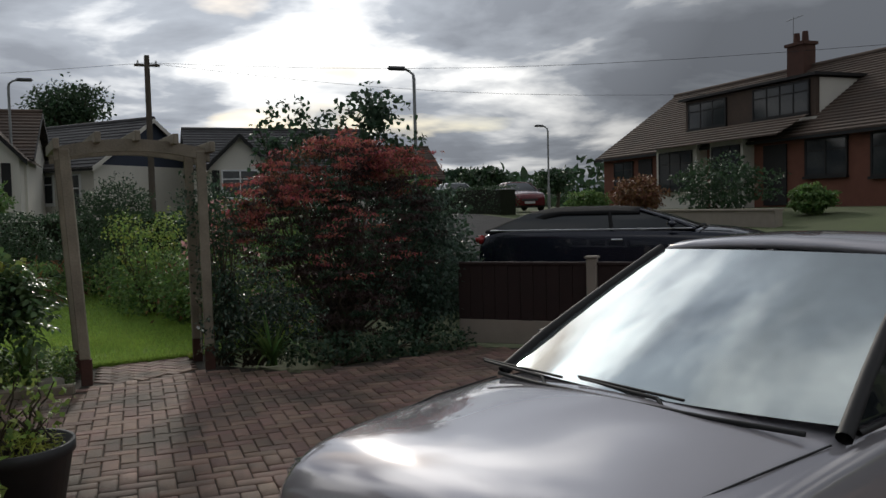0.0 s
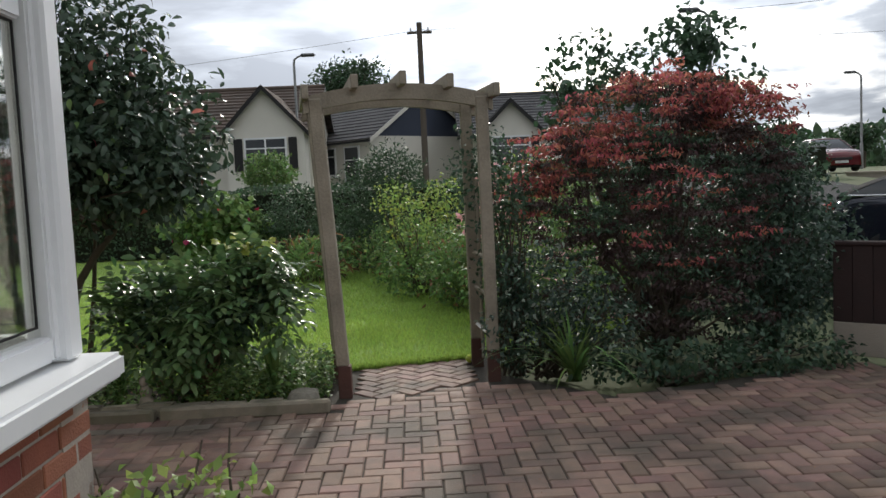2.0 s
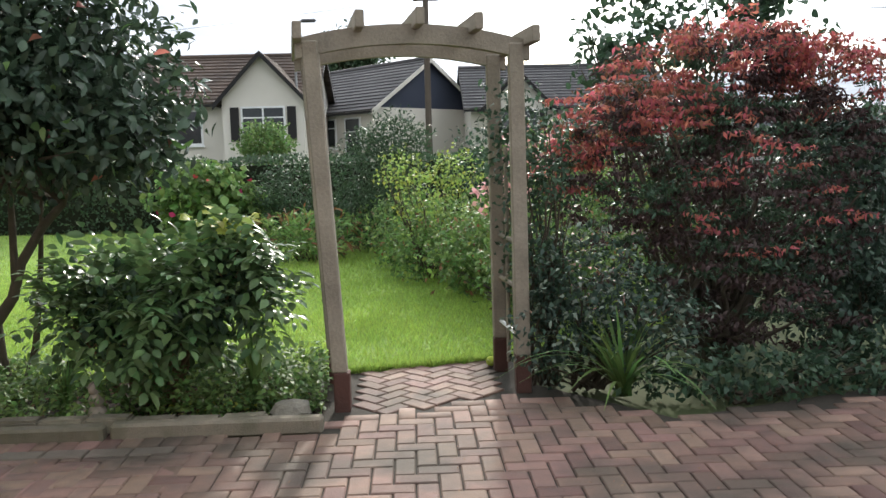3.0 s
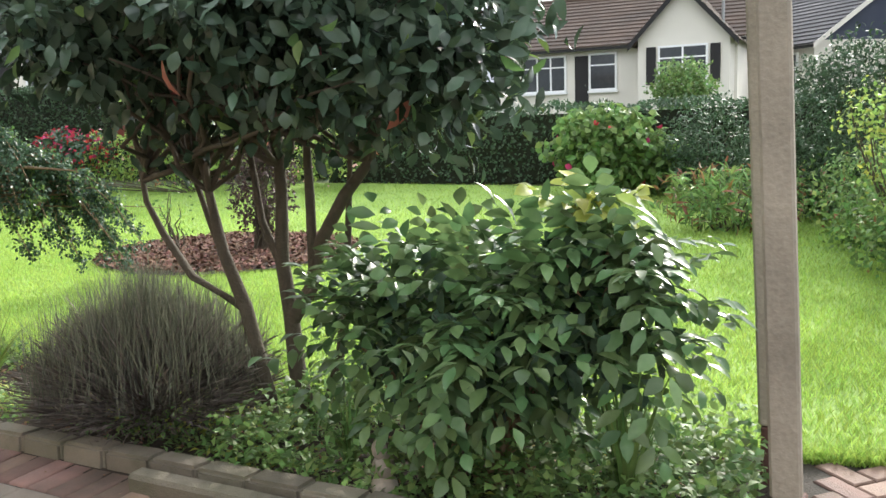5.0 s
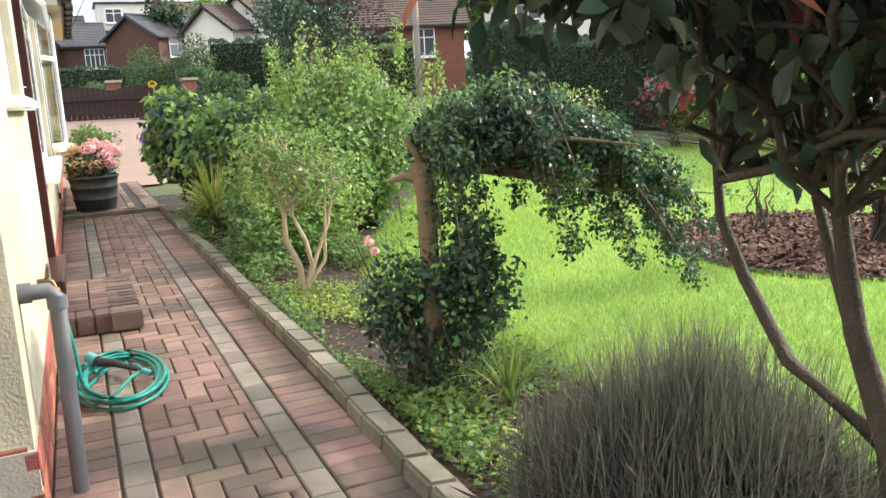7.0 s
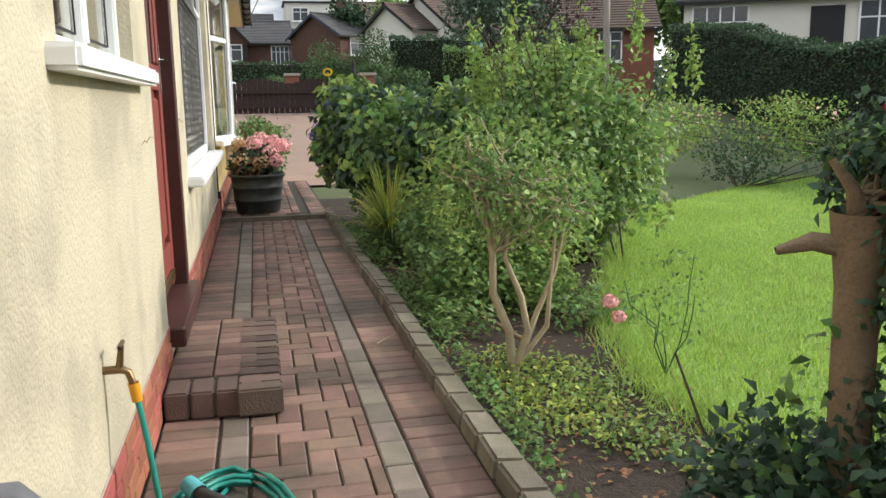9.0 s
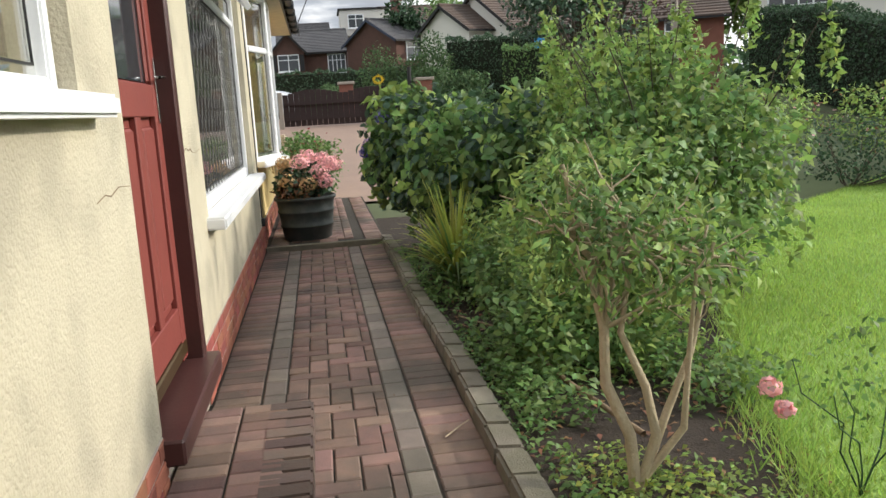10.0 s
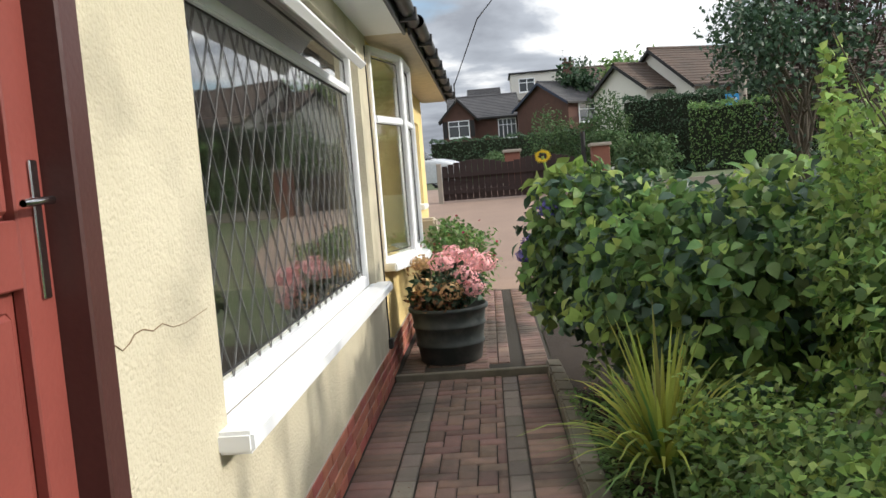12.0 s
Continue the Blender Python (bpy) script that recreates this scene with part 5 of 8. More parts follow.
def build_glossy_tree():
    t = thing("camellia_tree", "multi-stemmed small tree with glossy oval leaves and red tips", "tree")
    stems = [([(-2.55, 8.45, -0.02), (-2.62, 8.45, 0.29), (-2.68, 8.45, 0.56), (-2.78, 8.44, 0.82), (-2.82, 8.42, 1.10), (-2.85, 8.4, 1.6)], [0.06, 0.05, 0.045, 0.03, 0.018]),
             ([(-2.68, 8.45, 0.56), (-2.97, 8.43, 0.70), (-3.12, 8.42, 0.9), (-3.21, 8.42, 1.05), (-3.24, 8.4, 1.5)], [0.034, 0.028, 0.022, 0.014]),
             ([(-2.78, 8.44, 0.80), (-2.90, 8.5, 0.95), (-2.97, 8.5, 1.15), (-3.0, 8.5, 1.6)], [0.024, 0.02, 0.012]),
             ([(-2.48, 8.60, -0.02), (-2.53, 8.60, 0.26), (-2.54, 8.60, 0.50), (-2.58, 8.61, 0.75), (-2.55, 8.6, 1.1), (-2.58, 8.62, 1.7), (-2.5, 8.6, 2.4)], [0.068, 0.058, 0.052, 0.044, 0.032, 0.015]),
             ([(-2.54, 8.60, 0.48), (-2.42, 8.60, 0.64), (-2.35, 8.60, 0.86), (-2.21, 8.60, 1.07), (-2.07, 8.60, 1.22), (-2.0, 8.6, 1.5), (-1.8, 8.6, 1.9)], [0.055, 0.045, 0.04, 0.032, 0.015]),
             ([(-2.40, 8.60, 0.70), (-2.38, 8.58, 1.05), (-2.36, 8.55, 1.35), (-2.3, 8.5, 2.0)], [0.035, 0.03, 0.012]),
             ([(-2.58, 8.61, 0.72), (-2.66, 8.58, 0.95), (-2.68, 8.55, 1.3), (-2.7, 8.5, 1.9)], [0.03, 0.024, 0.012]),
             ([(-2.45, 8.68, -0.02), (-2.36, 8.72, 0.3), (-2.3, 8.74, 0.8), (-2.25, 8.75, 1.4)], [0.035, 0.03, 0.014])]
    stems = [(p, [q * 0.7 for q in r]) for p, r in stems]
    tubes("trunk", stems, BARK, t, sides=9)
    crown = [(-2.55, 8.55, 2.0, 1.0, 0.85, 0.75), (-1.85, 8.5, 1.95, 0.75, 0.75, 0.7), (-3.0, 8.45, 2.1, 0.8, 0.8, 0.8), (-2.3, 8.4, 2.55, 0.8, 0.7, 0.6), (-2.2, 8.0, 1.75, 0.85, 0.45, 0.45), (-1.6, 8.2, 1.6, 0.5, 0.45, 0.35), (-2.9, 7.85, 1.74, 0.55, 0.4, 0.26), (-2.3, 7.75, 1.8, 0.5, 0.35, 0.25)]
    ends = random_in(crown, 84)
    tubes("limb_growth", branches([(-2.82, 8.42, 1.10), (-3.22, 8.42, 1.15), (-2.97, 8.5, 1.15), (-2.56, 8.6, 1.2), (-2.07, 8.6, 1.22), (-2.36, 8.55, 1.3), (-2.68, 8.55, 1.3)], ends, 0.014, 0.004, 7, 0.09), BARK, t, sides=6)
    foliage("crown", crown, 15500, 0.09, 0.043, L_MAGNOLIA, t, 61, shell=0.2, gaps=0.25, freq=1.6, droop=0.35, jitter=0.9, bend=0.12, floor=1.12)
    foliage("young_leafage", crown, 220, 0.09, 0.042, L_MID, t, 62, shell=0.5, droop=0.3, floor=1.2)
    foliage("red_leafage", crown, 45, 0.12, 0.05, L_RED, t, 63, shell=0.85, droop=0.2, floor=1.2, label="scarlet young leaves")


build_glossy_tree()


def pinnate_mesh(name, spots, ways, rng, leaflets=5, length=0.10, width=0.055, stalk=0.32):
    """Mahonia fronds: pairs of leaflets along arching stalks."""
    C, W, U = [], [], []
    for p, d in zip(spots, ways):
        d = d / (np.linalg.norm(d) + 1e-9)
        side = np.cross(d, [0, 0, 1.0])
        side /= np.linalg.norm(side) + 1e-9
        up = np.cross(side, d)
        st = stalk * rng.uniform(0.75, 1.2)
        for k in range(leaflets):
            s = 0.25 + 0.75 * k / (leaflets - 1)
            c = p + d * st * (s - 0.6) - np.array([0, 0, 0.16]) * st * s * s
            for sg in (1, -1):
                w = d * 0.55 + side * sg * 0.9 - np.array([0, 0, 0.25]) + rng.normal(size=3) * 0.12
                C.append(c + side * sg * length * 0.5)
                W.append(w)
                U.append(up + rng.normal(size=3) * 0.15)
        C.append(p + d * st * 0.5 - np.array([0, 0, 0.14]) * st)
        W.append(d - np.array([0, 0, 0.4]))
        U.append(up)
    return leaf_mesh(name, np.array(C), np.array(W), np.array(U), length, width, rng, 0.14, fine=True)


def build_mahonia():
    t = thing("mahonia_shrub", "broad evergreen mahonia with glossy pinnate leaves, yellow shoot", "shrub")
    blobs = [(-1.45, 8.28, 0.62, 0.58, 0.42, 0.38), (-1.05, 8.25, 0.72, 0.42, 0.38, 0.30), (-1.75, 8.3, 0.6, 0.34, 0.36, 0.32), (-1.0, 8.3, 0.95, 0.24, 0.2, 0.16)]
    rng = np.random.default_rng(71)
    p, d = foliage_points(blobs, 300, rng, 0.45, gaps=0.3, freq=2.6, floor=0.2)
    d = d * 0.9 + np.array([0, -0.1, 0.0]) + rng.normal(size=d.shape) * 0.35
    link_mesh("frond_mass", pinnate_mesh("frond_mass", p, d, rng, 6, 0.095, 0.046, 0.44), L_MAHONIA, t)
    # dark infill: the crown's inner shade is put into these leaves' colour
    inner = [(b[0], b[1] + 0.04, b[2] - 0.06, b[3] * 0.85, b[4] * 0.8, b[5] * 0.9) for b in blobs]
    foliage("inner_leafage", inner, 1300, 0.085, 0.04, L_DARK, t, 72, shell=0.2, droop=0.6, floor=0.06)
    p, d = foliage_points([(-1.0, 8.28, 1.10, 0.14, 0.12, 0.08)], 7, rng, 0.4)
    link_mesh("yellow_shoot", pinnate_mesh("yellow_shoot", p, d + np.array([0, 0, 0.5]), rng, 3, 0.10, 0.055, 0.22), L_YELLOW, t, "yellow young shoot")
    p, d = foliage_points(blobs, 7, rng, 0.8, floor=0.15)
    for a, b in zip(p, d):
        link_mesh("reddened_leaf", leaf_mesh("reddened_leaf", a[None], (b - np.array([0, 0, 0.8]))[None], b[None], 0.12, 0.055, rng), L_DRY, t)
    tubes("stem_growth", [(wiggle((-1.45 + rp.uniform(-.2, .2), 8.35 + rp.uniform(-.1, .1), 0.0), e, 6, 0.05, rp), [0.016, 0.006]) for e in random_in(blobs, 26)], BARK_TAN, t, sides=6)


build_mahonia()


def build_lavender():
    t = thing("lavender_bush", "grey twiggy lavender dome with faded flower spikes", "shrub")
    rng = np.random.default_rng(81)
    n = 4600
    a, e = rng.uniform(0, 2 * math.pi, n), np.arccos(rng.uniform(0.18, 1, n))
    d = np.stack([np.sin(e) * np.cos(a), np.sin(e) * np.sin(a), np.cos(e)], 1)
    base = np.array([-3.18, 8.32, 0.06]) + d * np.array([0.16, 0.14, 0.06])
    ln = rng.uniform(0.36, 0.60, n)
    end = base + d * ln[:, None] * np.array([1.05, 0.95, 0.95]) + rng.normal(size=(n, 3)) * 0.03
    start = base + (end - base) * rng.uniform(0.25, 0.7, n)[:, None]
    link_mesh("twig_growth", leaf_mesh("twig_growth", (start + end) / 2, end - start, rng.normal(size=(n, 3)), 0.15, 0.0035, rng, 0.05), L_LAVENDER, t)
    p, dd = foliage_points([(-3.18, 8.32, 0.2, 0.56, 0.5, 0.38)], 6000, rng, 0.5, gaps=0.2, freq=3.4, floor=0.05)
    link_mesh("grey_foliage", leaf_mesh("grey_foliage", p, dd + rng.normal(size=dd.shape) * 0.4 + np.array([0, 0, 0.7]), rng.normal(size=dd.shape), 0.045, 0.006, rng, 0.05), L_LAVENDER, t)
    m = 2300
    a = rng.uniform(0, 2 * math.pi, m)
    r = rng.uniform(0, 0.6, m)
    b = np.stack([-3.18 + r * np.cos(a), 8.32 + 0.9 * r * np.sin(a), 0.20 + 0.25 * (1 - (r / 0.62) ** 2)], 1)
    blades("stalk_growth", b, rng.uniform(0.18, 0.38, m), 0.3, 0.0018, leafy("lavender_stalk", (0.18, 0.19, 0.13), (0.13, 0.135, 0.10)), t, rng)
    tubes("woody_base", [(wiggle((-3.18 + rp.uniform(-.06, .06), 8.32 + rp.uniform(-.06, .06), 0.0), (-3.18 + rp.uniform(-.4, .4), 8.32 + rp.uniform(-.35, .35), rp.uniform(0.2, 0.42)), 5, 0.04, rp), [0.014, 0.005]) for _ in range(40)], BARK, t, sides=5)


build_lavender()


def build_standard_tree():
    t = thing("weeping_standard", "weeping standard tree on a tan trunk, trailing small-leaved branches", "tree")
    x, y = -5.0, 8.28
    tubes("trunk", [([(x, y, -0.02), (x + 0.01, y, 0.5), (x, y, 0.95), (x + 0.01, y - 0.01, 1.12)], [0.055, 0.046, 0.047, 0.065])], BARK_TAN, t, sides=10)
    arms = [([(x, y, 1.03), (x - 0.03, y - 0.1, 1.05), (x - 0.05, y - 0.17, 1.03)], [0.03, 0.022, 0.01]), ([(x, y, 1.08), (x + 0.04, y - 0.06, 1.17), (x + 0.02, y - 0.1, 1.23)], [0.03, 0.016, 0.008]),
            ([(x, y, 1.06), (x + 0.2, y + 0.2, 1.14), (x + 0.45, y + 0.5, 1.2), (x + 0.6, y + 0.75, 1.16)], [0.026, 0.018, 0.011, 0.005])]
    shoots, tips, top = [], [], []
    for _ in range(110):
        k = rp.random()
        ax, ay = x + rp.uniform(-.2, .42), y - 0.02 + 1.14 * k
        az = 1.22 + 0.18 * math.sin(math.pi * min(1, k * 1.3)) - 0.25 * k * k + rp.uniform(-.1, .1)
        apex = Vector((ax, ay, az))
        out_ = Vector((ax - x, ay - y - 0.2, 0)) * 0.35
        drop = rp.choice((0.06, 0.15, 0.25, 0.38, 0.5, 0.62)) * rp.uniform(0.7, 1.1)
        end = apex + out_ + Vector((rp.uniform(-.08, .08), rp.uniform(-.08, .08), -drop))
        line = wiggle((x, y, 1.1), apex, 5, 0.06, rp) + wiggle(apex, end, 4, 0.03, rp)[1:]
        shoots.append((line, [0.009, 0.006, 0.002]))
        for q in line[3:]:
            tips.append((q[0], q[1], q[2], rp.uniform(.05, .09), rp.uniform(.05, .09), rp.uniform(.05, .10)))
        top.append((apex.x, apex.y, apex.z + 0.02, 0.07, 0.07, 0.05))
    tubes("branch_growth", arms + shoots, BARK_TAN, t, sides=5)
    foliage("crown", tips, 21000, 0.031, 0.02, L_DARK, t, 91, shell=0.1, gaps=0.16, freq=2.6, droop=0.6)
    # lighter leaf colour over the branch tops paints the crown's lit upper side
    foliage("bright_leafage", top + tips[::4], 5200, 0.031, 0.02, L_MID, t, 92, shell=0.4, gaps=0.15, freq=2.6, droop=0.4)
    v = thing("ivy_clump", "dark bushy growth round the foot of the trunk", "shrub")
    foliage("foliage", [(x + 0.02, y, 0.30, 0.28, 0.30, 0.34), (x + 0.1, y + 0.14, 0.5, 0.25, 0.28, 0.3), (x - 0.08, y - 0.16, 0.42, 0.17, 0.18, 0.26), (x + 0.15, y + 0.16, 0.66, 0.14, 0.14, 0.2)], 4000, 0.047, 0.028, L_DARK, v, 93, shell=0.2, gaps=0.18, freq=3.0, floor=0.0)
    foliage("bright_leafage", [(x + 0.05, y + 0.05, 0.45, 0.3, 0.32, 0.42)], 500, 0.045, 0.026, L_MID, v, 94, shell=0.7, gaps=0.2, freq=3.0, floor=0.05)
    tubes("stem_growth", [(wiggle((x + rp.uniform(-.15, .15), y + rp.uniform(-.15, .15), 0.0), (x + rp.uniform(-.3, .3), y + rp.uniform(-.3, .3), rp.uniform(.3, .75)), 5, 0.04, rp), [0.008, 0.003]) for _ in range(16)], BARK, v, sides=5)


build_standard_tree()


def build_pale_shrub():
    t = thing("pale_stemmed_shrub", "open shrub with pale peeling stems and light green leaves", "shrub")
    x, y = -7.32, 8.22
    st = [([(x, y, -0.02), (x, y - 0.02, 0.22), (x - 0.02, y - 0.1, 0.42), (x - 0.02, y - 0.1, 0.62), (x - 0.05, y - 0.16, 0.95), (x - 0.06, y - 0.22, 1.2)], [0.035, 0.03, 0.028, 0.022, 0.012]),
          ([(x, y, -0.02), (x + 0.02, y + 0.07, 0.22), (x, y + 0.04, 0.40), (x - 0.02, y - 0.04, 0.6), (x - 0.02, y + 0.02, 0.95)], [0.03, 0.026, 0.02, 0.01]),
          ([(x, y, -0.02), (x, y + 0.12, 0.3), (x - 0.02, y + 0.22, 0.5), (x, y + 0.3, 0.9)], [0.026, 0.02, 0.01]),
          ([(x, y, 0.02), (x + 0.05, y + 0.16, 0.25), (x + 0.05, y + 0.18, 0.5), (x + 0.08, y + 0.2, 0.85)], [0.022, 0.018, 0.008])]
    st = [(p, [q * 0.72 for q in r]) for p, r in st]
    tubes("stem_growth", st, BARK_PALE, t, sides=8)
    blobs = [(x - 0.05, y - 0.1, 1.0, 0.38, 0.36, 0.34), (x, y + 0.2, 0.88, 0.32, 0.28, 0.28), (x - 0.1, y - 0.25, 1.08, 0.24, 0.2, 0.22)]
    tubes("twig_growth", branches([(x - 0.05, y - 0.16, 0.95), (x - 0.02, y + 0.02, 0.9), (x, y + 0.28, 0.85), (x - 0.02, y - 0.1, 0.62)], random_in(blobs, 60, 1.0), 0.008, 0.002), BARK_PALE, t, sides=5)
    foliage("leafage", blobs, 1500, 0.052, 0.018, L_MID, t, 101, shell=0.1, gaps=0.3, freq=3.0, droop=0.4)
    foliage("light_leafage", blobs, 800, 0.052, 0.02, L_LIGHT, t, 102, shell=0.5, droop=0.3)


build_pale_shrub()


def shrub(name, label, blobs, n, length, width, mat, seed, base=None, stems=10, gaps=0.15, shell=0.4, extra=None, floor=None, droop=0.2, up=0.4, category="shrub", bark=None, group=""):
    """A rounded leafy shrub: stems from its base to its crown, and leaves."""
    t = thing(name, label, category, group)
    b = base or (blobs[0][0], blobs[0][1], ground_height(blobs[0][0], blobs[0][1]))
    tubes("stem_growth", [(wiggle((b[0] + rp.uniform(-.1, .1), b[1] + rp.uniform(-.1, .1), b[2] - 0.03), e, 6, 0.06, rp), [0.014, 0.004]) for e in random_in(blobs, stems)], bark or BARK, t, sides=5)
    foliage("leafage", blobs, n, length, width, mat, t, seed, shell=shell, gaps=gaps, floor=(b[2] - 0.02 if floor is None else floor), droop=droop, up=up)
    for i, (m2, n2, l2, w2, lb) in enumerate(extra or ()):
        foliage(lb, blobs, n2, l2, w2, m2, t, seed + 500 + i, shell=0.85, gaps=gaps * 0.7, floor=(b[2] if floor is None else floor), droop=droop)
    return t


# L_DARK leaves paint shaded gaps, L_LIGHT ones sunlit tops, into the hydrangea
shrub("hydrangea_bush", "large leafy hydrangea leaning over the path", [(-12.2, 8.55, 0.85, 0.9, 0.75, 0.65), (-12.9, 8.4, 0.95, 0.8, 0.75, 0.6), (-11.6, 8.9, 0.8, 0.7, 0.7, 0.6), (-12.8, 8.05, 1.2, 0.5, 0.42, 0.42), (-13.0, 7.95, 0.8, 0.5, 0.35, 0.4), (-11.9, 9.3, 1.0, 0.8, 0.7, 0.6)], 8000, 0.105, 0.072, L_MID, 111, base=(-12.3, 8.6, 0), stems=40, gaps=0.27, droop=0.7, up=0.2, extra=((L_LIGHT, 1700, 0.10, 0.07, "bright_leafage"), (L_DARK, 2400, 0.10, 0.07, "dark_leafage")))
hv = thing("violet_hydrangea", "violet hydrangea flower heads among the leaves", "flowers")
for i, p in enumerate(((-12.9, 7.62, 1.02), (-12.6, 7.78, 1.35), (-13.1, 7.66, 1.08))):
    flower_head("flower_head", p, 0.075, L_VIOLET, hv, 120 + i, 120, 0.03)
    tubes("flower_stem", [(wiggle((p[0], p[1] + 0.5, 0.5), p, 5, 0.03, rp), [0.006, 0.004])], L_MID, hv, sides=5)
sf = thing("sunflower", "small yellow sunflower above the hydrangea leaves", "flower")
sc = Vector((-12.9, 7.78, 1.72))
tubes("stem", [(wiggle((-12.95, 8.2, 0.0), sc, 6, 0.04, rp), [0.014, 0.009])], L_LIGHT, sf, sides=6)
rng_ = np.random.default_rng(5)
a_ = np.linspace(0, 2 * math.pi, 22, endpoint=False)
link_mesh("petal_ring", leaf_mesh("petal_ring", np.array(sc) + np.stack([np.full(22, 0.03), 0.045 * np.cos(a_), 0.035 * np.sin(a_)], 1), np.stack([np.full(22, 0.2), np.cos(a_), np.sin(a_)], 1), np.tile([1.0, 0, 0], (22, 1)), 0.035, 0.016, rng_), material("sunflower_petal", (0.75, 0.50, 0.02), rough=0.7, bump=0.0), sf)
foliage("leafage", [(-12.9, 7.9, 1.5, 0.22, 0.25, 0.18)], 40, 0.16, 0.11, L_LIGHT, sf, 126)
# the outer L_LIGHT leaves carry sunlight on the shrub in their colour
shrub("tall_border_shrub", "tall airy green shrub with upright shoots", [(-10.2, 9.5, 0.9, 0.95, 0.85, 0.8), (-9.9, 9.7, 0.9, 0.8, 0.6, 0.75), (-10.9, 9.5, 1.15, 0.85, 0.7, 0.7), (-9.3, 9.0, 0.65, 0.6, 0.45, 0.55)], 9000, 0.075, 0.045, L_MID, 131, base=(-10.1, 9.7, 0), stems=60, gaps=0.2, extra=((L_LIGHT, 3800, 0.07, 0.045, "bright_leafage"),))
sh_ = thing("upright_shoots", "long upright leafy shoots above the border", "shrub")
ends = [(-10.2 + rp.uniform(-1.1, 0.9), 9.6 + rp.uniform(-0.8, 0.8), rp.uniform(1.75, 2.3)) for _ in range(24)]
tubes("shoot_growth", [(wiggle((-10.1 + rp.uniform(-.4, .4), 9.6 + rp.uniform(-.4, .4), 0.0), e, 8, 0.06, rp), [0.01, 0.003]) for e in ends], BARK, sh_, sides=5)
foliage("leafage", [(e[0], e[1], e[2] - 0.3, 0.08, 0.08, 0.34) for e in ends], 2000, 0.06, 0.035, L_LIGHT, sh_, 133, shell=0.1)
shrub("low_bed_shrub", "bluish green shrub beside the path edge", [(-9.6, 8.45, 0.35, 0.55, 0.45, 0.35), (-8.8, 8.4, 0.25, 0.5, 0.35, 0.25), (-10.3, 8.5, 0.3, 0.5, 0.4, 0.3)], 3200, 0.06, 0.035, L_MID, 141, stems=24, gaps=0.15)
sp1 = thing("sedge_clump", "clump of arching yellow-green strap leaves by the path", "grass clump")
strap_leaves("blade_tuft", (-10.75, 8.12, 0.02), 130, 0.82, 0.028, L_YELLOW, sp1, 151, spread=0.75)
strap_leaves("green_tuft", (-10.7, 8.12, 0.02), 70, 0.66, 0.026, L_MID, sp1, 152, spread=0.95)
sp2 = thing("strap_leaf_clump", "clump of drooping strap leaves beside the arch", "grass clump")
strap_leaves("blade_tuft", (1.3, 8.12, 0.0), 60, 0.72, 0.026, L_MID, sp2, 153, spread=0.95, arch=1.1)
sp3 = thing("grass_tuft", "tuft of long pale grass beside the ivy clump", "grass clump")
strap_leaves("blade_tuft", (-4.55, 8.45, 0.0), 60, 0.42, 0.014, L_LIGHT, sp3, 154, spread=0.8)
sp4 = thing("iris_clump", "narrow upright leaves under the mahonia", "grass clump")
strap_leaves("blade_tuft", (-0.85, 8.15, 0.0), 46, 0.5, 0.022, L_MID, sp4, 155, spread=0.4)
strap_leaves("low_tuft", (-1.95, 8.15, 0.0), 40, 0.36, 0.016, L_MID, sp4, 156, spread=0.5)


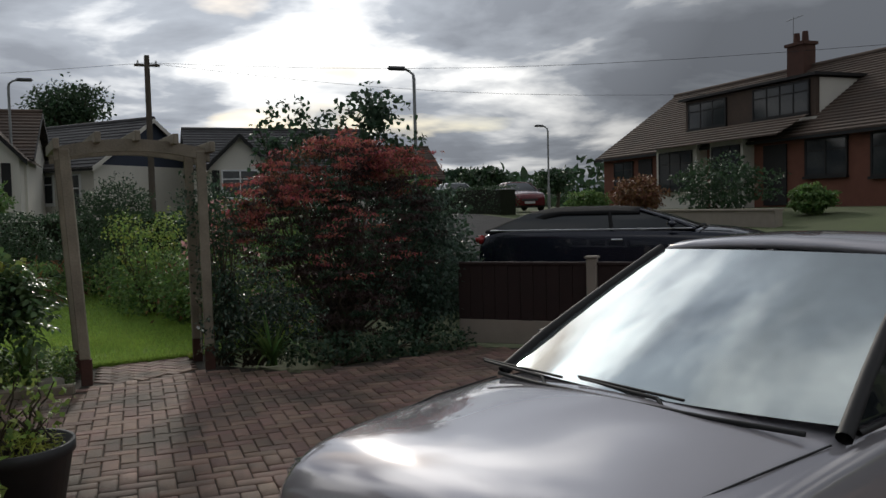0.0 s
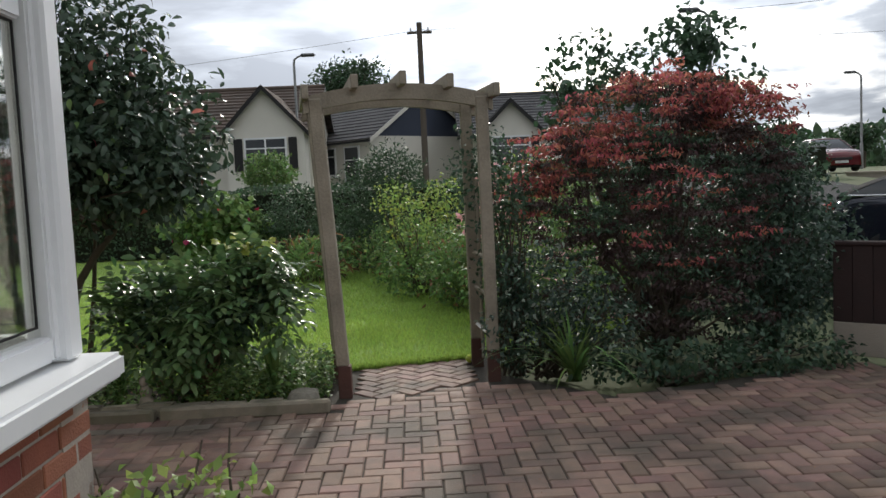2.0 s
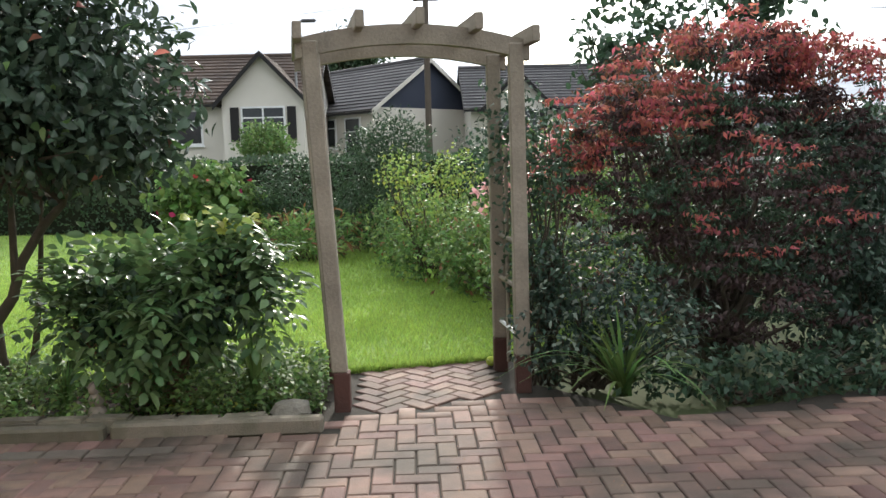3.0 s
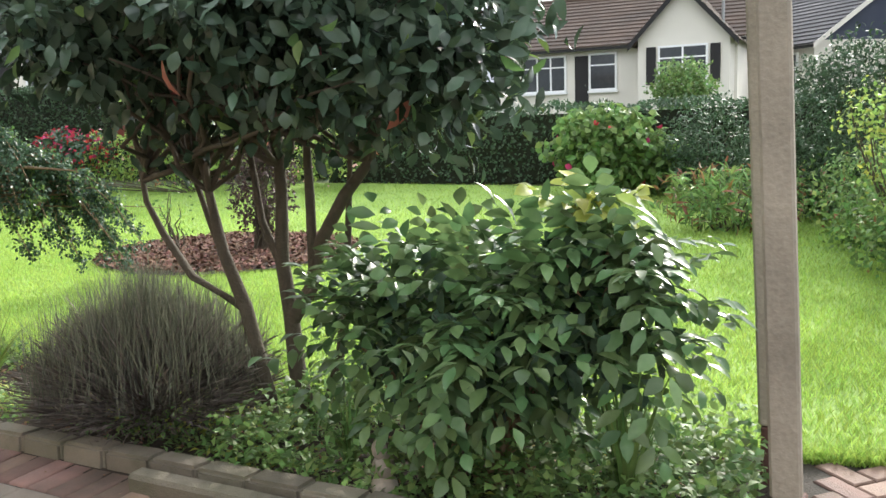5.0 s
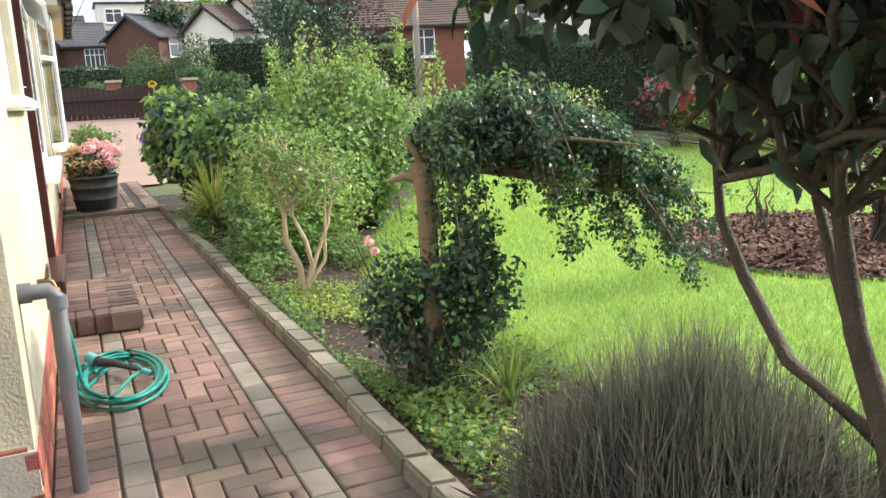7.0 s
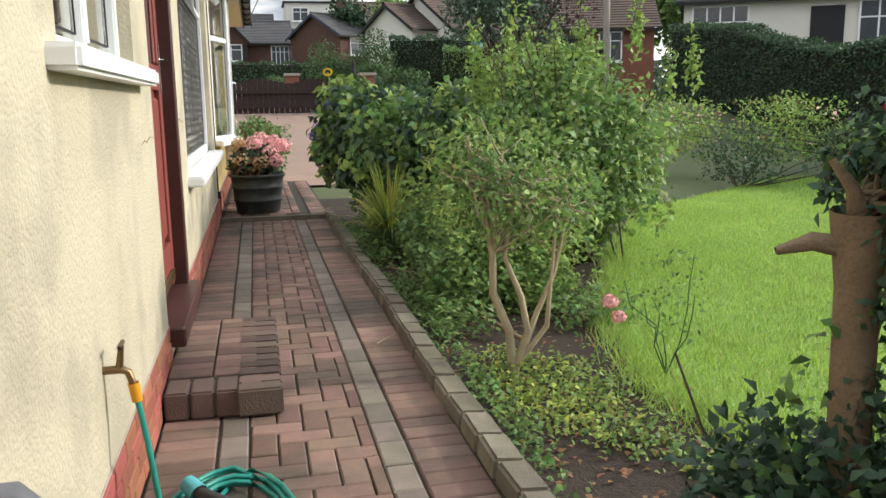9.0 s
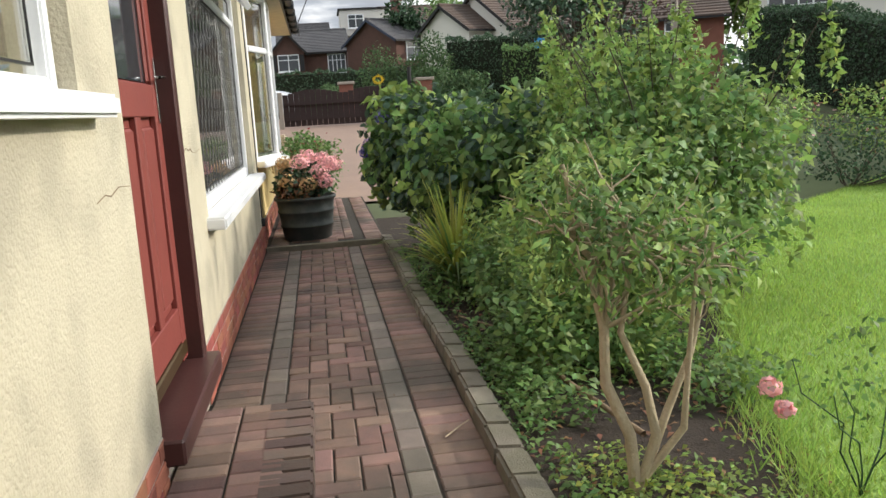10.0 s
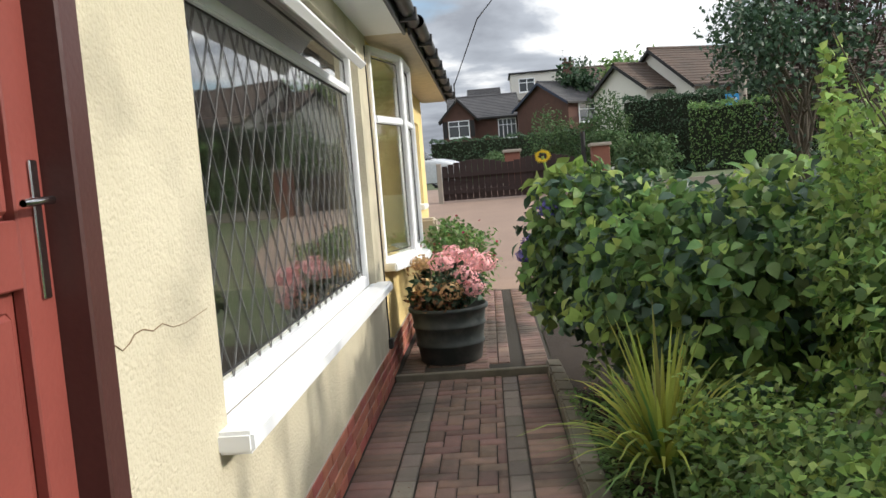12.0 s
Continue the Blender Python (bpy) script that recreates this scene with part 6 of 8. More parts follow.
def ground_cover():
    rng = np.random.default_rng(161)
    for nm, lab, x0, x1, y0, y1, n, mt, ln, h in (("ground_cover", "low mixed green ground cover in the flower bed", -6.4, -0.5, 8.0, 8.9, 7500, L_MID, 0.045, 0.12), ("variegated_cover", "yellow-green trailing cover along the bed", -7.6, -0.6, 8.0, 8.6, 3000, L_YELLOW, 0.038, 0.07), ("nettle_growth", "taller weeds and leafy growth in the bed", -12.5, -8.4, 8.1, 9.4, 8000, L_MID, 0.07, 0.42), ("tall_weeds", "light green nettles and weeds beside the sedge", -10.6, -8.3, 8.25, 9.3, 6500, L_LIGHT, 0.055, 0.72), ("bed_greenery", "dense green growth round the pale shrub", -10.5, -7.9, 8.05, 9.3, 7000, L_MID, 0.05, 0.2), ("bed_weeds", "pale chickweed spreading over the bed", -7.7, -3.6, 8.02, 8.85, 9000, L_LIGHT, 0.034, 0.06), ("arch_weeds", "leafy weeds under the mahonia beside the arch", -2.5, -0.45, 7.9, 8.8, 6500, L_MID, 0.05, 0.26), ("kerb_fringe", "low green fringe hanging over the bed kerb", -12.6, -0.6, 7.98, 8.12, 3600, L_MID, 0.04, 0.10)):
        x, y = rng.uniform(x0, x1, n), rng.uniform(y0, y1, n)
        f = np.sin(x * 3.1 + y * 2) + np.sin(y * 7 - x * 1.7) + rng.normal(size=n) * 0.5
        k = f > (-0.9 if nm in ("arch_weeds", "kerb_fringe", "bed_greenery", "tall_weeds") else 0.15)
        y = y + 0.02 * (x + 4)
        x, y = x[k], y[k]
        z = rng.uniform(0.0, h, len(x))
        w = rng.normal(size=(len(x), 3)) * np.array([1, 1, 0.5]) + np.array([0, 0, 0.2])
        ob = link_mesh(nm, leaf_mesh(nm, np.stack([x, y, z], 1), w, np.tile([0, 0, 1.0], (len(x), 1)) + rng.normal(size=(len(x), 3)) * 0.4, ln, ln * 0.6, rng), mt)
        tagged(ob, lab, "ground cover", kind="stuff")
    x, y = rng.uniform(-13, -0.5, 2600), rng.uniform(7.92, 9.0, 2600)
    ob = link_mesh("fallen_leaves", leaf_mesh("fallen_leaves", np.stack([x, y, rng.uniform(0.0, 0.015, 2600)], 1), rng.normal(size=(2600, 3)) * np.array([1, 1, 0.15]), np.tile([0, 0, 1.0], (2600, 1)), 0.04, 0.024, rng), L_DRY)
    tagged(ob, "brown fallen leaves and litter on the soil", "leaf litter", kind="stuff")
    n = 900
    x, y = rng.uniform(-12, 3, n), rng.uniform(5.2, 8, n)
    ob = link_mesh("path_litter", leaf_mesh("path_litter", np.stack([x, y, np.full(n, 0.006)], 1), rng.normal(size=(n, 3)) * np.array([1, 1, 0.1]), np.tile([0, 0, 1.0], (n, 1)), 0.014, 0.009, rng), L_DRY)
    tagged(ob, "crumbs of leaf litter on the paving", "leaf litter", kind="stuff")


ground_cover()
# loose bed edging beside the arch, and a stone
edg = thing("bed_edging", "low mossy concrete edging of the bed", "edging")
boxed("edging_stone", (-1.55, -0.42, 7.72, 7.80, -0.02, 0.075), KERB, edg, bevel=0.015)
boxed("edging_stone", (-2.7, -1.58, 7.70, 7.79, -0.02, 0.07), KERB, edg, bevel=0.015)
st_ = bmesh.new()
bmesh.ops.create_icosphere(st_, subdivisions=2, radius=0.1, matrix=Matrix.Translation((-0.62, 7.95, 0.05)) @ Matrix.Diagonal((1.2, 0.8, 0.6, 1)))
for v in st_.verts:
    v.co += Vector((rp.uniform(-.012, .012),) * 3)
tagged(part("garden_stone", st_, STONE), "rough grey stone lying in the bed by the arch", "stone")
gn = bmesh.new()
for c, r in (((-1.72, 8.02, 0.05), (0.055, 0.05, 0.06)), ((-1.72, 8.02, 0.13), (0.045, 0.04, 0.05)), ((-1.73, 8.01, 0.20), (0.03, 0.03, 0.04))):
    bmesh.ops.create_icosphere(gn, subdivisions=2, radius=1.0, matrix=Matrix.Translation(c) @ Matrix.Diagonal((*r, 1)))
tagged(part("garden_ornament", gn, CONCRETE, smooth=True), "small pale stone garden ornament in the bed", "ornament")
tw = thing("fallen_twig", "thin pale twig lying on the path", "twig")
tubes("twig", [([(-8.0, 7.62, 0.008), (-8.07, 7.68, 0.012), (-8.16, 7.75, 0.01)], [0.004, 0.003])], BARK_PALE, tw, sides=5)
dead = thing("dead_branch", "bare pale branch lying across the bed edge", "branch")
tubes("branch", [([(-9.6, 7.95, 0.12), (-9.0, 8.15, 0.16), (-8.3, 8.25, 0.1), (-7.7, 8.4, 0.05)], [0.006, 0.011, 0.014])], BARK_TAN, dead, sides=6)
rs = thing("rose_plant", "leggy rose with pink flowers at the lawn edge", "rose")
tubes("cane_growth", [(wiggle((-7.1, 8.95, 0), (-7.1 + rp.uniform(-.2, .2), 8.95 + rp.uniform(-.2, .2), rp.uniform(.4, .75)), 5, 0.05, rp), [0.004, 0.002]) for _ in range(5)], L_DARK, rs, sides=5)
foliage("leafage", [(-7.1, 8.95, 0.45, 0.24, 0.22, 0.28)], 130, 0.034, 0.02, L_MID, rs, 171, shell=0.2)
flower_head("flower", (-7.35, 8.75, 0.33), 0.04, L_PINK, rs, 172, 60, 0.03)
flower_head("flower", (-7.3, 8.78, 0.26), 0.035, L_PINK, rs, 173, 60, 0.03)

# round bed in the lawn
bed = bmesh.new()
ring = [bed.verts.new((-6.4 + 1.5 * math.cos(a) * (1 + 0.03 * math.sin(5 * a)), 12.6 + 1.38 * math.sin(a) * (1 + 0.04 * math.sin(4 * a)), 0.02 + ground_height(-6.1, 12.6))) for a in np.linspace(0, 2 * math.pi, 48, endpoint=False)]
bed.faces.new(ring)
tagged(part("round_bed", bed, SOIL), "round soil bed cut into the lawn", "flower bed", kind="structure")
rng_ = np.random.default_rng(181)
n_ = 5000
a_, r_ = rng_.uniform(0, 2 * math.pi, n_), np.sqrt(rng_.uniform(0, 1, n_))
mp_ = np.stack([-6.4 + 1.48 * r_ * np.cos(a_), 12.6 + 1.36 * r_ * np.sin(a_), 0.03 + rng_.uniform(0, 0.035, n_) + ground_height(-6.1, 12.6)], 1)
tagged(link_mesh("bark_mulch", leaf_mesh("bark_mulch", mp_, rng_.normal(size=(n_, 3)) * np.array([1, 1, 0.4]), np.tile([0, 0, 1.0], (n_, 1)) + rng_.normal(size=(n_, 3)) * 0.4, 0.075, 0.04, rng_), MULCH), "reddish-brown bark chips on the round bed", "bark mulch", kind="stuff")
shrub("round_bed_shrub", "upright dark shrub in the round mulched bed", [(-6.0, 12.7, 0.75, 0.42, 0.42, 0.6), (-5.9, 12.7, 1.3, 0.35, 0.35, 0.4)], 2600, 0.055, 0.035, L_MAROON, 182, stems=24, gaps=0.1)
shrub("bed_rose", "thin bare rose in the round bed", [(-7.0, 12.4, 0.5, 0.25, 0.25, 0.4)], 70, 0.05, 0.03, L_MID, 183, stems=7)


# right of the arch
def build_acer():
    t = thing("acer_shrub", "spreading maple, dark maroon with scarlet outer leaves", "shrub")
    blobs = [(2.1, 9.05, 1.05, 0.95, 0.75, 0.75), (2.7, 9.1, 1.3, 0.75, 0.7, 0.75), (1.55, 9.1, 1.35, 0.6, 0.6, 0.5), (2.2, 9.2, 1.85, 0.75, 0.6, 0.5), (2.3, 8.75, 0.6, 0.95, 0.55, 0.55)]
    tubes("trunk", [(wiggle((2.2 + rp.uniform(-.1, .1), 9.1 + rp.uniform(-.1, .1), -0.02), e, 7, 0.1, rp), [0.03, 0.006]) for e in random_in(blobs, 40)], BARK, t, sides=6)
    rng = np.random.default_rng(190)

    def fans(regions, n, shell):
        """Flat drooping fans of leaves, laid in tiers on the outside of the crown."""
        p, d = foliage_points(regions, n, rng, shell, gaps=0.12, floor=0.12)
        return [(q[0], q[1], q[2], rng.uniform(.10, .20), rng.uniform(.10, .18), rng.uniform(.02, .05)) for q in p]
    tops = [(1.6, 9.0, 1.72, 0.55, 0.5, 0.32), (2.3, 9.1, 2.05, 0.75, 0.5, 0.36), (2.9, 9.0, 1.95, 0.5, 0.45, 0.3), (1.15, 8.95, 1.45, 0.32, 0.3, 0.28)]
    foliage("crown", fans(blobs, 420, 0.55), 17000, 0.055, 0.021, L_MAROON, t, 191, shell=0.1, droop=0.6, floor=0.05)
    foliage("green_inner_leafage", fans(blobs, 260, 0.5), 9000, 0.05, 0.018, L_DARK, t, 192, shell=0.1, droop=0.5, floor=0.05)
    foliage("scarlet_leafage", fans(tops, 170, 0.5), 5200, 0.058, 0.024, L_RED, t, 193, shell=0.1, droop=0.5)
    foliage("russet_leafage", fans(tops, 110, 0.4), 2600, 0.05, 0.018, leafy("russet_acer_leaf", (0.24, 0.10, 0.06), (0.15, 0.085, 0.05), translucent=0.4), t, 195, shell=0.1, droop=0.5)
    foliage("scarlet_spray", fans([(2.3, 8.4, 1.05, 0.6, 0.25, 0.4), (1.9, 8.45, 1.45, 0.5, 0.25, 0.25)], 26, 0.5), 480, 0.05, 0.02, L_RED, t, 194, shell=0.1, droop=0.6)


build_acer()
shrub("evergreen_shrub", "dense dark evergreen shrub against the fence", [(3.2, 9.15, 0.85, 0.6, 0.55, 0.8), (3.45, 9.0, 0.75, 0.45, 0.45, 0.7), (2.9, 8.7, 0.45, 0.5, 0.45, 0.45), (3.1, 9.2, 1.4, 0.5, 0.45, 0.35)], 6500, 0.06, 0.034, L_BLUE, 201, stems=30, gaps=0.08)
tt = thing("young_sycamore", "slim tree with rounded leaves rising behind the maple", "tree")
tb_ = [(2.6, 10.6, 2.4, 0.45, 0.45, 0.5), (3.1, 10.6, 2.75, 0.45, 0.4, 0.45), (1.8, 10.4, 2.3, 0.35, 0.35, 0.55), (2.1, 10.6, 2.55, 0.25, 0.25, 0.45), (3.4, 10.5, 2.4, 0.35, 0.3, 0.4)]
tubes("trunk", [(wiggle((2.6 + rp.uniform(-.3, .3), 10.6, -0.02), e, 8, 0.08, rp), [0.03, 0.005]) for e in random_in(tb_, 22, 1.0)], BARK, tt, sides=6)
foliage("crown", tb_, 1700, 0.085, 0.06, L_DARK, tt, 203, shell=0.1, gaps=0.22, freq=2.6)
shrub("rose_climber", "grey-green climbing rose round the arch post", [(0.95, 8.5, 1.2, 0.22, 0.25, 0.6), (0.75, 8.75, 1.5, 0.25, 0.25, 0.5), (0.9, 8.6, 0.8, 0.3, 0.3, 0.4)], 1700, 0.05, 0.03, L_DARK, 211, base=(0.9, 8.6, 0), stems=24, gaps=0.25, shell=0.2)
shrub("silver_shrub", "silvery small-leaved shrub beside the arch", [(1.15, 8.45, 0.62, 0.42, 0.32, 0.42), (1.5, 8.35, 0.4, 0.4, 0.3, 0.35), (0.95, 8.4, 0.35, 0.3, 0.25, 0.32)], 2600, 0.055, 0.026, L_BLUE, 212, base=(1.15, 8.5, 0), stems=26, gaps=0.1, extra=((leafy("silver_leaf", (0.25, 0.30, 0.24), (0.18, 0.23, 0.18)), 700, 0.05, 0.024, "silver_leafage"),))
shrub("bed_fringe", "low leafy fringe along the edge of the drive", [(2.0, 8.1, 0.12, 0.75, 0.28, 0.18), (2.9, 8.25, 0.12, 0.6, 0.3, 0.2)], 1500, 0.06, 0.035, L_DARK, 213, stems=12)

# beyond the lawn
gz = ground_height
for nm, lab, blobs, n, ln, wd, mt, sd, ex in (
        ("yellow_green_sapling", "loose yellow-green shrub at the lawn's edge", [(0.25, 13.2, 0.95, 0.45, 0.4, 0.4), (-0.05, 13.1, 1.3, 0.3, 0.3, 0.3), (0.6, 13.3, 1.3, 0.35, 0.35, 0.3)], 1100, 0.055, 0.034, L_LIGHT, 221, ((L_YELLOW, 200, 0.055, 0.034, "yellow_leafage"),)),
        ("conifer_bush", "dense dark upright conifer beyond the lawn", [(-0.45, 16.2, 0.95, 0.85, 0.8, 1.0), (-0.2, 16.2, 1.6, 0.65, 0.6, 0.5), (-0.6, 16.0, 0.5, 0.8, 0.7, 0.55)], 9500, 0.08, 0.03, L_HEDGE, 222, ()),
        ("round_conifer", "rounded clipped conifer beyond the lawn", [(-1.95, 17.2, 0.65, 0.65, 0.6, 0.7)], 4200, 0.07, 0.03, L_HEDGE, 223, ()),
        ("red_hydrangea", "big-leaved hydrangea with dull red heads", [(-3.45, 17.4, 0.7, 0.85, 0.7, 0.65), (-2.8, 17.6, 0.5, 0.5, 0.5, 0.5)], 2600, 0.14, 0.10, L_MID, 224, ((L_CRIMSON, 26, 0.12, 0.10, "red_bloom"),)),
        ("border_perennials", "tangled perennials and pink phlox along the lawn", [(1.6, 11.6, 0.55, 0.7, 0.7, 0.5), (1.3, 12.6, 0.6, 0.7, 0.7, 0.55), (1.9, 10.5, 0.4, 0.6, 0.6, 0.4), (1.3, 10.3, 0.3, 0.4, 0.5, 0.3)], 3200, 0.08, 0.035, L_MID, 225, ((L_DRY, 500, 0.08, 0.03, "dry_growth"), (L_PINK, 160, 0.07, 0.06, "pink_bloom"))),
        ("lawn_border", "dense leafy border shrubs along the lawn", [(1.2, 10.6, 0.4, 0.6, 0.7, 0.42), (0.9, 11.9, 0.5, 0.65, 0.7, 0.5), (0.55, 13.2, 0.55, 0.7, 0.7, 0.5), (0.2, 14.6, 0.5, 0.8, 0.8, 0.55), (-0.2, 15.6, 0.5, 0.7, 0.6, 0.45), (0.9, 12.4, 0.4, 0.6, 0.6, 0.4), (1.25, 11.2, 0.4, 0.5, 0.6, 0.45), (0.6, 12.0, 0.35, 0.4, 0.5, 0.38), (0.2, 13.0, 0.35, 0.45, 0.6, 0.42), (0.0, 14.0, 0.35, 0.5, 0.6, 0.42), (2.2, 12.5, 0.8, 0.9, 1.2, 0.8), (2.0, 14.5, 1.0, 1.0, 1.2, 0.9)], 18000, 0.07, 0.036, L_MID, 235, ((L_DRY, 900, 0.07, 0.03, "dry_growth"), (L_LIGHT, 900, 0.08, 0.045, "bright_leafage"))),
        ("back_shrubs", "tall mixed shrubs closing the garden", [(3.2, 16.5, 1.2, 1.2, 1.2, 1.0), (1.6, 17.6, 1.1, 1.0, 0.9, 0.9), (3.6, 13.5, 1.2, 0.8, 1.2, 1.0), (4.0, 11.2, 1.0, 0.6, 1.0, 0.9)], 7000, 0.09, 0.05, L_DARK, 236, ()),
        ("pink_phlox", "bright pink flowering shrub near the arch", [(0.95, 11.2, 1.05, 0.28, 0.28, 0.22), (1.15, 10.9, 1.45, 0.3, 0.25, 0.25)], 240, 0.07, 0.045, L_MID, 226, ((L_PINK, 260, 0.075, 0.06, "pink_bloom"),)),
        ("bright_bush", "green rounded bush before the white bungalow", [(-4.15, 27.5, 2.0, 0.85, 0.8, 0.75)], 2300, 0.12, 0.07, L_MID, 227, ()),
        ("crimson_rhododendron", "crimson flowering shrub at the back of the lawn", [(-14.0, 17.2, 0.85, 0.7, 0.6, 0.4), (-14.7, 17.2, 1.0, 0.5, 0.5, 0.3)], 900, 0.12, 0.07, L_DARK, 228, ((L_CRIMSON, 380, 0.10, 0.08, "crimson_bloom"),)),
        ("mixed_border", "mixed green border shrubs with orange flowers", [(-11.5, 17.5, 0.9, 1.7, 0.7, 0.85), (-9.0, 17.8, 0.75, 1.4, 0.6, 0.65), (-13.4, 17.4, 0.7, 1.0, 0.6, 0.6), (-16.0, 15.8, 0.7, 1.0, 1.0, 0.6), (-17, 14, 0.7, 1.0, 1.2, 0.6)], 7500, 0.09, 0.045, L_LIGHT, 229, ((L_DRY, 300, 0.1, 0.04, "orange_bloom"), (L_PINK, 120, 0.08, 0.06, "pink_bloom"))),
        ("low_round_bushes", "low dark rounded bushes beyond the lawn", [(-14.8, 14.2, 0.5, 0.7, 0.7, 0.5), (-14.2, 15.6, 0.5, 0.6, 0.6, 0.5)], 2300, 0.06, 0.04, L_HEDGE, 230, ()),
        ("fern_clump", "orange-tinted ferny growth beside the lawn", [(-1.4, 15.0, 0.35, 0.8, 0.6, 0.4)], 900, 0.16, 0.03, L_MID, 231, ((L_DRY, 160, 0.16, 0.03, "dry_frond"),))):
    off = gz(blobs[0][0], blobs[0][1]) if blobs[0][1] < 25 else 0
    shrub(nm, lab, [(b[0], b[1], b[2] + off, *b[3:]) for b in blobs], n, ln, wd, mt, sd, base=(blobs[0][0], blobs[0][1], gz(blobs[0][0], blobs[0][1])), stems=14, gaps=0.12, extra=ex)


def hedge(name, label, p0, p1, thick, height, n, mat, seed, leaf=0.07):
    """A clipped hedge between two ground points: a box of leaves over an inner mass coloured near-black for shade."""
    t = thing(name, label, "hedge")
    rng = np.random.default_rng(seed)
    p0, p1 = np.array(p0, float), np.array(p1, float)
    d = (p1 - p0) / np.linalg.norm(p1 - p0)
    nrm = np.array([-d[1], d[0]])
    s = rng.uniform(0, 1, n)
    face = rng.choice(3, size=n, p=[0.4, 0.25, 0.35])
    off = np.where(face == 0, -thick / 2, np.where(face == 1, thick / 2, rng.uniform(-thick / 2, thick / 2, n))) + rng.normal(size=n) * 0.05
    xy = p0 + (p1 - p0) * s[:, None] + nrm * off[:, None]
    g0 = np.array([ground_height(a, b) for a, b in xy])
    top = height * (1 + 0.03 * np.sin(s * 40) + 0.02 * np.sin(s * 97))
    z = g0 + np.where(face == 2, top, rng.uniform(0, 1, n) * top) + rng.normal(size=n) * 0.035
    out = np.stack([nrm[0] * np.sign(off), nrm[1] * np.sign(off), np.where(face == 2, 1.0, 0.1)], 1)
    link_mesh("leafage", leaf_mesh("leafage", np.stack([xy[:, 0], xy[:, 1], z], 1), out + rng.normal(size=(n, 3)) * 0.8, out + rng.normal(size=(n, 3)) * 0.3, leaf, leaf * 0.6, rng), mat, t)
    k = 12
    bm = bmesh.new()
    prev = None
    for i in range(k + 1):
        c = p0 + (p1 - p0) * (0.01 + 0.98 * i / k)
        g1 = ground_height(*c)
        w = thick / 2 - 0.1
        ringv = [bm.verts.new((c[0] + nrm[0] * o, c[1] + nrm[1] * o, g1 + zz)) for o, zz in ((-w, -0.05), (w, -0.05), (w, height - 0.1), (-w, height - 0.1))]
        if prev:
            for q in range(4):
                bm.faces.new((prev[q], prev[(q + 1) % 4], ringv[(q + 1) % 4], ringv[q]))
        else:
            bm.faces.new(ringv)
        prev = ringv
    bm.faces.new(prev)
    # solid filler, its near-black colour painting the shade behind the leaves
    part("shade_core", bm, material("hedge_core", (0.02, 0.025, 0.012), rough=0.95, bump=0.6), t)
    return t


hedge("tall_hedge", "tall clipped privet hedge behind the lawn", (-27, 19.6), (-9.5, 19.7), 0.9, 2.12, 36000, L_HEDGE, 241, 0.085)
hedge("low_hedge", "low dark hedge behind the lawn", (-9.3, 19.0), (3.8, 19.4), 0.8, 1.2, 13000, L_HEDGE, 242, 0.08)
hedge("side_hedge", "clipped green hedge by the yard gate", (-33.2, 11.6), (-31.6, 18.5), 1.0, 2.3, 9000, L_HEDGE, 243, 0.09)
hedge("light_hedge", "bright clipped hedge before the taller one", (-30.2, 12.9), (-29.0, 18.0), 0.9, 1.75, 7000, L_MID, 246, 0.08)
hedge("far_front_hedge", "dark hedge before the distant brick bungalow", (-46, 4.5), (-46, 12.5), 1.0, 2.1, 5000, L_HEDGE, 247, 0.11)
hedge("road_hedge", "clipped hedge beside the road", (4.6, 11.5), (4.6, 19.0), 0.7, 0.9, 5000, L_HEDGE, 244, 0.08)
hedge("verge_hedge", "clipped hedge across the road", (14.6, 31), (14.6, 44), 0.9, 1.1, 4000, L_HEDGE, 245, 0.1)

# grass hanging over the paving at the lawn's front edge
rng_ = np.random.default_rng(501)
n_ = 2600
s_ = rng_.uniform(0, 1, n_)
gp_ = np.stack([-0.5 + 1.2 * s_, 8.935 + 0.25 * s_ + rng_.uniform(-0.035, 0.05, n_), np.full(n_, -0.012)], 1)
tagged(blades("edge_grass", gp_, rng_.uniform(0.03, 0.075, n_), 0.8, rng_.uniform(0.002, 0.004, n_), GRASS, None, rng_), "ragged grass overhanging the paving at the lawn edge", "grass", kind="stuff")

# longer grass and weeds where the lawn meets the bed
rng_ = np.random.default_rng(502)
edge_ = [q for q in LAWN if q[1] < 12.0 and q[0] < -0.4]
edge_ = sorted(edge_)
ex_ = rng_.uniform(edge_[0][0], edge_[-1][0], 9000)
ey_ = np.interp(ex_, [q[0] for q in edge_], [q[1] for q in edge_]) + rng_.normal(size=9000) * 0.07
tagged(blades("edge_tufts", np.stack([ex_, ey_, np.full(9000, -0.005)], 1), rng_.uniform(0.04, 0.12, 9000), 0.7, rng_.uniform(0.002, 0.004, 9000), GRASS, None, rng_), "ragged long grass where the lawn meets the flower bed", "grass", kind="stuff")

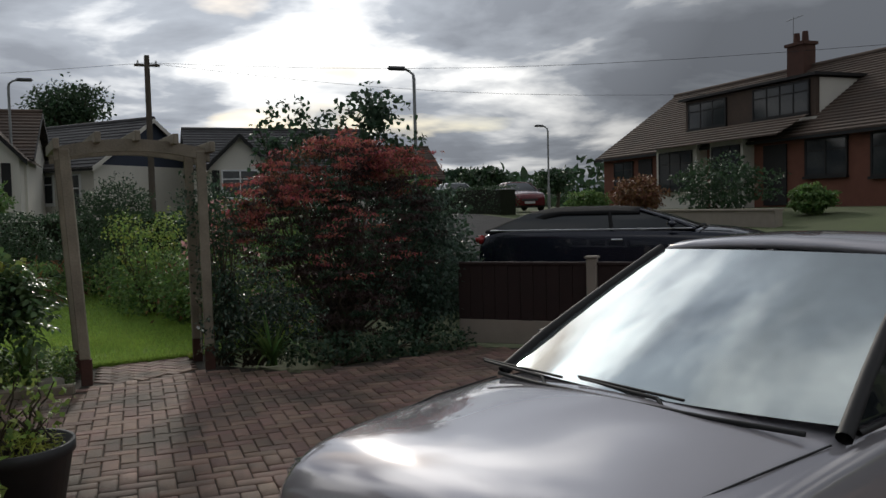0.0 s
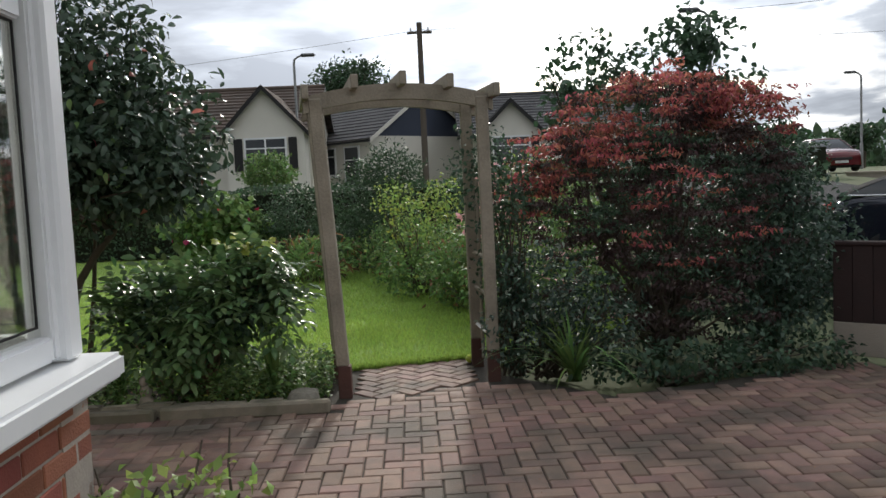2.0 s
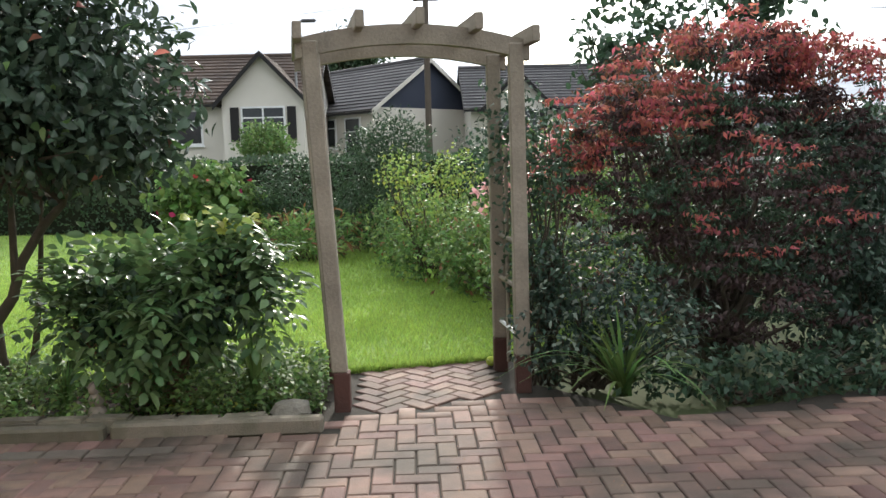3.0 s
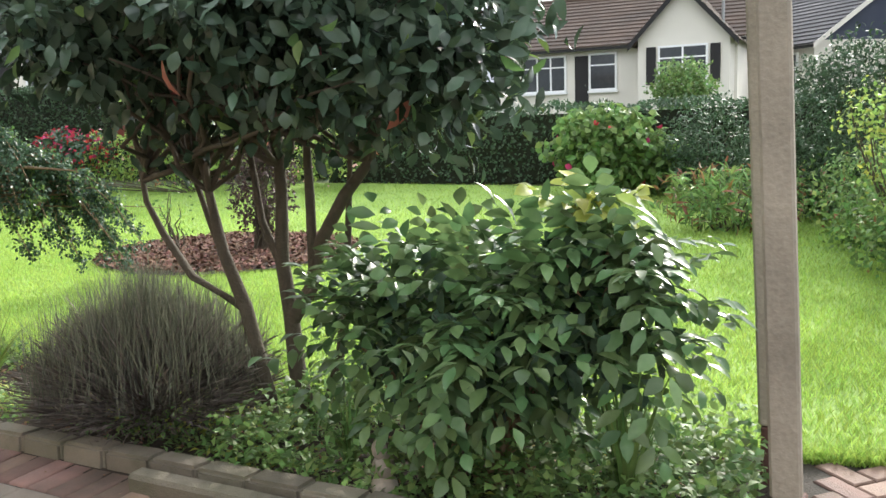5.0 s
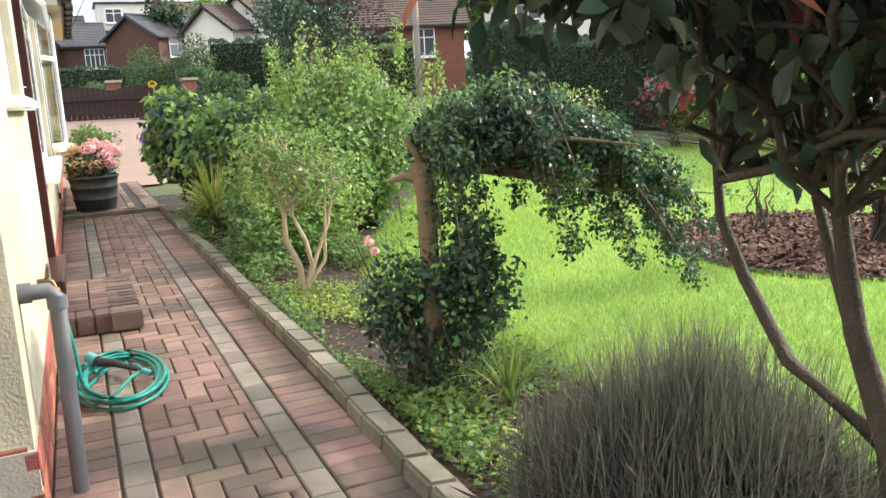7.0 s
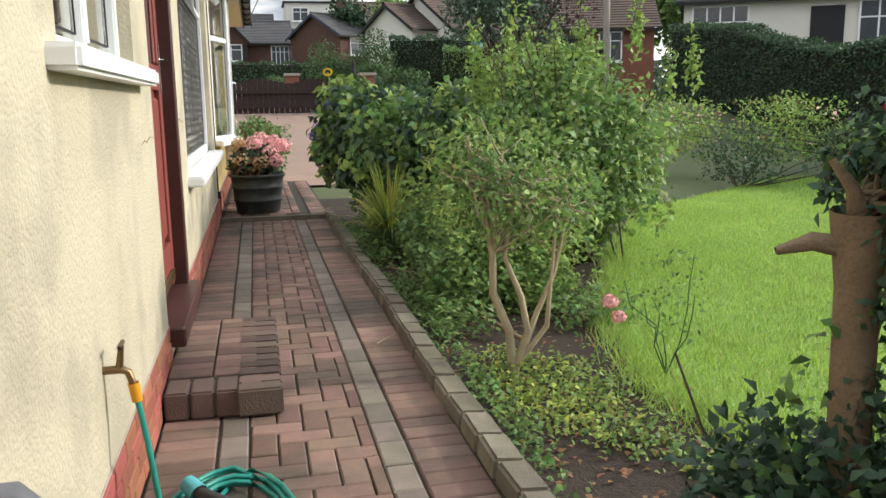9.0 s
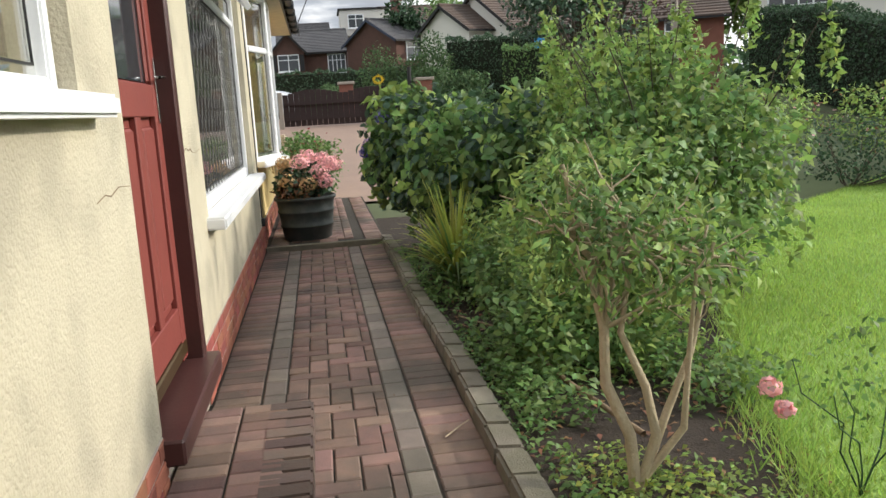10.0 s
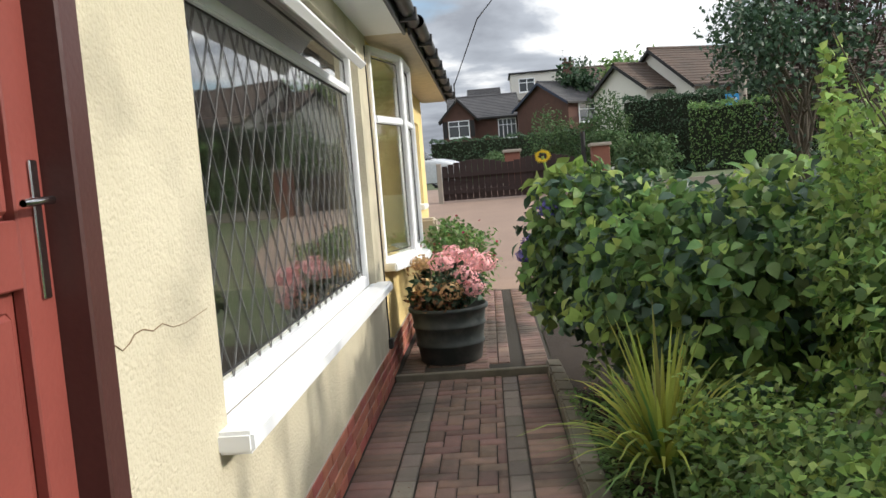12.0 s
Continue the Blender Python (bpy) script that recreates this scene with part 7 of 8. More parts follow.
# ---- fence, cars and street ----
fence = thing("side_fence", "dark brown panel fence on concrete gravel boards", "fence")
f0, fd = Vector((3.42, 8.66, 0)), Vector((0.745, -0.667, 0))
ang_f = math.degrees(math.atan2(fd.y, fd.x))
for k in range(4):
    mF = pose(f0.x + fd.x * 1.55 * k, f0.y + fd.y * 1.55 * k, 0, 0, 0, ang_f)
    boxed("gravel_board", (0.06, 1.49, -0.025, 0.025, 0.0, 0.26), CONCRETE, fence, "pale concrete gravel board", bevel=0.006, m=mF)
    for j in range(10):
        boxed("fence_board", (0.06 + j * 0.143, 0.06 + j * 0.143 + 0.14, -0.02 - 0.006 * (j % 2), 0.012, 0.262, 0.86), FENCE_BROWN, fence, bevel=0.004, m=mF)
    boxed("cap_rail", (0.05, 1.5, -0.04, 0.035, 0.86, 0.895), FENCE_BROWN, fence, bevel=0.008, m=mF)
    if k:
        boxed("concrete_post", (-0.055, 0.055, -0.055, 0.055, 0.0, 0.93), CONCRETE, fence, "square concrete post", bevel=0.012, m=mF)
        boxed("post_cap", (-0.07, 0.07, -0.07, 0.07, 0.93, 0.96), CONCRETE, fence, bevel=0.01, m=mF)


def loft(bm, sections, close=True):
    """Joins rows of points of one length into a skin."""
    rows = [[bm.verts.new(p) for p in s] for s in sections]
    for a, b in zip(rows, rows[1:]):
        for k in range(len(a) - 1):
            bm.faces.new((a[k], a[k + 1], b[k + 1], b[k]))
    if close:
        bm.faces.new(rows[0][::-1])
        bm.faces.new(rows[-1])
    return rows


def wheel(parent, x, y, r=0.31, w=0.2):
    t = lathe("tyre", [(r - 0.09, -w / 2), (r - 0.03, -w / 2), (r, -w / 2 + 0.03), (r, w / 2 - 0.03), (r - 0.03, w / 2), (r - 0.09, w / 2)], TYRE, parent, m=pose(x, y, r, 90, 0, 0), seg=28)
    lathe("rim", [(0.0, -0.05), (0.06, -0.06), (r - 0.11, -0.05), (r - 0.085, -w / 2 + 0.01), (r - 0.085, w / 2 - 0.01), (r - 0.11, 0.05), (0, 0.06)], CHROME, t, m=pose(x, y, r, 90, 0, 0), seg=20)
    return t


def car(name, label, m, paint, length=4.3, width=1.74, roof_z=1.36, bonnet_z=0.80, nose_z=0.62, soft=False, front=1.25, screen=0.78, roof_w=0.68, screen_mat=None, wheel_r=0.31, folded=False):
    """A car whose x axis points to its nose; x = 0 at the foot of the windscreen."""
    c = thing(name, label, "car", m=m)
    W = width / 2
    back = length - front
    cabin_back = back - 0.25
    # lower body: sections along x, each from one sill over the shoulder to the other
    xs = [(-back, 0.30, 0.62), (-back + 0.05, 0.24, bonnet_z), (-back + 0.5, 0.2, bonnet_z + 0.05), (-1.2, 0.18, bonnet_z + 0.04), (-0.3, 0.18, bonnet_z + 0.02), (0.05, 0.18, bonnet_z), (0.35, 0.18, bonnet_z - 0.012), (0.7, 0.18, bonnet_z - 0.05), (front - 0.22, 0.2, nose_z + 0.05), (front - 0.06, 0.22, nose_z - 0.05), (front, 0.27, nose_z - 0.16)]
    bm = bmesh.new()
    secs = []
    for x, z0, zs in xs:
        taper = 1.0 - 0.03 * max(0, (x - 0.2) / (front - 0.2)) ** 2 - 0.16 * max(0, (x - front + 0.42) / 0.42) ** 2 - 0.14 * max(0, (-x - back + 0.3) / 0.3) ** 2
        w = W * taper
        crown = 0.075 if x > -0.1 else 0.02
        sec = []
        for u in (-1.0, -1.0, -0.995, -0.975, -0.90, -0.78, -0.62, -0.42, -0.2, 0, 0.2, 0.42, 0.62, 0.78, 0.90, 0.975, 0.995, 1.0, 1.0):
            sec.append([x, u * w, zs + crown * (1 - u * u)])
        n = len(sec)
        for i, z in ((0, z0), (1, z0 + 0.18), (2, zs - 0.17), (3, zs - 0.05)):
            sec[i][2] = sec[n - 1 - i][2] = z if i != 3 else zs - 0.035
        secs.append(sec)
    loft(bm, secs)
    bmesh.ops.recalc_face_normals(bm, faces=bm.faces[:])
    body = part("body", bm, paint, c, smooth=True)
    sub = body.modifiers.new("smooth", 'SUBSURF')
    sub.levels = sub.render_levels = 2
    # cabin: roof shell on pillars with glass between
    wb, wr = W * 0.92, W * roof_w
    zb, zr = bonnet_z + 0.055, roof_z
    rx0, rx1 = -screen, -cabin_back + 0.55
    roof_m = SOFT_TOP if soft else paint
    bm = bmesh.new()
    secs = []
    for x, dz in ((rx0, -0.035), (rx0 - 0.15, -0.008), (rx0 - 0.5, 0.0), ((rx0 + rx1) / 2, 0.004), (rx1 + 0.3, -0.02), (rx1, -0.07)):
        secs.append([(x, u * wr, zr + dz + 0.035 * (1 - u * u) - (0.05 if abs(u) == 1 else 0)) for u in (-1, -0.93, -0.75, -0.4, 0, 0.4, 0.75, 0.93, 1)])
    if soft:
        # fabric hood: full over the doors, then falling in one curve to the rear deck and wrapping the rear quarters
        secs = []
        end = -cabin_back - 0.1
        for i in range(13):
            k = i / 12
            x = rx0 + (end - rx0) * k
            q = max(0.0, (k - 0.45) / 0.55)
            top = zr - 0.03 * (1 - min(1, k * 6)) - (zr - zb - 0.02) * (1 - math.cos(q * math.pi / 2)) ** 1.15
            low = (zr - 0.09) - (zr - 0.09 - zb + 0.03) * min(1.0, max(0.0, (k - 0.5) / 0.28)) ** 1.3
            low = min(low, top - 0.02)
            half = wr + (wb * 0.97 - wr) * (zr - low) / (zr - zb + 0.03)
            secs.append([(x, -half, low), (x, -wr - (half - wr) * 0.5, (low + top) / 2), (x, -wr * 0.93, top - 0.035), (x, -wr * 0.7, top - 0.005), (x, 0, top + 0.03), (x, wr * 0.7, top - 0.005), (x, wr * 0.93, top - 0.035), (x, wr + (half - wr) * 0.5, (low + top) / 2), (x, half, low)])
    loft(bm, secs, close=False)
    roof = part("roof", bm, roof_m, c, smooth=True)
    so = roof.modifiers.new("thick", 'SOLIDIFY')
    so.thickness = 0.03
    # windscreen and rear screen, curved
    for nm, xa, za, xb, zb2, wa, w2 in (("windscreen", 0.0, zb, rx0 + 0.01, zr - 0.045, wb, wr), ("rear_screen", -cabin_back, zb, rx1 - 0.01, zr - 0.085, wb, wr)):
        sgn = 1 if nm == "windscreen" else -1
        bm = bmesh.new()
        rows = []
        for i in range(7):
            t = i / 6
            row = []
            for j in range(11):
                u = -1 + 2 * j / 10
                w = wa + (w2 - wa) * t
                x = xa + (xb - xa) * t + sgn * (0.16 * (1 - u * u) * (1 - 0.55 * t)) + sgn * 0.03 * math.sin(math.pi * t)
                row.append((x, u * w * 0.985, za + (zb2 - za) * t + 0.012 * (1 - u * u)))
            rows.append(row)
        loft(bm, rows, close=False)
        part(nm, bm, SOFT_TOP if (soft and nm == "rear_screen") else (screen_mat or CAR_GLASS), c, smooth=True)
    for s in (-1, 1):
        bm = bmesh.new()
        rows = []
        for i in range(4):
            t = i / 3
            xa, xb = 0.0 + (rx0 - 0.0) * t, -cabin_back + (rx1 + cabin_back) * t
            rows.append([(xa + (xb - xa) * k / 8, s * (wb + (wr - wb) * t + 0.012 * math.sin(math.pi * t)), zb - 0.01 + (zr - 0.06 - zb) * t) for k in range(9)])
        loft(bm, rows, close=False)
        part("side_window", bm, CAR_GLASS, c, smooth=True)
        tubes("windscreen_pillar", [([(0.04, s * wb, zb - 0.03), (rx0 * 0.25 + 0.03, s * (wb * 0.75 + wr * 0.25), zb + (zr - 0.045 - zb) * 0.25), (rx0 * 0.5 + 0.035, s * (wb * 0.5 + wr * 0.5), zb + (zr - 0.045 - zb) * 0.5), (rx0 * 0.75 + 0.025, s * (wb * 0.25 + wr * 0.75), zb + (zr - 0.045 - zb) * 0.75), (rx0, s * wr * 0.99, zr - 0.04)], [0.03, 0.027, 0.025])], BLACK_TRIM if folded else paint, c, sides=8)
        if not folded:
            tubes("window_gasket", [([(0.09, s * (wb - 0.055), zb - 0.0), (-0.35, s * (wb * 0.55 + wr * 0.45 - 0.05), zb + (zr - zb) * 0.52), (rx0 + 0.01, s * (wr * 0.97 - 0.035), zr - 0.03)], [0.008, 0.008, 0.007])], RUBBER, c, sides=6)
        tubes("door_pillar", [([(-1.15, s * (wb + 0.004), zb - 0.02), (-1.2, s * (wr + 0.004), zr - 0.06)], [0.035, 0.03])], BLACK_TRIM if not soft else SOFT_TOP, c, sides=6)
        if not soft:
            tubes("rear_pillar", [([(-cabin_back - 0.02, s * wb, zb - 0.02), (rx1, s * wr, zr - 0.09)], [0.07, 0.05])], roof_m, c, sides=8)
        tubes("waist_trim", [([(0.0, s * (wb + 0.03), zb - 0.015), (-cabin_back, s * (wb + 0.03), zb - 0.015)], [0.012, 0.012])], CHROME if soft else RUBBER, c, sides=6)
        boxed("door_handle", (-1.15, -0.98, s * W - 0.02, s * W + 0.02, bonnet_z - 0.13, bonnet_z - 0.10), CHROME if soft else paint, c, bevel=0.01)
        bm = bmesh.new()
        fm = Matrix.Translation((-0.27, s * (W + 0.0), 0)) @ (Matrix.Rotation(radians(s * 75), 4, 'Z') if folded else Matrix.Identity(4))
        box(bm, -0.065, 0.065, s * 0.02, s * 0.20, zb + 0.0, zb + 0.12, bevel=0.04, seg=3)
        bmesh.ops.transform(bm, matrix=fm, verts=bm.verts[:])
        mir = part("wing_mirror", bm, BLACK_PLASTIC if not soft else paint, c, smooth=True)
        boxed("mirror_glass", (-0.07, -0.064, s * 0.04, s * 0.18, zb + 0.02, zb + 0.10), CHROME, mir, m=fm)
        wheel(c, front - 0.75, s * (W - 0.12), wheel_r)
        wheel(c, -back + 0.75, s * (W - 0.12), wheel_r)
        bm = bmesh.new()
        box(bm, front - 0.30, front - 0.10, s * (W * 0.52), s * (W * 0.86), nose_z - 0.10, nose_z + 0.005, bevel=0.03, seg=3)
        part("headlamp", bm, LAMP_CLEAR, c, smooth=True)
        bm = bmesh.new()
        box(bm, -back - 0.01, -back + 0.12, s * (W * 0.55), s * (W * 0.93), bonnet_z - 0.16, bonnet_z - 0.03, bevel=0.03, seg=3)
        part("tail_lamp", bm, LAMP_RED, c, smooth=True)
        # wiper and the bonnet's shut line
        yy = 0.30 * s - 0.18
        tubes("wiper", [([(0.20, yy + 0.1, zb - 0.005), (0.17, yy + 0.05, zb + 0.02), (0.11, yy - 0.38, zb + 0.025)], [0.008, 0.009, 0.007]), ([(0.16, yy + 0.16, zb + 0.03), (0.10, yy - 0.40, zb + 0.03)], [0.006, 0.006])], RUBBER, c, sides=6)
        tubes("bonnet_gap", [([(0.10, s * wb * 0.98, bonnet_z + 0.012), (0.5, s * W * 0.86, bonnet_z - 0.005 + 0.0), (front - 0.3, s * W * 0.74, nose_z + 0.062)], [0.004, 0.004])], RUBBER, c, sides=5)
    tubes("scuttle", [([(0.14, -wb * 0.9, zb - 0.012), (0.215, -wb * 0.5, zb - 0.002), (0.235, 0, zb + 0.002), (0.215, wb * 0.5, zb - 0.002), (0.14, wb * 0.9, zb - 0.012)], [0.010, 0.010])], RUBBER, c, sides=6)
    boxed("front_grille", (front - 0.03, front + 0.004, -W * 0.45, W * 0.45, nose_z - 0.28, nose_z - 0.18), BLACK_PLASTIC, c, bevel=0.01)
    boxed("number_plate", (front, front + 0.012, -0.25, 0.25, nose_z - 0.40, nose_z - 0.30), WHITE_PAINT, c, bevel=0.003)
    boxed("under_tray", (-back + 0.2, front - 0.2, -W + 0.12, W - 0.12, 0.16, 0.24), BLACK_PLASTIC, c)
    return c


CAR_TURN = math.degrees(math.atan2(-0.33, -0.944))
car("silver_car", "silver-grey car parked on the drive, windscreen pale with reflected sky", pose(2.06, 2.98, 0, 0, 0, CAR_TURN), CAR_GREY, roof_z=1.29, bonnet_z=0.68, nose_z=0.55, screen=1.02, front=1.36, length=4.3, width=1.76, roof_w=0.74, screen_mat=SCREEN_GLASS, folded=True)
CONV_TURN = math.degrees(math.atan2(-0.63, 0.78))
car("navy_convertible", "navy convertible with a black fabric roof, parked on the road", pose(8.12, 10.57, 0.06, 0, 0, CONV_TURN), CAR_NAVY, roof_z=1.38, bonnet_z=1.02, nose_z=0.82, soft=True, length=4.6, front=1.35, screen=0.75, wheel_r=0.34)
car("red_car", "dark red car parked far along the road", pose(17.4, 35.5, ground_height(17.4, 35.5), 0, 0, -100), CAR_RED, roof_z=1.4, bonnet_z=0.9, nose_z=0.75)
car("white_car", "pale car parked far along the road", pose(15.6, 39.0, ground_height(15.6, 39), 0, 0, -95), CAR_WHITE, roof_z=1.5, bonnet_z=0.9, nose_z=0.75)
car("van_by_gate", "pale car parked beyond the yard gate", pose(-37.0, 5.1, ground_height(-37, 5) + 0.02, 0, 0, 80), CAR_WHITE, roof_z=1.7, bonnet_z=1.0, nose_z=0.8)


def street_lamp(x, y, h, turn, label):
    t = thing("street_lamp", label, "street lamp", "street lamps", m=pose(x, y, ground_height(x, y), 0, 0, turn))
    tubes("column", [([(0, 0, 0), (0, 0, 1.2), (0, 0, 1.25), (0, 0, h - 0.25), (0.03, 0, h - 0.1), (0.15, 0, h), (0.3, 0, h + 0.04)], [0.085, 0.08, 0.055, 0.05, 0.045, 0.04, 0.035])], STEEL, t, sides=10)
    bm = bmesh.new()
    box(bm, 0.25, 0.85, -0.11, 0.11, h - 0.0, h + 0.12, bevel=0.05, seg=3)
    part("lantern", bm, GREY_PLASTIC, t, "grey lantern head", smooth=True)
    return t


street_lamp(8.3, 24.3, 5.0, 180, "tall grey street lamp with a curved neck")
street_lamp(22.0, 41.5, 4.6, 180, "grey street lamp beside the far road")
street_lamp(-4.2, 34.8, 5.4, 0, "grey street lamp before the bungalows")
pole_t = thing("telegraph_pole", "wooden telegraph pole with overhead wires", "telegraph pole")
px, py = 0.75, 35.9
tubes("pole", [([(px, py, ground_height(px, py) - 0.1), (px, py, 8.0)], [0.14, 0.11])], POLE_WOOD, pole_t, sides=10)
boxed("cross_arm", (px - 0.5, px + 0.5, py - 0.05, py + 0.05, 7.55, 7.65), POLE_WOOD, pole_t, bevel=0.01)
for dx in (-0.35, 0.0, 0.35):
    tubes("insulator", [([(px + dx, py, 7.64), (px + dx, py, 7.8)], [0.04, 0.03])], WHITE_PAINT, pole_t, sides=8)
for q in ((24, 30, 6.2), (24, 20, 6.5), (-30, 40, 6.4)):
    tubes("wire", [([(px + (q[0] - px) * k / 8, py + (q[1] - py) * k / 8, 7.7 + (q[2] - 7.7) * k / 8 - 0.5 * math.sin(math.pi * k / 8)) for k in range(9)], [0.007, 0.007])], RUBBER, pole_t, sides=4)
pole2 = thing("lamp_column", "pale grey lamp column behind the hedge", "lamp column")
tubes("column", [([(-33.0, 19.8, 1.0), (-33.0, 19.8, 8.4)], [0.14, 0.11])], CONCRETE, pole2, sides=10)
pole3 = thing("street_pole", "grey pole behind the far hedge", "pole")
tubes("column", [([(-31.7, 14.85, 1.0), (-31.7, 14.85, 7.6)], [0.13, 0.11])], CONCRETE, pole3, sides=10)

# the yard gate
yg = thing("yard_gate", "brown boarded gate between brick piers", "gate")
gz0 = ground_height(-24, 7.5)
for k in range(22):
    y_ = 6.35 + k * 0.125
    boxed("gate_board", (-24.03, -24.0, y_, y_ + 0.12, gz0 + 0.02, gz0 + 0.74 + 0.10 * math.sin(math.pi * (k % 11) / 10)), FENCE_BROWN, yg, bevel=0.004)
for z in (0.15, 0.5):
    boxed("gate_rail", (-24.0, -23.96, 6.35, 9.1, gz0 + z, gz0 + z + 0.08), FENCE_BROWN, yg)
boxed("gate_post", (-24.06, -23.96, 6.24, 6.34, gz0 - 0.1, gz0 + 0.8), CONCRETE, yg, bevel=0.01)
pier = thing("brick_pier", "square red brick gate pier with a flat cap", "gate pier")
boxed("pier_shaft", (-24.2, -23.85, 9.45, 9.8, gz0 - 0.1, gz0 + 0.9), BRICK_FAR, pier, bevel=0.008)
boxed("pier_cap", (-24.24, -23.81, 9.41, 9.84, gz0 + 0.9, gz0 + 0.97), CONCRETE, pier, bevel=0.01)
boxed("yard_wall", (-24.15, -23.95, 9.85, 12.5, gz0 - 0.1, gz0 + 0.12), CONCRETE, pier)
gp_post = thing("gate_stanchion", "tall dark metal stanchion beside the brick pier", "post")
tubes("shaft", [([(-23.9, 9.28, gz0 - 0.05), (-23.9, 9.28, gz0 + 1.22)], [0.05, 0.045])], BLACK_TRIM, gp_post, sides=8)
boxed("foot_plate", (-24.0, -23.8, 9.18, 9.38, gz0 - 0.08, gz0 - 0.04), BLACK_TRIM, gp_post)
pier_b = thing("low_brick_pier", "low brick pier behind the boarded gate", "gate pier")
boxed("pier_shaft", (-26.3, -25.95, 7.7, 8.05, ground_height(-26, 8) - 0.1, ground_height(-26, 8) + 0.78), BRICK_FAR, pier_b, bevel=0.008)
boxed("pier_cap", (-26.34, -25.91, 7.66, 8.09, ground_height(-26, 8) + 0.78, ground_height(-26, 8) + 0.85), CONCRETE, pier_b, bevel=0.01)
sign = thing("blue_sign", "blue estate sign board above the hedge", "sign")
boxed("sign_board", (-31.0, -30.96, 14.15, 14.52, 3.1, 3.42), SIGN_BLUE, sign, bevel=0.005)
boxed("sign_post", (-31.05, -31.0, 14.3, 14.36, 1.2, 3.42), TIMBER, sign)
boxed("lettering_bar", (-30.96, -30.95, 14.2, 14.46, 3.24, 3.3), WHITE_PAINT, sign)
fl = thing("lantern_post", "small white garden lantern on a post", "lantern")
tubes("post", [([(-17.5, 12.6, 0.2), (-17.5, 12.6, 1.55)], [0.03, 0.03])], BLACK_TRIM, fl, sides=6)
boxed("lantern_box", (-17.6, -17.4, 12.5, 12.7, 1.55, 1.85), WHITE_WALL, fl, bevel=0.03)

# ---- houses ----


def house_window(parent, x0, x1, z0, z1, y, bars=1, frame=None, top=True):
    w = boxed("window", (x0, x1, y - 0.05, y - 0.012, z0, z1), FAR_PANE, parent)
    fr = frame or UPVC
    bm = bmesh.new()
    t = 0.07
    for q in ((x0 - t, x1 + t, z0 - t, z0), (x0 - t, x1 + t, z1, z1 + t), (x0 - t, x0, z0, z1), (x1, x1 + t, z0, z1)):
        box(bm, q[0], q[1], y - 0.07, y + 0.0, q[2], q[3])
    for k in range(1, bars + 1):
        x = x0 + (x1 - x0) * k / (bars + 1)
        box(bm, x - 0.03, x + 0.03, y - 0.065, y + 0.0, z0, z1)
    if top:
        box(bm, x0, x1, y - 0.063, y + 0.0, z1 - (z1 - z0) * 0.3 - 0.025, z1 - (z1 - z0) * 0.3 + 0.025)
    part("window_frame", bm, fr, w)
    boxed("sill", (x0 - 0.1, x1 + 0.1, y - 0.14, y + 0.0, z0 - 0.15, z0 - 0.072), fr, w)


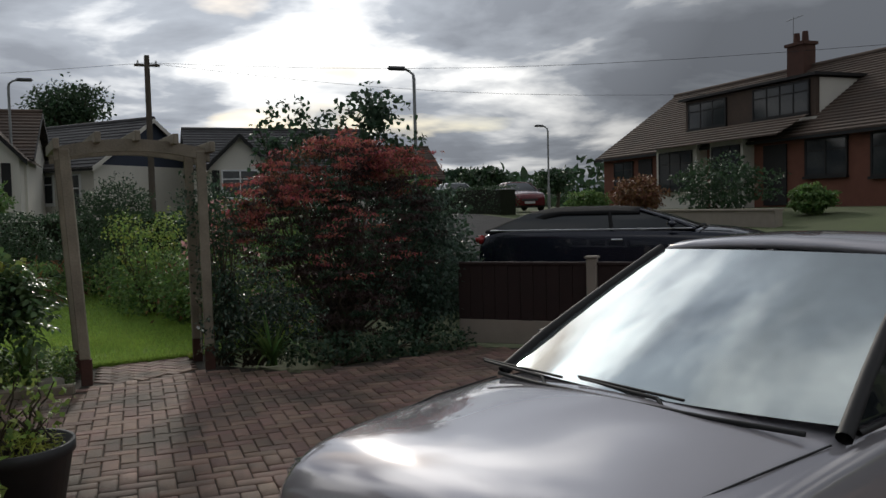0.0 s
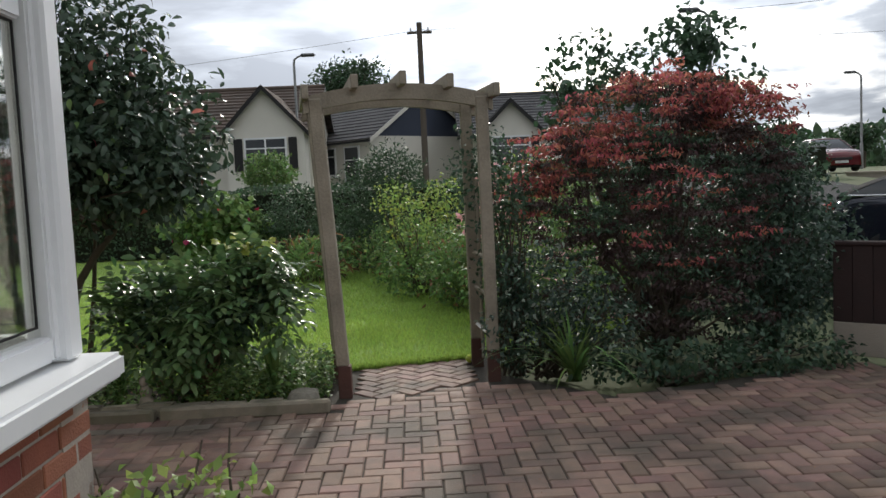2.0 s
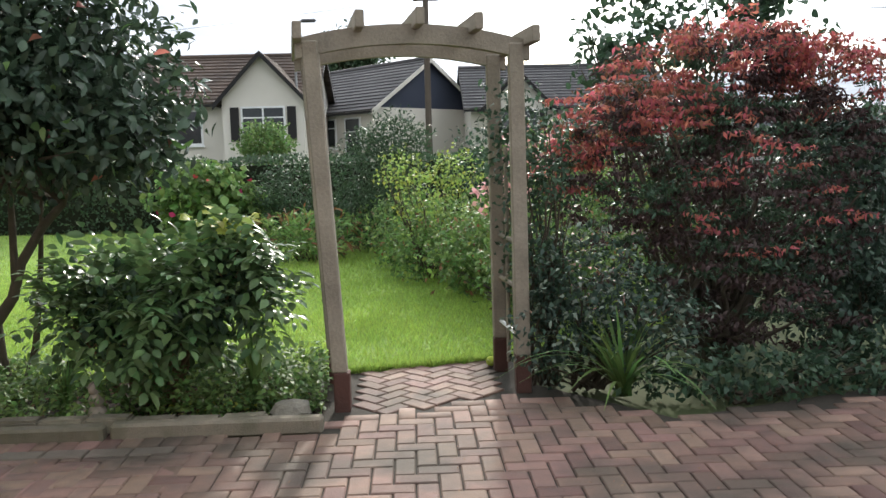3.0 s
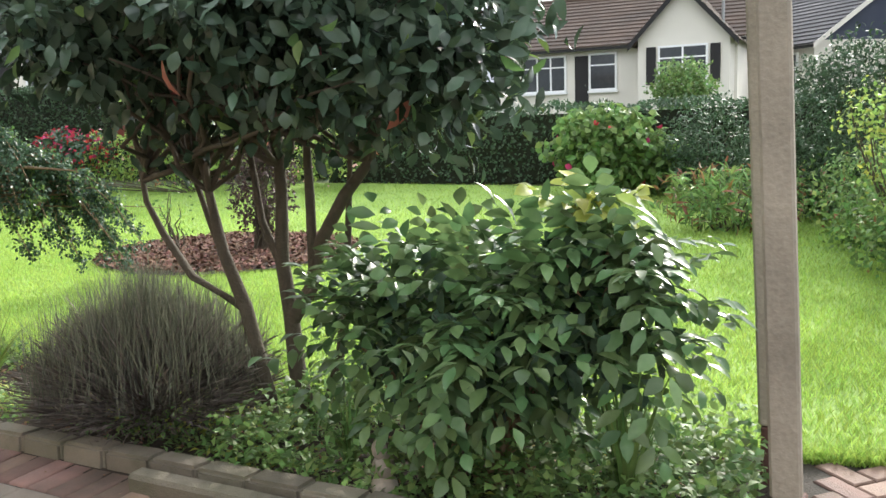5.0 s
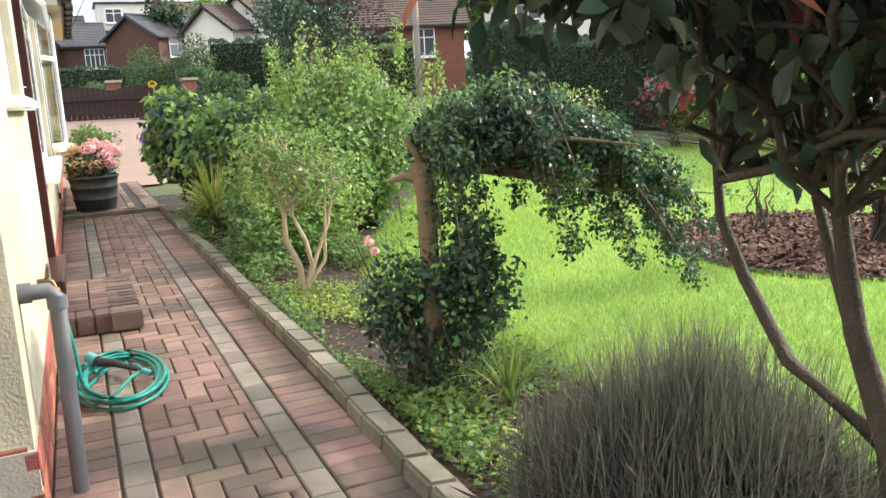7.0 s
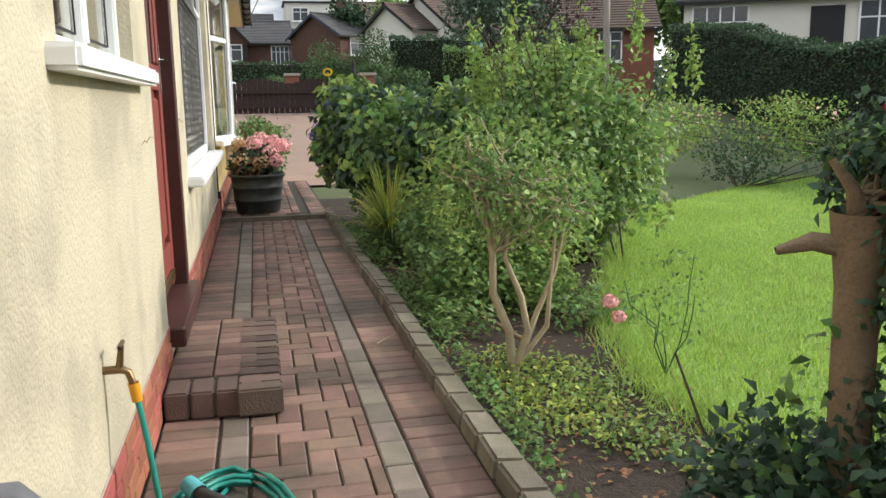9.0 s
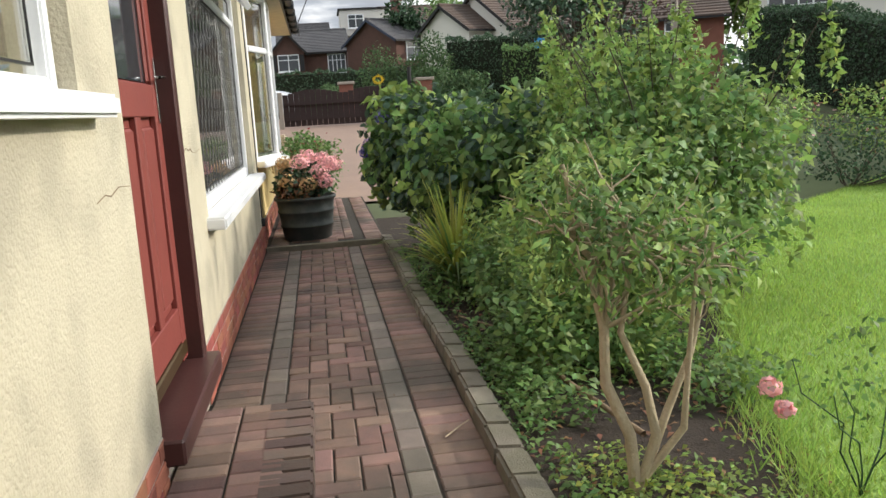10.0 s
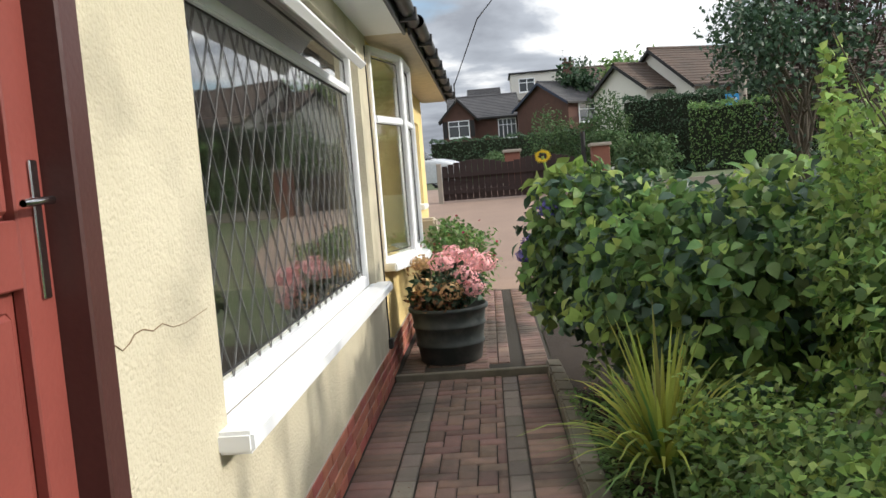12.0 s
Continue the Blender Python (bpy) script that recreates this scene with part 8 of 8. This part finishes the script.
def gable_house(name, label, m, w, d, eave, ridge, wall_mat, roof_mat, gable_mat=None, windows=(), doors=(), chimney=None, over=0.3, cross=None, rows=14, trim=None, frame_mat=None):
    """A house with its ridge along x, its front at y = 0 looking along -y, and gables at both ends."""
    h = thing(name, label, "house", m=m)
    boxed("wall", (0, w, 0, d, -2.6, eave), wall_mat, h)
    for x in (0.0, w):
        s = 0.12 if x == 0 else -0.12
        bm = bmesh.new()
        a = [bm.verts.new(p) for p in ((x, 0, eave), (x, d, eave), (x, d / 2, ridge), (x + s, 0, eave), (x + s, d, eave), (x + s, d / 2, ridge))]
        for q in ((0, 1, 2), (5, 4, 3), (0, 3, 4, 1), (1, 4, 5, 2), (2, 5, 3, 0)):
            bm.faces.new([a[i] for i in q])
        part("gable", bm, gable_mat or wall_mat, h)
    bm = bmesh.new()
    sl = (ridge - eave) / (d / 2)
    tiled_slope(bm, -over, w + over, -over, eave - over * sl + 0.05, d / 2, ridge + 0.05, rows, 0.05)
    tiled_slope(bm, -over, w + over, d + over, eave - over * sl + 0.05, d / 2, ridge + 0.05, rows, 0.05)
    roof = part("roof", bm, roof_mat, h)
    tubes("ridge_tile", [([(-over, d / 2, ridge + 0.07), (w + over, d / 2, ridge + 0.07)], [0.11, 0.11])], roof_mat, roof, sides=8)
    for x in (-over, w + over):
        for ya in (-over, d + over):
            v = bmesh.new()
            z1_, z2_ = eave - over * sl, ridge
            vs = [v.verts.new(p) for p in ((x - 0.02, ya, z1_ + 0.06), (x - 0.02, d / 2, z2_ + 0.06), (x - 0.02, d / 2, z2_ - 0.14), (x - 0.02, ya, z1_ - 0.14), (x + 0.02, ya, z1_ + 0.06), (x + 0.02, d / 2, z2_ + 0.06), (x + 0.02, d / 2, z2_ - 0.14), (x + 0.02, ya, z1_ - 0.14))]
            for q in ((0, 1, 2, 3), (7, 6, 5, 4), (0, 4, 5, 1), (3, 2, 6, 7)):
                v.faces.new([vs[i] for i in q])
            part("barge_board", v, trim or BLACK_TRIM, h)
    boxed("gutter", (-over, w + over, -over - 0.08, -over + 0.02, eave - over * sl - 0.08, eave - over * sl + 0.02), BLACK_TRIM, h)
    for q in windows:
        house_window(h, q[0], q[1], q[2], q[3], -0.001, q[4] if len(q) > 4 else 1, frame_mat)
    for x0, x1, z1, mt in doors:
        dd = boxed("door", (x0, x1, -0.05, -0.004, 0.0, z1), mt, h)
        boxed("door_handle", (x1 - 0.12, x1 - 0.06, -0.09, -0.051, z1 * 0.48, z1 * 0.5), CHROME, dd)
    if chimney:
        cx_, cy_, top = chimney
        ch = boxed("chimney", (cx_ - 0.45, cx_ + 0.45, cy_ - 0.3, cy_ + 0.3, eave, top), BRICK_DARK, h, bevel=0.01)
        boxed("chimney_cap", (cx_ - 0.52, cx_ + 0.52, cy_ - 0.37, cy_ + 0.37, top - 0.14, top - 0.02), BRICK_DARK, ch)
        for dx in (-0.22, 0.22):
            tubes("chimney_pot", [([(cx_ + dx, cy_, top - 0.02), (cx_ + dx, cy_, top + 0.4)], [0.14, 0.11])], BRICK_DARK, ch, sides=10)
        tubes("aerial", [([(cx_ - 0.4, cy_, top), (cx_ - 0.4, cy_, top + 1.1)], [0.015, 0.015]), ([(cx_ - 0.8, cy_, top + 1.0), (cx_ + 0.1, cy_, top + 1.05)], [0.012, 0.012])], STEEL, ch, sides=4)
    if cross:
        cx0, cx1, out, cr = cross
        boxed("porch_wall", (cx0, cx1, -out, -0.002, -0.6, eave), wall_mat, h)
        bm = bmesh.new()
        mid = (cx0 + cx1) / 2
        a = [bm.verts.new(p) for p in ((cx0, -out, eave), (cx1, -out, eave), (mid, -out, cr), (cx0, -out + 0.12, eave), (cx1, -out + 0.12, eave), (mid, -out + 0.12, cr))]
        for q in ((0, 1, 2), (5, 4, 3), (0, 3, 4, 1), (1, 4, 5, 2), (2, 5, 3, 0)):
            bm.faces.new([a[i] for i in q])
        part("cross_gable", bm, gable_mat or wall_mat, h)
        for sg in (-1, 1):
            bm = bmesh.new()
            half = (cx1 - cx0) / 2
            s2 = (cr - eave) / half
            tiled_slope(bm, 0, out + over + d * 0.45, -half - over, eave - over * s2 + 0.05, 0.0, cr + 0.05, 9, 0.05)
            bmesh.ops.transform(bm, matrix=Matrix.Translation((mid, 0, 0)) @ (Matrix.Rotation(radians(-90), 4, 'Z') if sg < 0 else Matrix.Rotation(radians(-90), 4, 'Z') @ Matrix.Diagonal((1, -1, 1, 1))) @ Matrix.Translation((-d * 0.45, 0, 0)), verts=bm.verts[:])
            part("cross_roof", bm, roof_mat, h)
            v = bmesh.new()
            pts_ = [(mid + sg * (half + over), -out - over, eave - over * s2), (mid, -out - over, cr)]
            vs = [v.verts.new(p) for p in ((*pts_[0][:2], pts_[0][2] + 0.06), (*pts_[1][:2], pts_[1][2] + 0.06), (*pts_[1][:2], pts_[1][2] - 0.14), (*pts_[0][:2], pts_[0][2] - 0.14))]
            v.faces.new(vs)
            r_ = bmesh.ops.extrude_face_region(v, geom=v.faces[:])
            bmesh.ops.translate(v, vec=(0, 0.03, 0), verts=[e for e in r_["geom"] if isinstance(e, bmesh.types.BMVert)])
            part("barge_board", v, trim or BLACK_TRIM, h)
        house_window(h, mid - 0.75, mid + 0.75, 0.95, 2.1, -out - 0.002, 1)
        for s in (-1, 1):
            boxed("shutter", (mid + s * 1.05 - 0.16, mid + s * 1.05 + 0.16, -out - 0.05, -out - 0.003, 0.9, 2.15), BLACK_TRIM, h)
    return h


g30 = ground_height(0, 36)
gable_house("white_bungalow", "white bungalow with a brown tiled roof and shutters", pose(-12.5, 35.5, g30 + 0.15), 8.7, 7.5, 2.5, 4.55, WHITE_WALL, ROOF_BROWN, windows=((1.0, 2.6, 0.9, 2.1, 2), (3.6, 4.5, 0.9, 2.1, 0)), doors=((3.0, 3.5, 2.1, BLACK_TRIM),), cross=(5.6, 8.6, 1.2, 4.1))
gable_house("blue_gable_bungalow", "white bungalow with a dark blue boarded gable", pose(-1.6, 39.5, g30, 0, 0, -90 + 42) @ pose(-13.0, 0, 0), 13.0, 6.6, 2.55, 4.75, WHITE_WALL, ROOF_GREY, gable_mat=BLUE_BOARD, trim=WHITE_WALL, windows=((9.0, 10.3, 0.9, 2.1, 1), (11.1, 12.1, 0.2, 2.1, 0)))
gable_house("small_white_bungalow", "white bungalow beyond the arch, grey tiled roof", pose(2.6, 38.5, g30), 8.5, 7.0, 2.4, 4.3, WHITE_WALL, ROOF_GREY, cross=(0.6, 3.2, 0.9, 3.7), windows=((4.2, 5.6, 0.9, 2.0, 1),))
gable_house("red_roof_bungalow", "brick bungalow with a red tiled roof", pose(2.7, 46.0, g30 + 0.2, 0, 0, -18), 4.6, 6.0, 2.7, 4.3, BRICK_DARK, ROOF_RED, windows=((1, 2.5, 0.9, 2.1, 1),))
gable_house("far_road_house", "distant house across the road, grey roof", pose(12.5, 60, g30, 0, 0, 0), 10, 8, 2.6, 5.2, BRICK_DARK, ROOF_BROWN, windows=((1, 2.4, 0.9, 2.1, 1), (6, 7.6, 0.9, 2.1, 1)))
gr = ground_height(21, 25)
semi = gable_house("dormer_semi", "brick semi-detached house with a long tiled dormer roof", pose(21.0, 34.0, gr, 0, 0, -90), 19.5, 8.6, 2.45, 5.35, BRICK_FAR, ROOF_BROWN, rows=26, frame_mat=BLACK_TRIM, chimney=(8.1, 4.1, 6.4), windows=((1.0, 2.4, 1.0, 2.0, 1), (12.6, 14.2, 1.0, 2.1, 1), (15.2, 17.5, 0.9, 2.1, 2)), doors=((2.9, 3.9, 2.1, BLACK_TRIM), (10.6, 11.7, 2.1, BLACK_TRIM)))
boxed("front_bay", (4.9, 7.5, -0.5, -0.003, -0.6, 2.4), WHITE_WALL, semi, "white rendered bay")
house_window(semi, 5.2, 7.2, 0.75, 2.15, -0.502, 2, BLACK_TRIM)
boxed("second_bay", (8.3, 10.1, -0.5, -0.003, -0.6, 2.4), WHITE_WALL, semi, "white rendered bay")
house_window(semi, 8.5, 9.9, 0.75, 2.15, -0.502, 2, BLACK_TRIM)
bm = bmesh.new()
tiled_slope(bm, 4.6, 12.3, -1.0, 2.35, 0.4, 3.05, 6, 0.05)
part("bay_roof", bm, ROOF_BROWN, semi)
boxed("dormer", (5.2, 12.2, 0.75, 4.0, 2.95, 4.35), ROOF_BROWN, semi, "tile-hung box dormer", bevel=0.02)
boxed("dormer_roof", (5.0, 12.4, 0.55, 4.1, 4.36, 4.46), BLACK_TRIM, semi)
boxed("dormer_flashing", (5.0, 12.4, 0.56, 0.74, 2.88, 2.97), WHITE_WALL, semi)
boxed("white_cheek", (12.21, 12.25, 0.9, 3.6, 3.1, 4.3), WHITE_WALL, semi)
house_window(semi, 5.5, 7.7, 3.2, 4.15, 0.748, 2, BLACK_TRIM)
house_window(semi, 9.3, 11.9, 3.2, 4.2, 0.748, 3, BLACK_TRIM)
wl = thing("front_garden_wall", "low pale front garden wall of the house opposite", "garden wall")
boxed("wall_course", (15.6, 15.85, 17, 31, ground_height(15.7, 22) - 0.3, ground_height(15.7, 22) + 0.35), CONCRETE, wl, bevel=0.01)
boxed("wall_coping", (15.55, 15.9, 17, 31, ground_height(15.7, 22) + 0.35, ground_height(15.7, 22) + 0.41), CONCRETE, wl, bevel=0.01)
for nm, lab, b, mt, sd in (("front_laurel", "large rounded laurel before the house opposite", [(17.2, 21.0, 2.0, 1.3, 2.0, 0.9)], L_HEDGE, 301), ("front_shrub", "tawny rounded shrub before the house opposite", [(17.2, 25.6, 1.8, 0.9, 1.2, 0.7)], L_DRY, 302), ("roadside_shrub", "low green shrub beside the far drive", [(16.8, 28.5, 1.6, 0.8, 1.0, 0.5)], L_MID, 303), ("front_garden_bush", "low rounded bush before the brick house", [(17.4, 17.6, 1.5, 0.5, 0.7, 0.4)], L_MID, 304)):
    shrub(nm, lab, b, 2300, 0.14, 0.08, mt, sd, base=(b[0][0], b[0][1], ground_height(b[0][0], b[0][1])), stems=10, gaps=0.1)
# houses past the yard gate
g40 = 1.35
gable_house("brick_semi_far", "red brick house with a brown roof behind the hedge", pose(-44.2, 17.9, g40 + 1.0, 0, 0, 70), 8.5, 8, 2.6, 4.6, BRICK_FAR, ROOF_BROWN, windows=((0.5, 2.0, 1.0, 2.3, 1), (3.2, 3.8, 1.0, 2.3, 0), (5.9, 6.9, 1.0, 2.3, 1)), chimney=(4.5, 4.0, 5.6))
gable_house("white_gable_house", "white rendered bungalow with a brown tiled roof", pose(-52.0, 15.9, 3.4, 0, 0, 120), 5.0, 4.6, 2.45, 3.85, WHITE_WALL, ROOF_BROWN, windows=((1.6, 3.4, 0.9, 2.0, 2),))
gable_house("white_wing_house", "white house with a taller brown roof", pose(-51.0, 18.2, 3.3, 0, 0, 112), 7.5, 7.5, 2.4, 4.7, WHITE_WALL, ROOF_BROWN, windows=((0.8, 3.0, 0.9, 2.0, 2),))
gable_house("brick_bungalow_far", "dark brick bungalow with a grey roof beyond the gate", pose(-72.0, 4.4, 3.95, 0, 0, 92), 5.2, 7.0, 2.45, 4.3, BRICK_DARK, ROOF_GREY, windows=((3.7, 5.0, 0.7, 2.1, 3),), cross=(-0.7, 1.8, 1.2, 3.8))
gable_house("back_roof_house", "small grey-roofed house behind the bungalow", pose(-80.0, 5.7, 5.8, 0, 0, 90), 2.7, 5.0, 2.6, 3.7, BRICK_DARK, ROOF_GREY, over=0.15)
gable_house("blue_trim_house", "brick house with dark blue barge boards", pose(-66.0, 13.0, 4.2, 0, 0, 125), 7.0, 6.0, 2.4, 4.0, BRICK_DARK, ROOF_GREY, trim=BLUE_BOARD, windows=((1.0, 2.4, 0.9, 2.1, 1),))
flat = gable_house("dormer_house_far", "house with a white flat-roofed dormer and a chimney", pose(-77.0, 13.2, 5.6, 0, 0, 90), 8.0, 8.0, 2.2, 4.9, BRICK_DARK, ROOF_BROWN, chimney=(1.4, 3.4, 5.5))
boxed("white_dormer", (-3.8, 0.45, -0.6, 3.4, 2.2, 4.35), WHITE_WALL, flat, "white flat-roofed dormer", bevel=0.02)
boxed("dormer_cap", (-3.95, 0.55, -0.75, 3.5, 4.36, 4.48), BLACK_TRIM, flat)
house_window(flat, -3.1, -1.9, 2.9, 3.9, -0.602, 1)
gable_house("white_house_behind_hedge", "white house with tall windows behind the tall hedge", pose(-32.0, 22.4, g40 + 0.6, 0, 0, 60), 10.0, 7.0, 3.1, 5.6, WHITE_WALL, ROOF_GREY, windows=((0.35, 2.2, 0.9, 2.7, 3), (5.9, 8.2, 0.9, 2.7, 3)), doors=((4.3, 5.4, 2.6, BLACK_TRIM),))


# ---- trees further off ----
def tree(name, label, x, y, h, r, mat, seed, n=2600, leaf=0.2, trunk=0.12, gaps=0.2, thin=False):
    t = thing(name, label, "tree")
    g = ground_height(x, y)
    rg = random.Random(seed)
    blobs = [(x + rg.uniform(-.5, .5) * r, y + rg.uniform(-.5, .5) * r, g + h * rg.uniform(0.5, 0.85), r * rg.uniform(.4, .65), r * rg.uniform(.4, .65), h * rg.uniform(.13, .22)) for _ in range(9)]
    tubes("trunk", [([(x, y, g - 0.1), (x + 0.05 * r, y, g + h * 0.3), (x, y + 0.04 * r, g + h * 0.75)], [trunk, trunk * 0.8, trunk * 0.3])], BARK, t, sides=8)
    tubes("limb_growth", [(wiggle((x, y, g + h * rg.uniform(.25, .55)), (b[0], b[1], b[2] + b[5] * 0.3), 6, 0.12, rg), [trunk * 0.4, 0.01]) for b in blobs for _ in (0, 1)], BARK, t, sides=5)
    foliage("crown", blobs, n, leaf, leaf * 0.6, mat, t, seed, shell=0.2, gaps=gaps, freq=1.2)
    return t


tree("plum_tree", "slim dark purple-leaved tree beyond the border", -16.3, 11.3, 4.4, 1.2, L_MAROON, 401, 4600, 0.075, 0.05, 0.22)
tree("dark_tree", "dark-leaved slender tree beside the yard", -15.6, 10.6, 3.8, 1.1, L_DARK, 402, 3600, 0.075, 0.05, 0.25)
tree("background_oak", "broad dark tree behind the bungalows", -3.5, 56.0, 8.6, 2.9, L_HEDGE, 403, 5200, 0.26, 0.3, 0.15)
tree("street_tree", "green tree behind the white house", -46.0, 30.0, 8.5, 3.0, L_MID, 404, 2600, 0.4, 0.25)
tree("far_conifer", "dark narrow tree beyond the roofs", -70.0, 14.0, 9.5, 2.0, L_HEDGE, 405, 1800, 0.4, 0.2)
tree("rooftop_tree", "feathery green tree behind the brown roofs", -68.0, 18.0, 8.8, 2.6, L_MID, 406, 1800, 0.4, 0.2)
for i, (x_, y_) in enumerate(((9.5, 54), (14, 66), (22, 72), (27, 62), (31, 78), (18, 58), (38, 70))):
    tagged(tree("road_end_tree", "distant green tree at the end of the road", x_, y_, 3.2 + (i * 37 % 5) * 0.35, 2.6, (L_HEDGE, L_DARK, L_MID)[i % 3], 410 + i, 1500, 0.45, 0.2), group="distant trees")
for nm, lab, b, sd in (("yard_conifer", "green clipped conifers beside the yard", [(-33, 9.25, 2.45, 0.8, 0.75, 1.1), (-32.6, 10.0, 2.3, 0.6, 0.55, 0.9)], 421), ("yard_bush", "round green bush beside the gate pier", [(-24.5, 10.6, 1.7, 0.6, 0.7, 0.6)], 422), ("yard_shrubs", "low shrubs beyond the gate", [(-31, 7.5, 1.95, 0.6, 0.5, 0.4), (-30, 6.9, 1.7, 0.5, 0.4, 0.3)], 423), ("yard_yew", "dark spreading yew beside the yard", [(-32.0, 10.9, 2.7, 0.8, 0.75, 1.1)], 424), ("golden_bush", "golden-green clipped bush behind the pier", [(-29.5, 10.5, 2.15, 0.6, 0.6, 0.5)], 425)):
    shrub(nm, lab, b, 2600, 0.12, 0.05, L_CONIFER, sd, base=(b[0][0], b[0][1], ground_height(b[0][0], b[0][1])), stems=8, gaps=0.08)
# far woods and the rest of the street, joined as one
rng_ = np.random.default_rng(431)
blobs_ = [(r_ * math.cos(a_), 10 + r_ * math.sin(a_), 2.2 + rng_.uniform(0, 2.5), 9, 9, rng_.uniform(2.0, 4.2)) for a_, r_ in zip(np.linspace(0, 2 * math.pi, 90), rng_.uniform(110, 150, 90))]
far_w = foliage("far_woods", blobs_, 26000, 1.6, 1.0, L_HEDGE, None, 432, shell=0.6)
tagged(far_w, "distant belt of woods round the estate", "woods", kind="stuff")
tagged(link_mesh("far_bank", fast_mesh("far_bank", np.array([(165 * math.cos(a) , 10 + 165 * math.sin(a), z) for a in np.linspace(0, 2 * math.pi, 72, endpoint=False) for z in (-2.0, 4.0)]), np.array([(2 * i, 2 * ((i + 1) % 72), 2 * ((i + 1) % 72) + 1, 2 * i + 1) for i in range(72)])), L_HEDGE), "distant low wooded ridge", "backdrop", kind="structure")
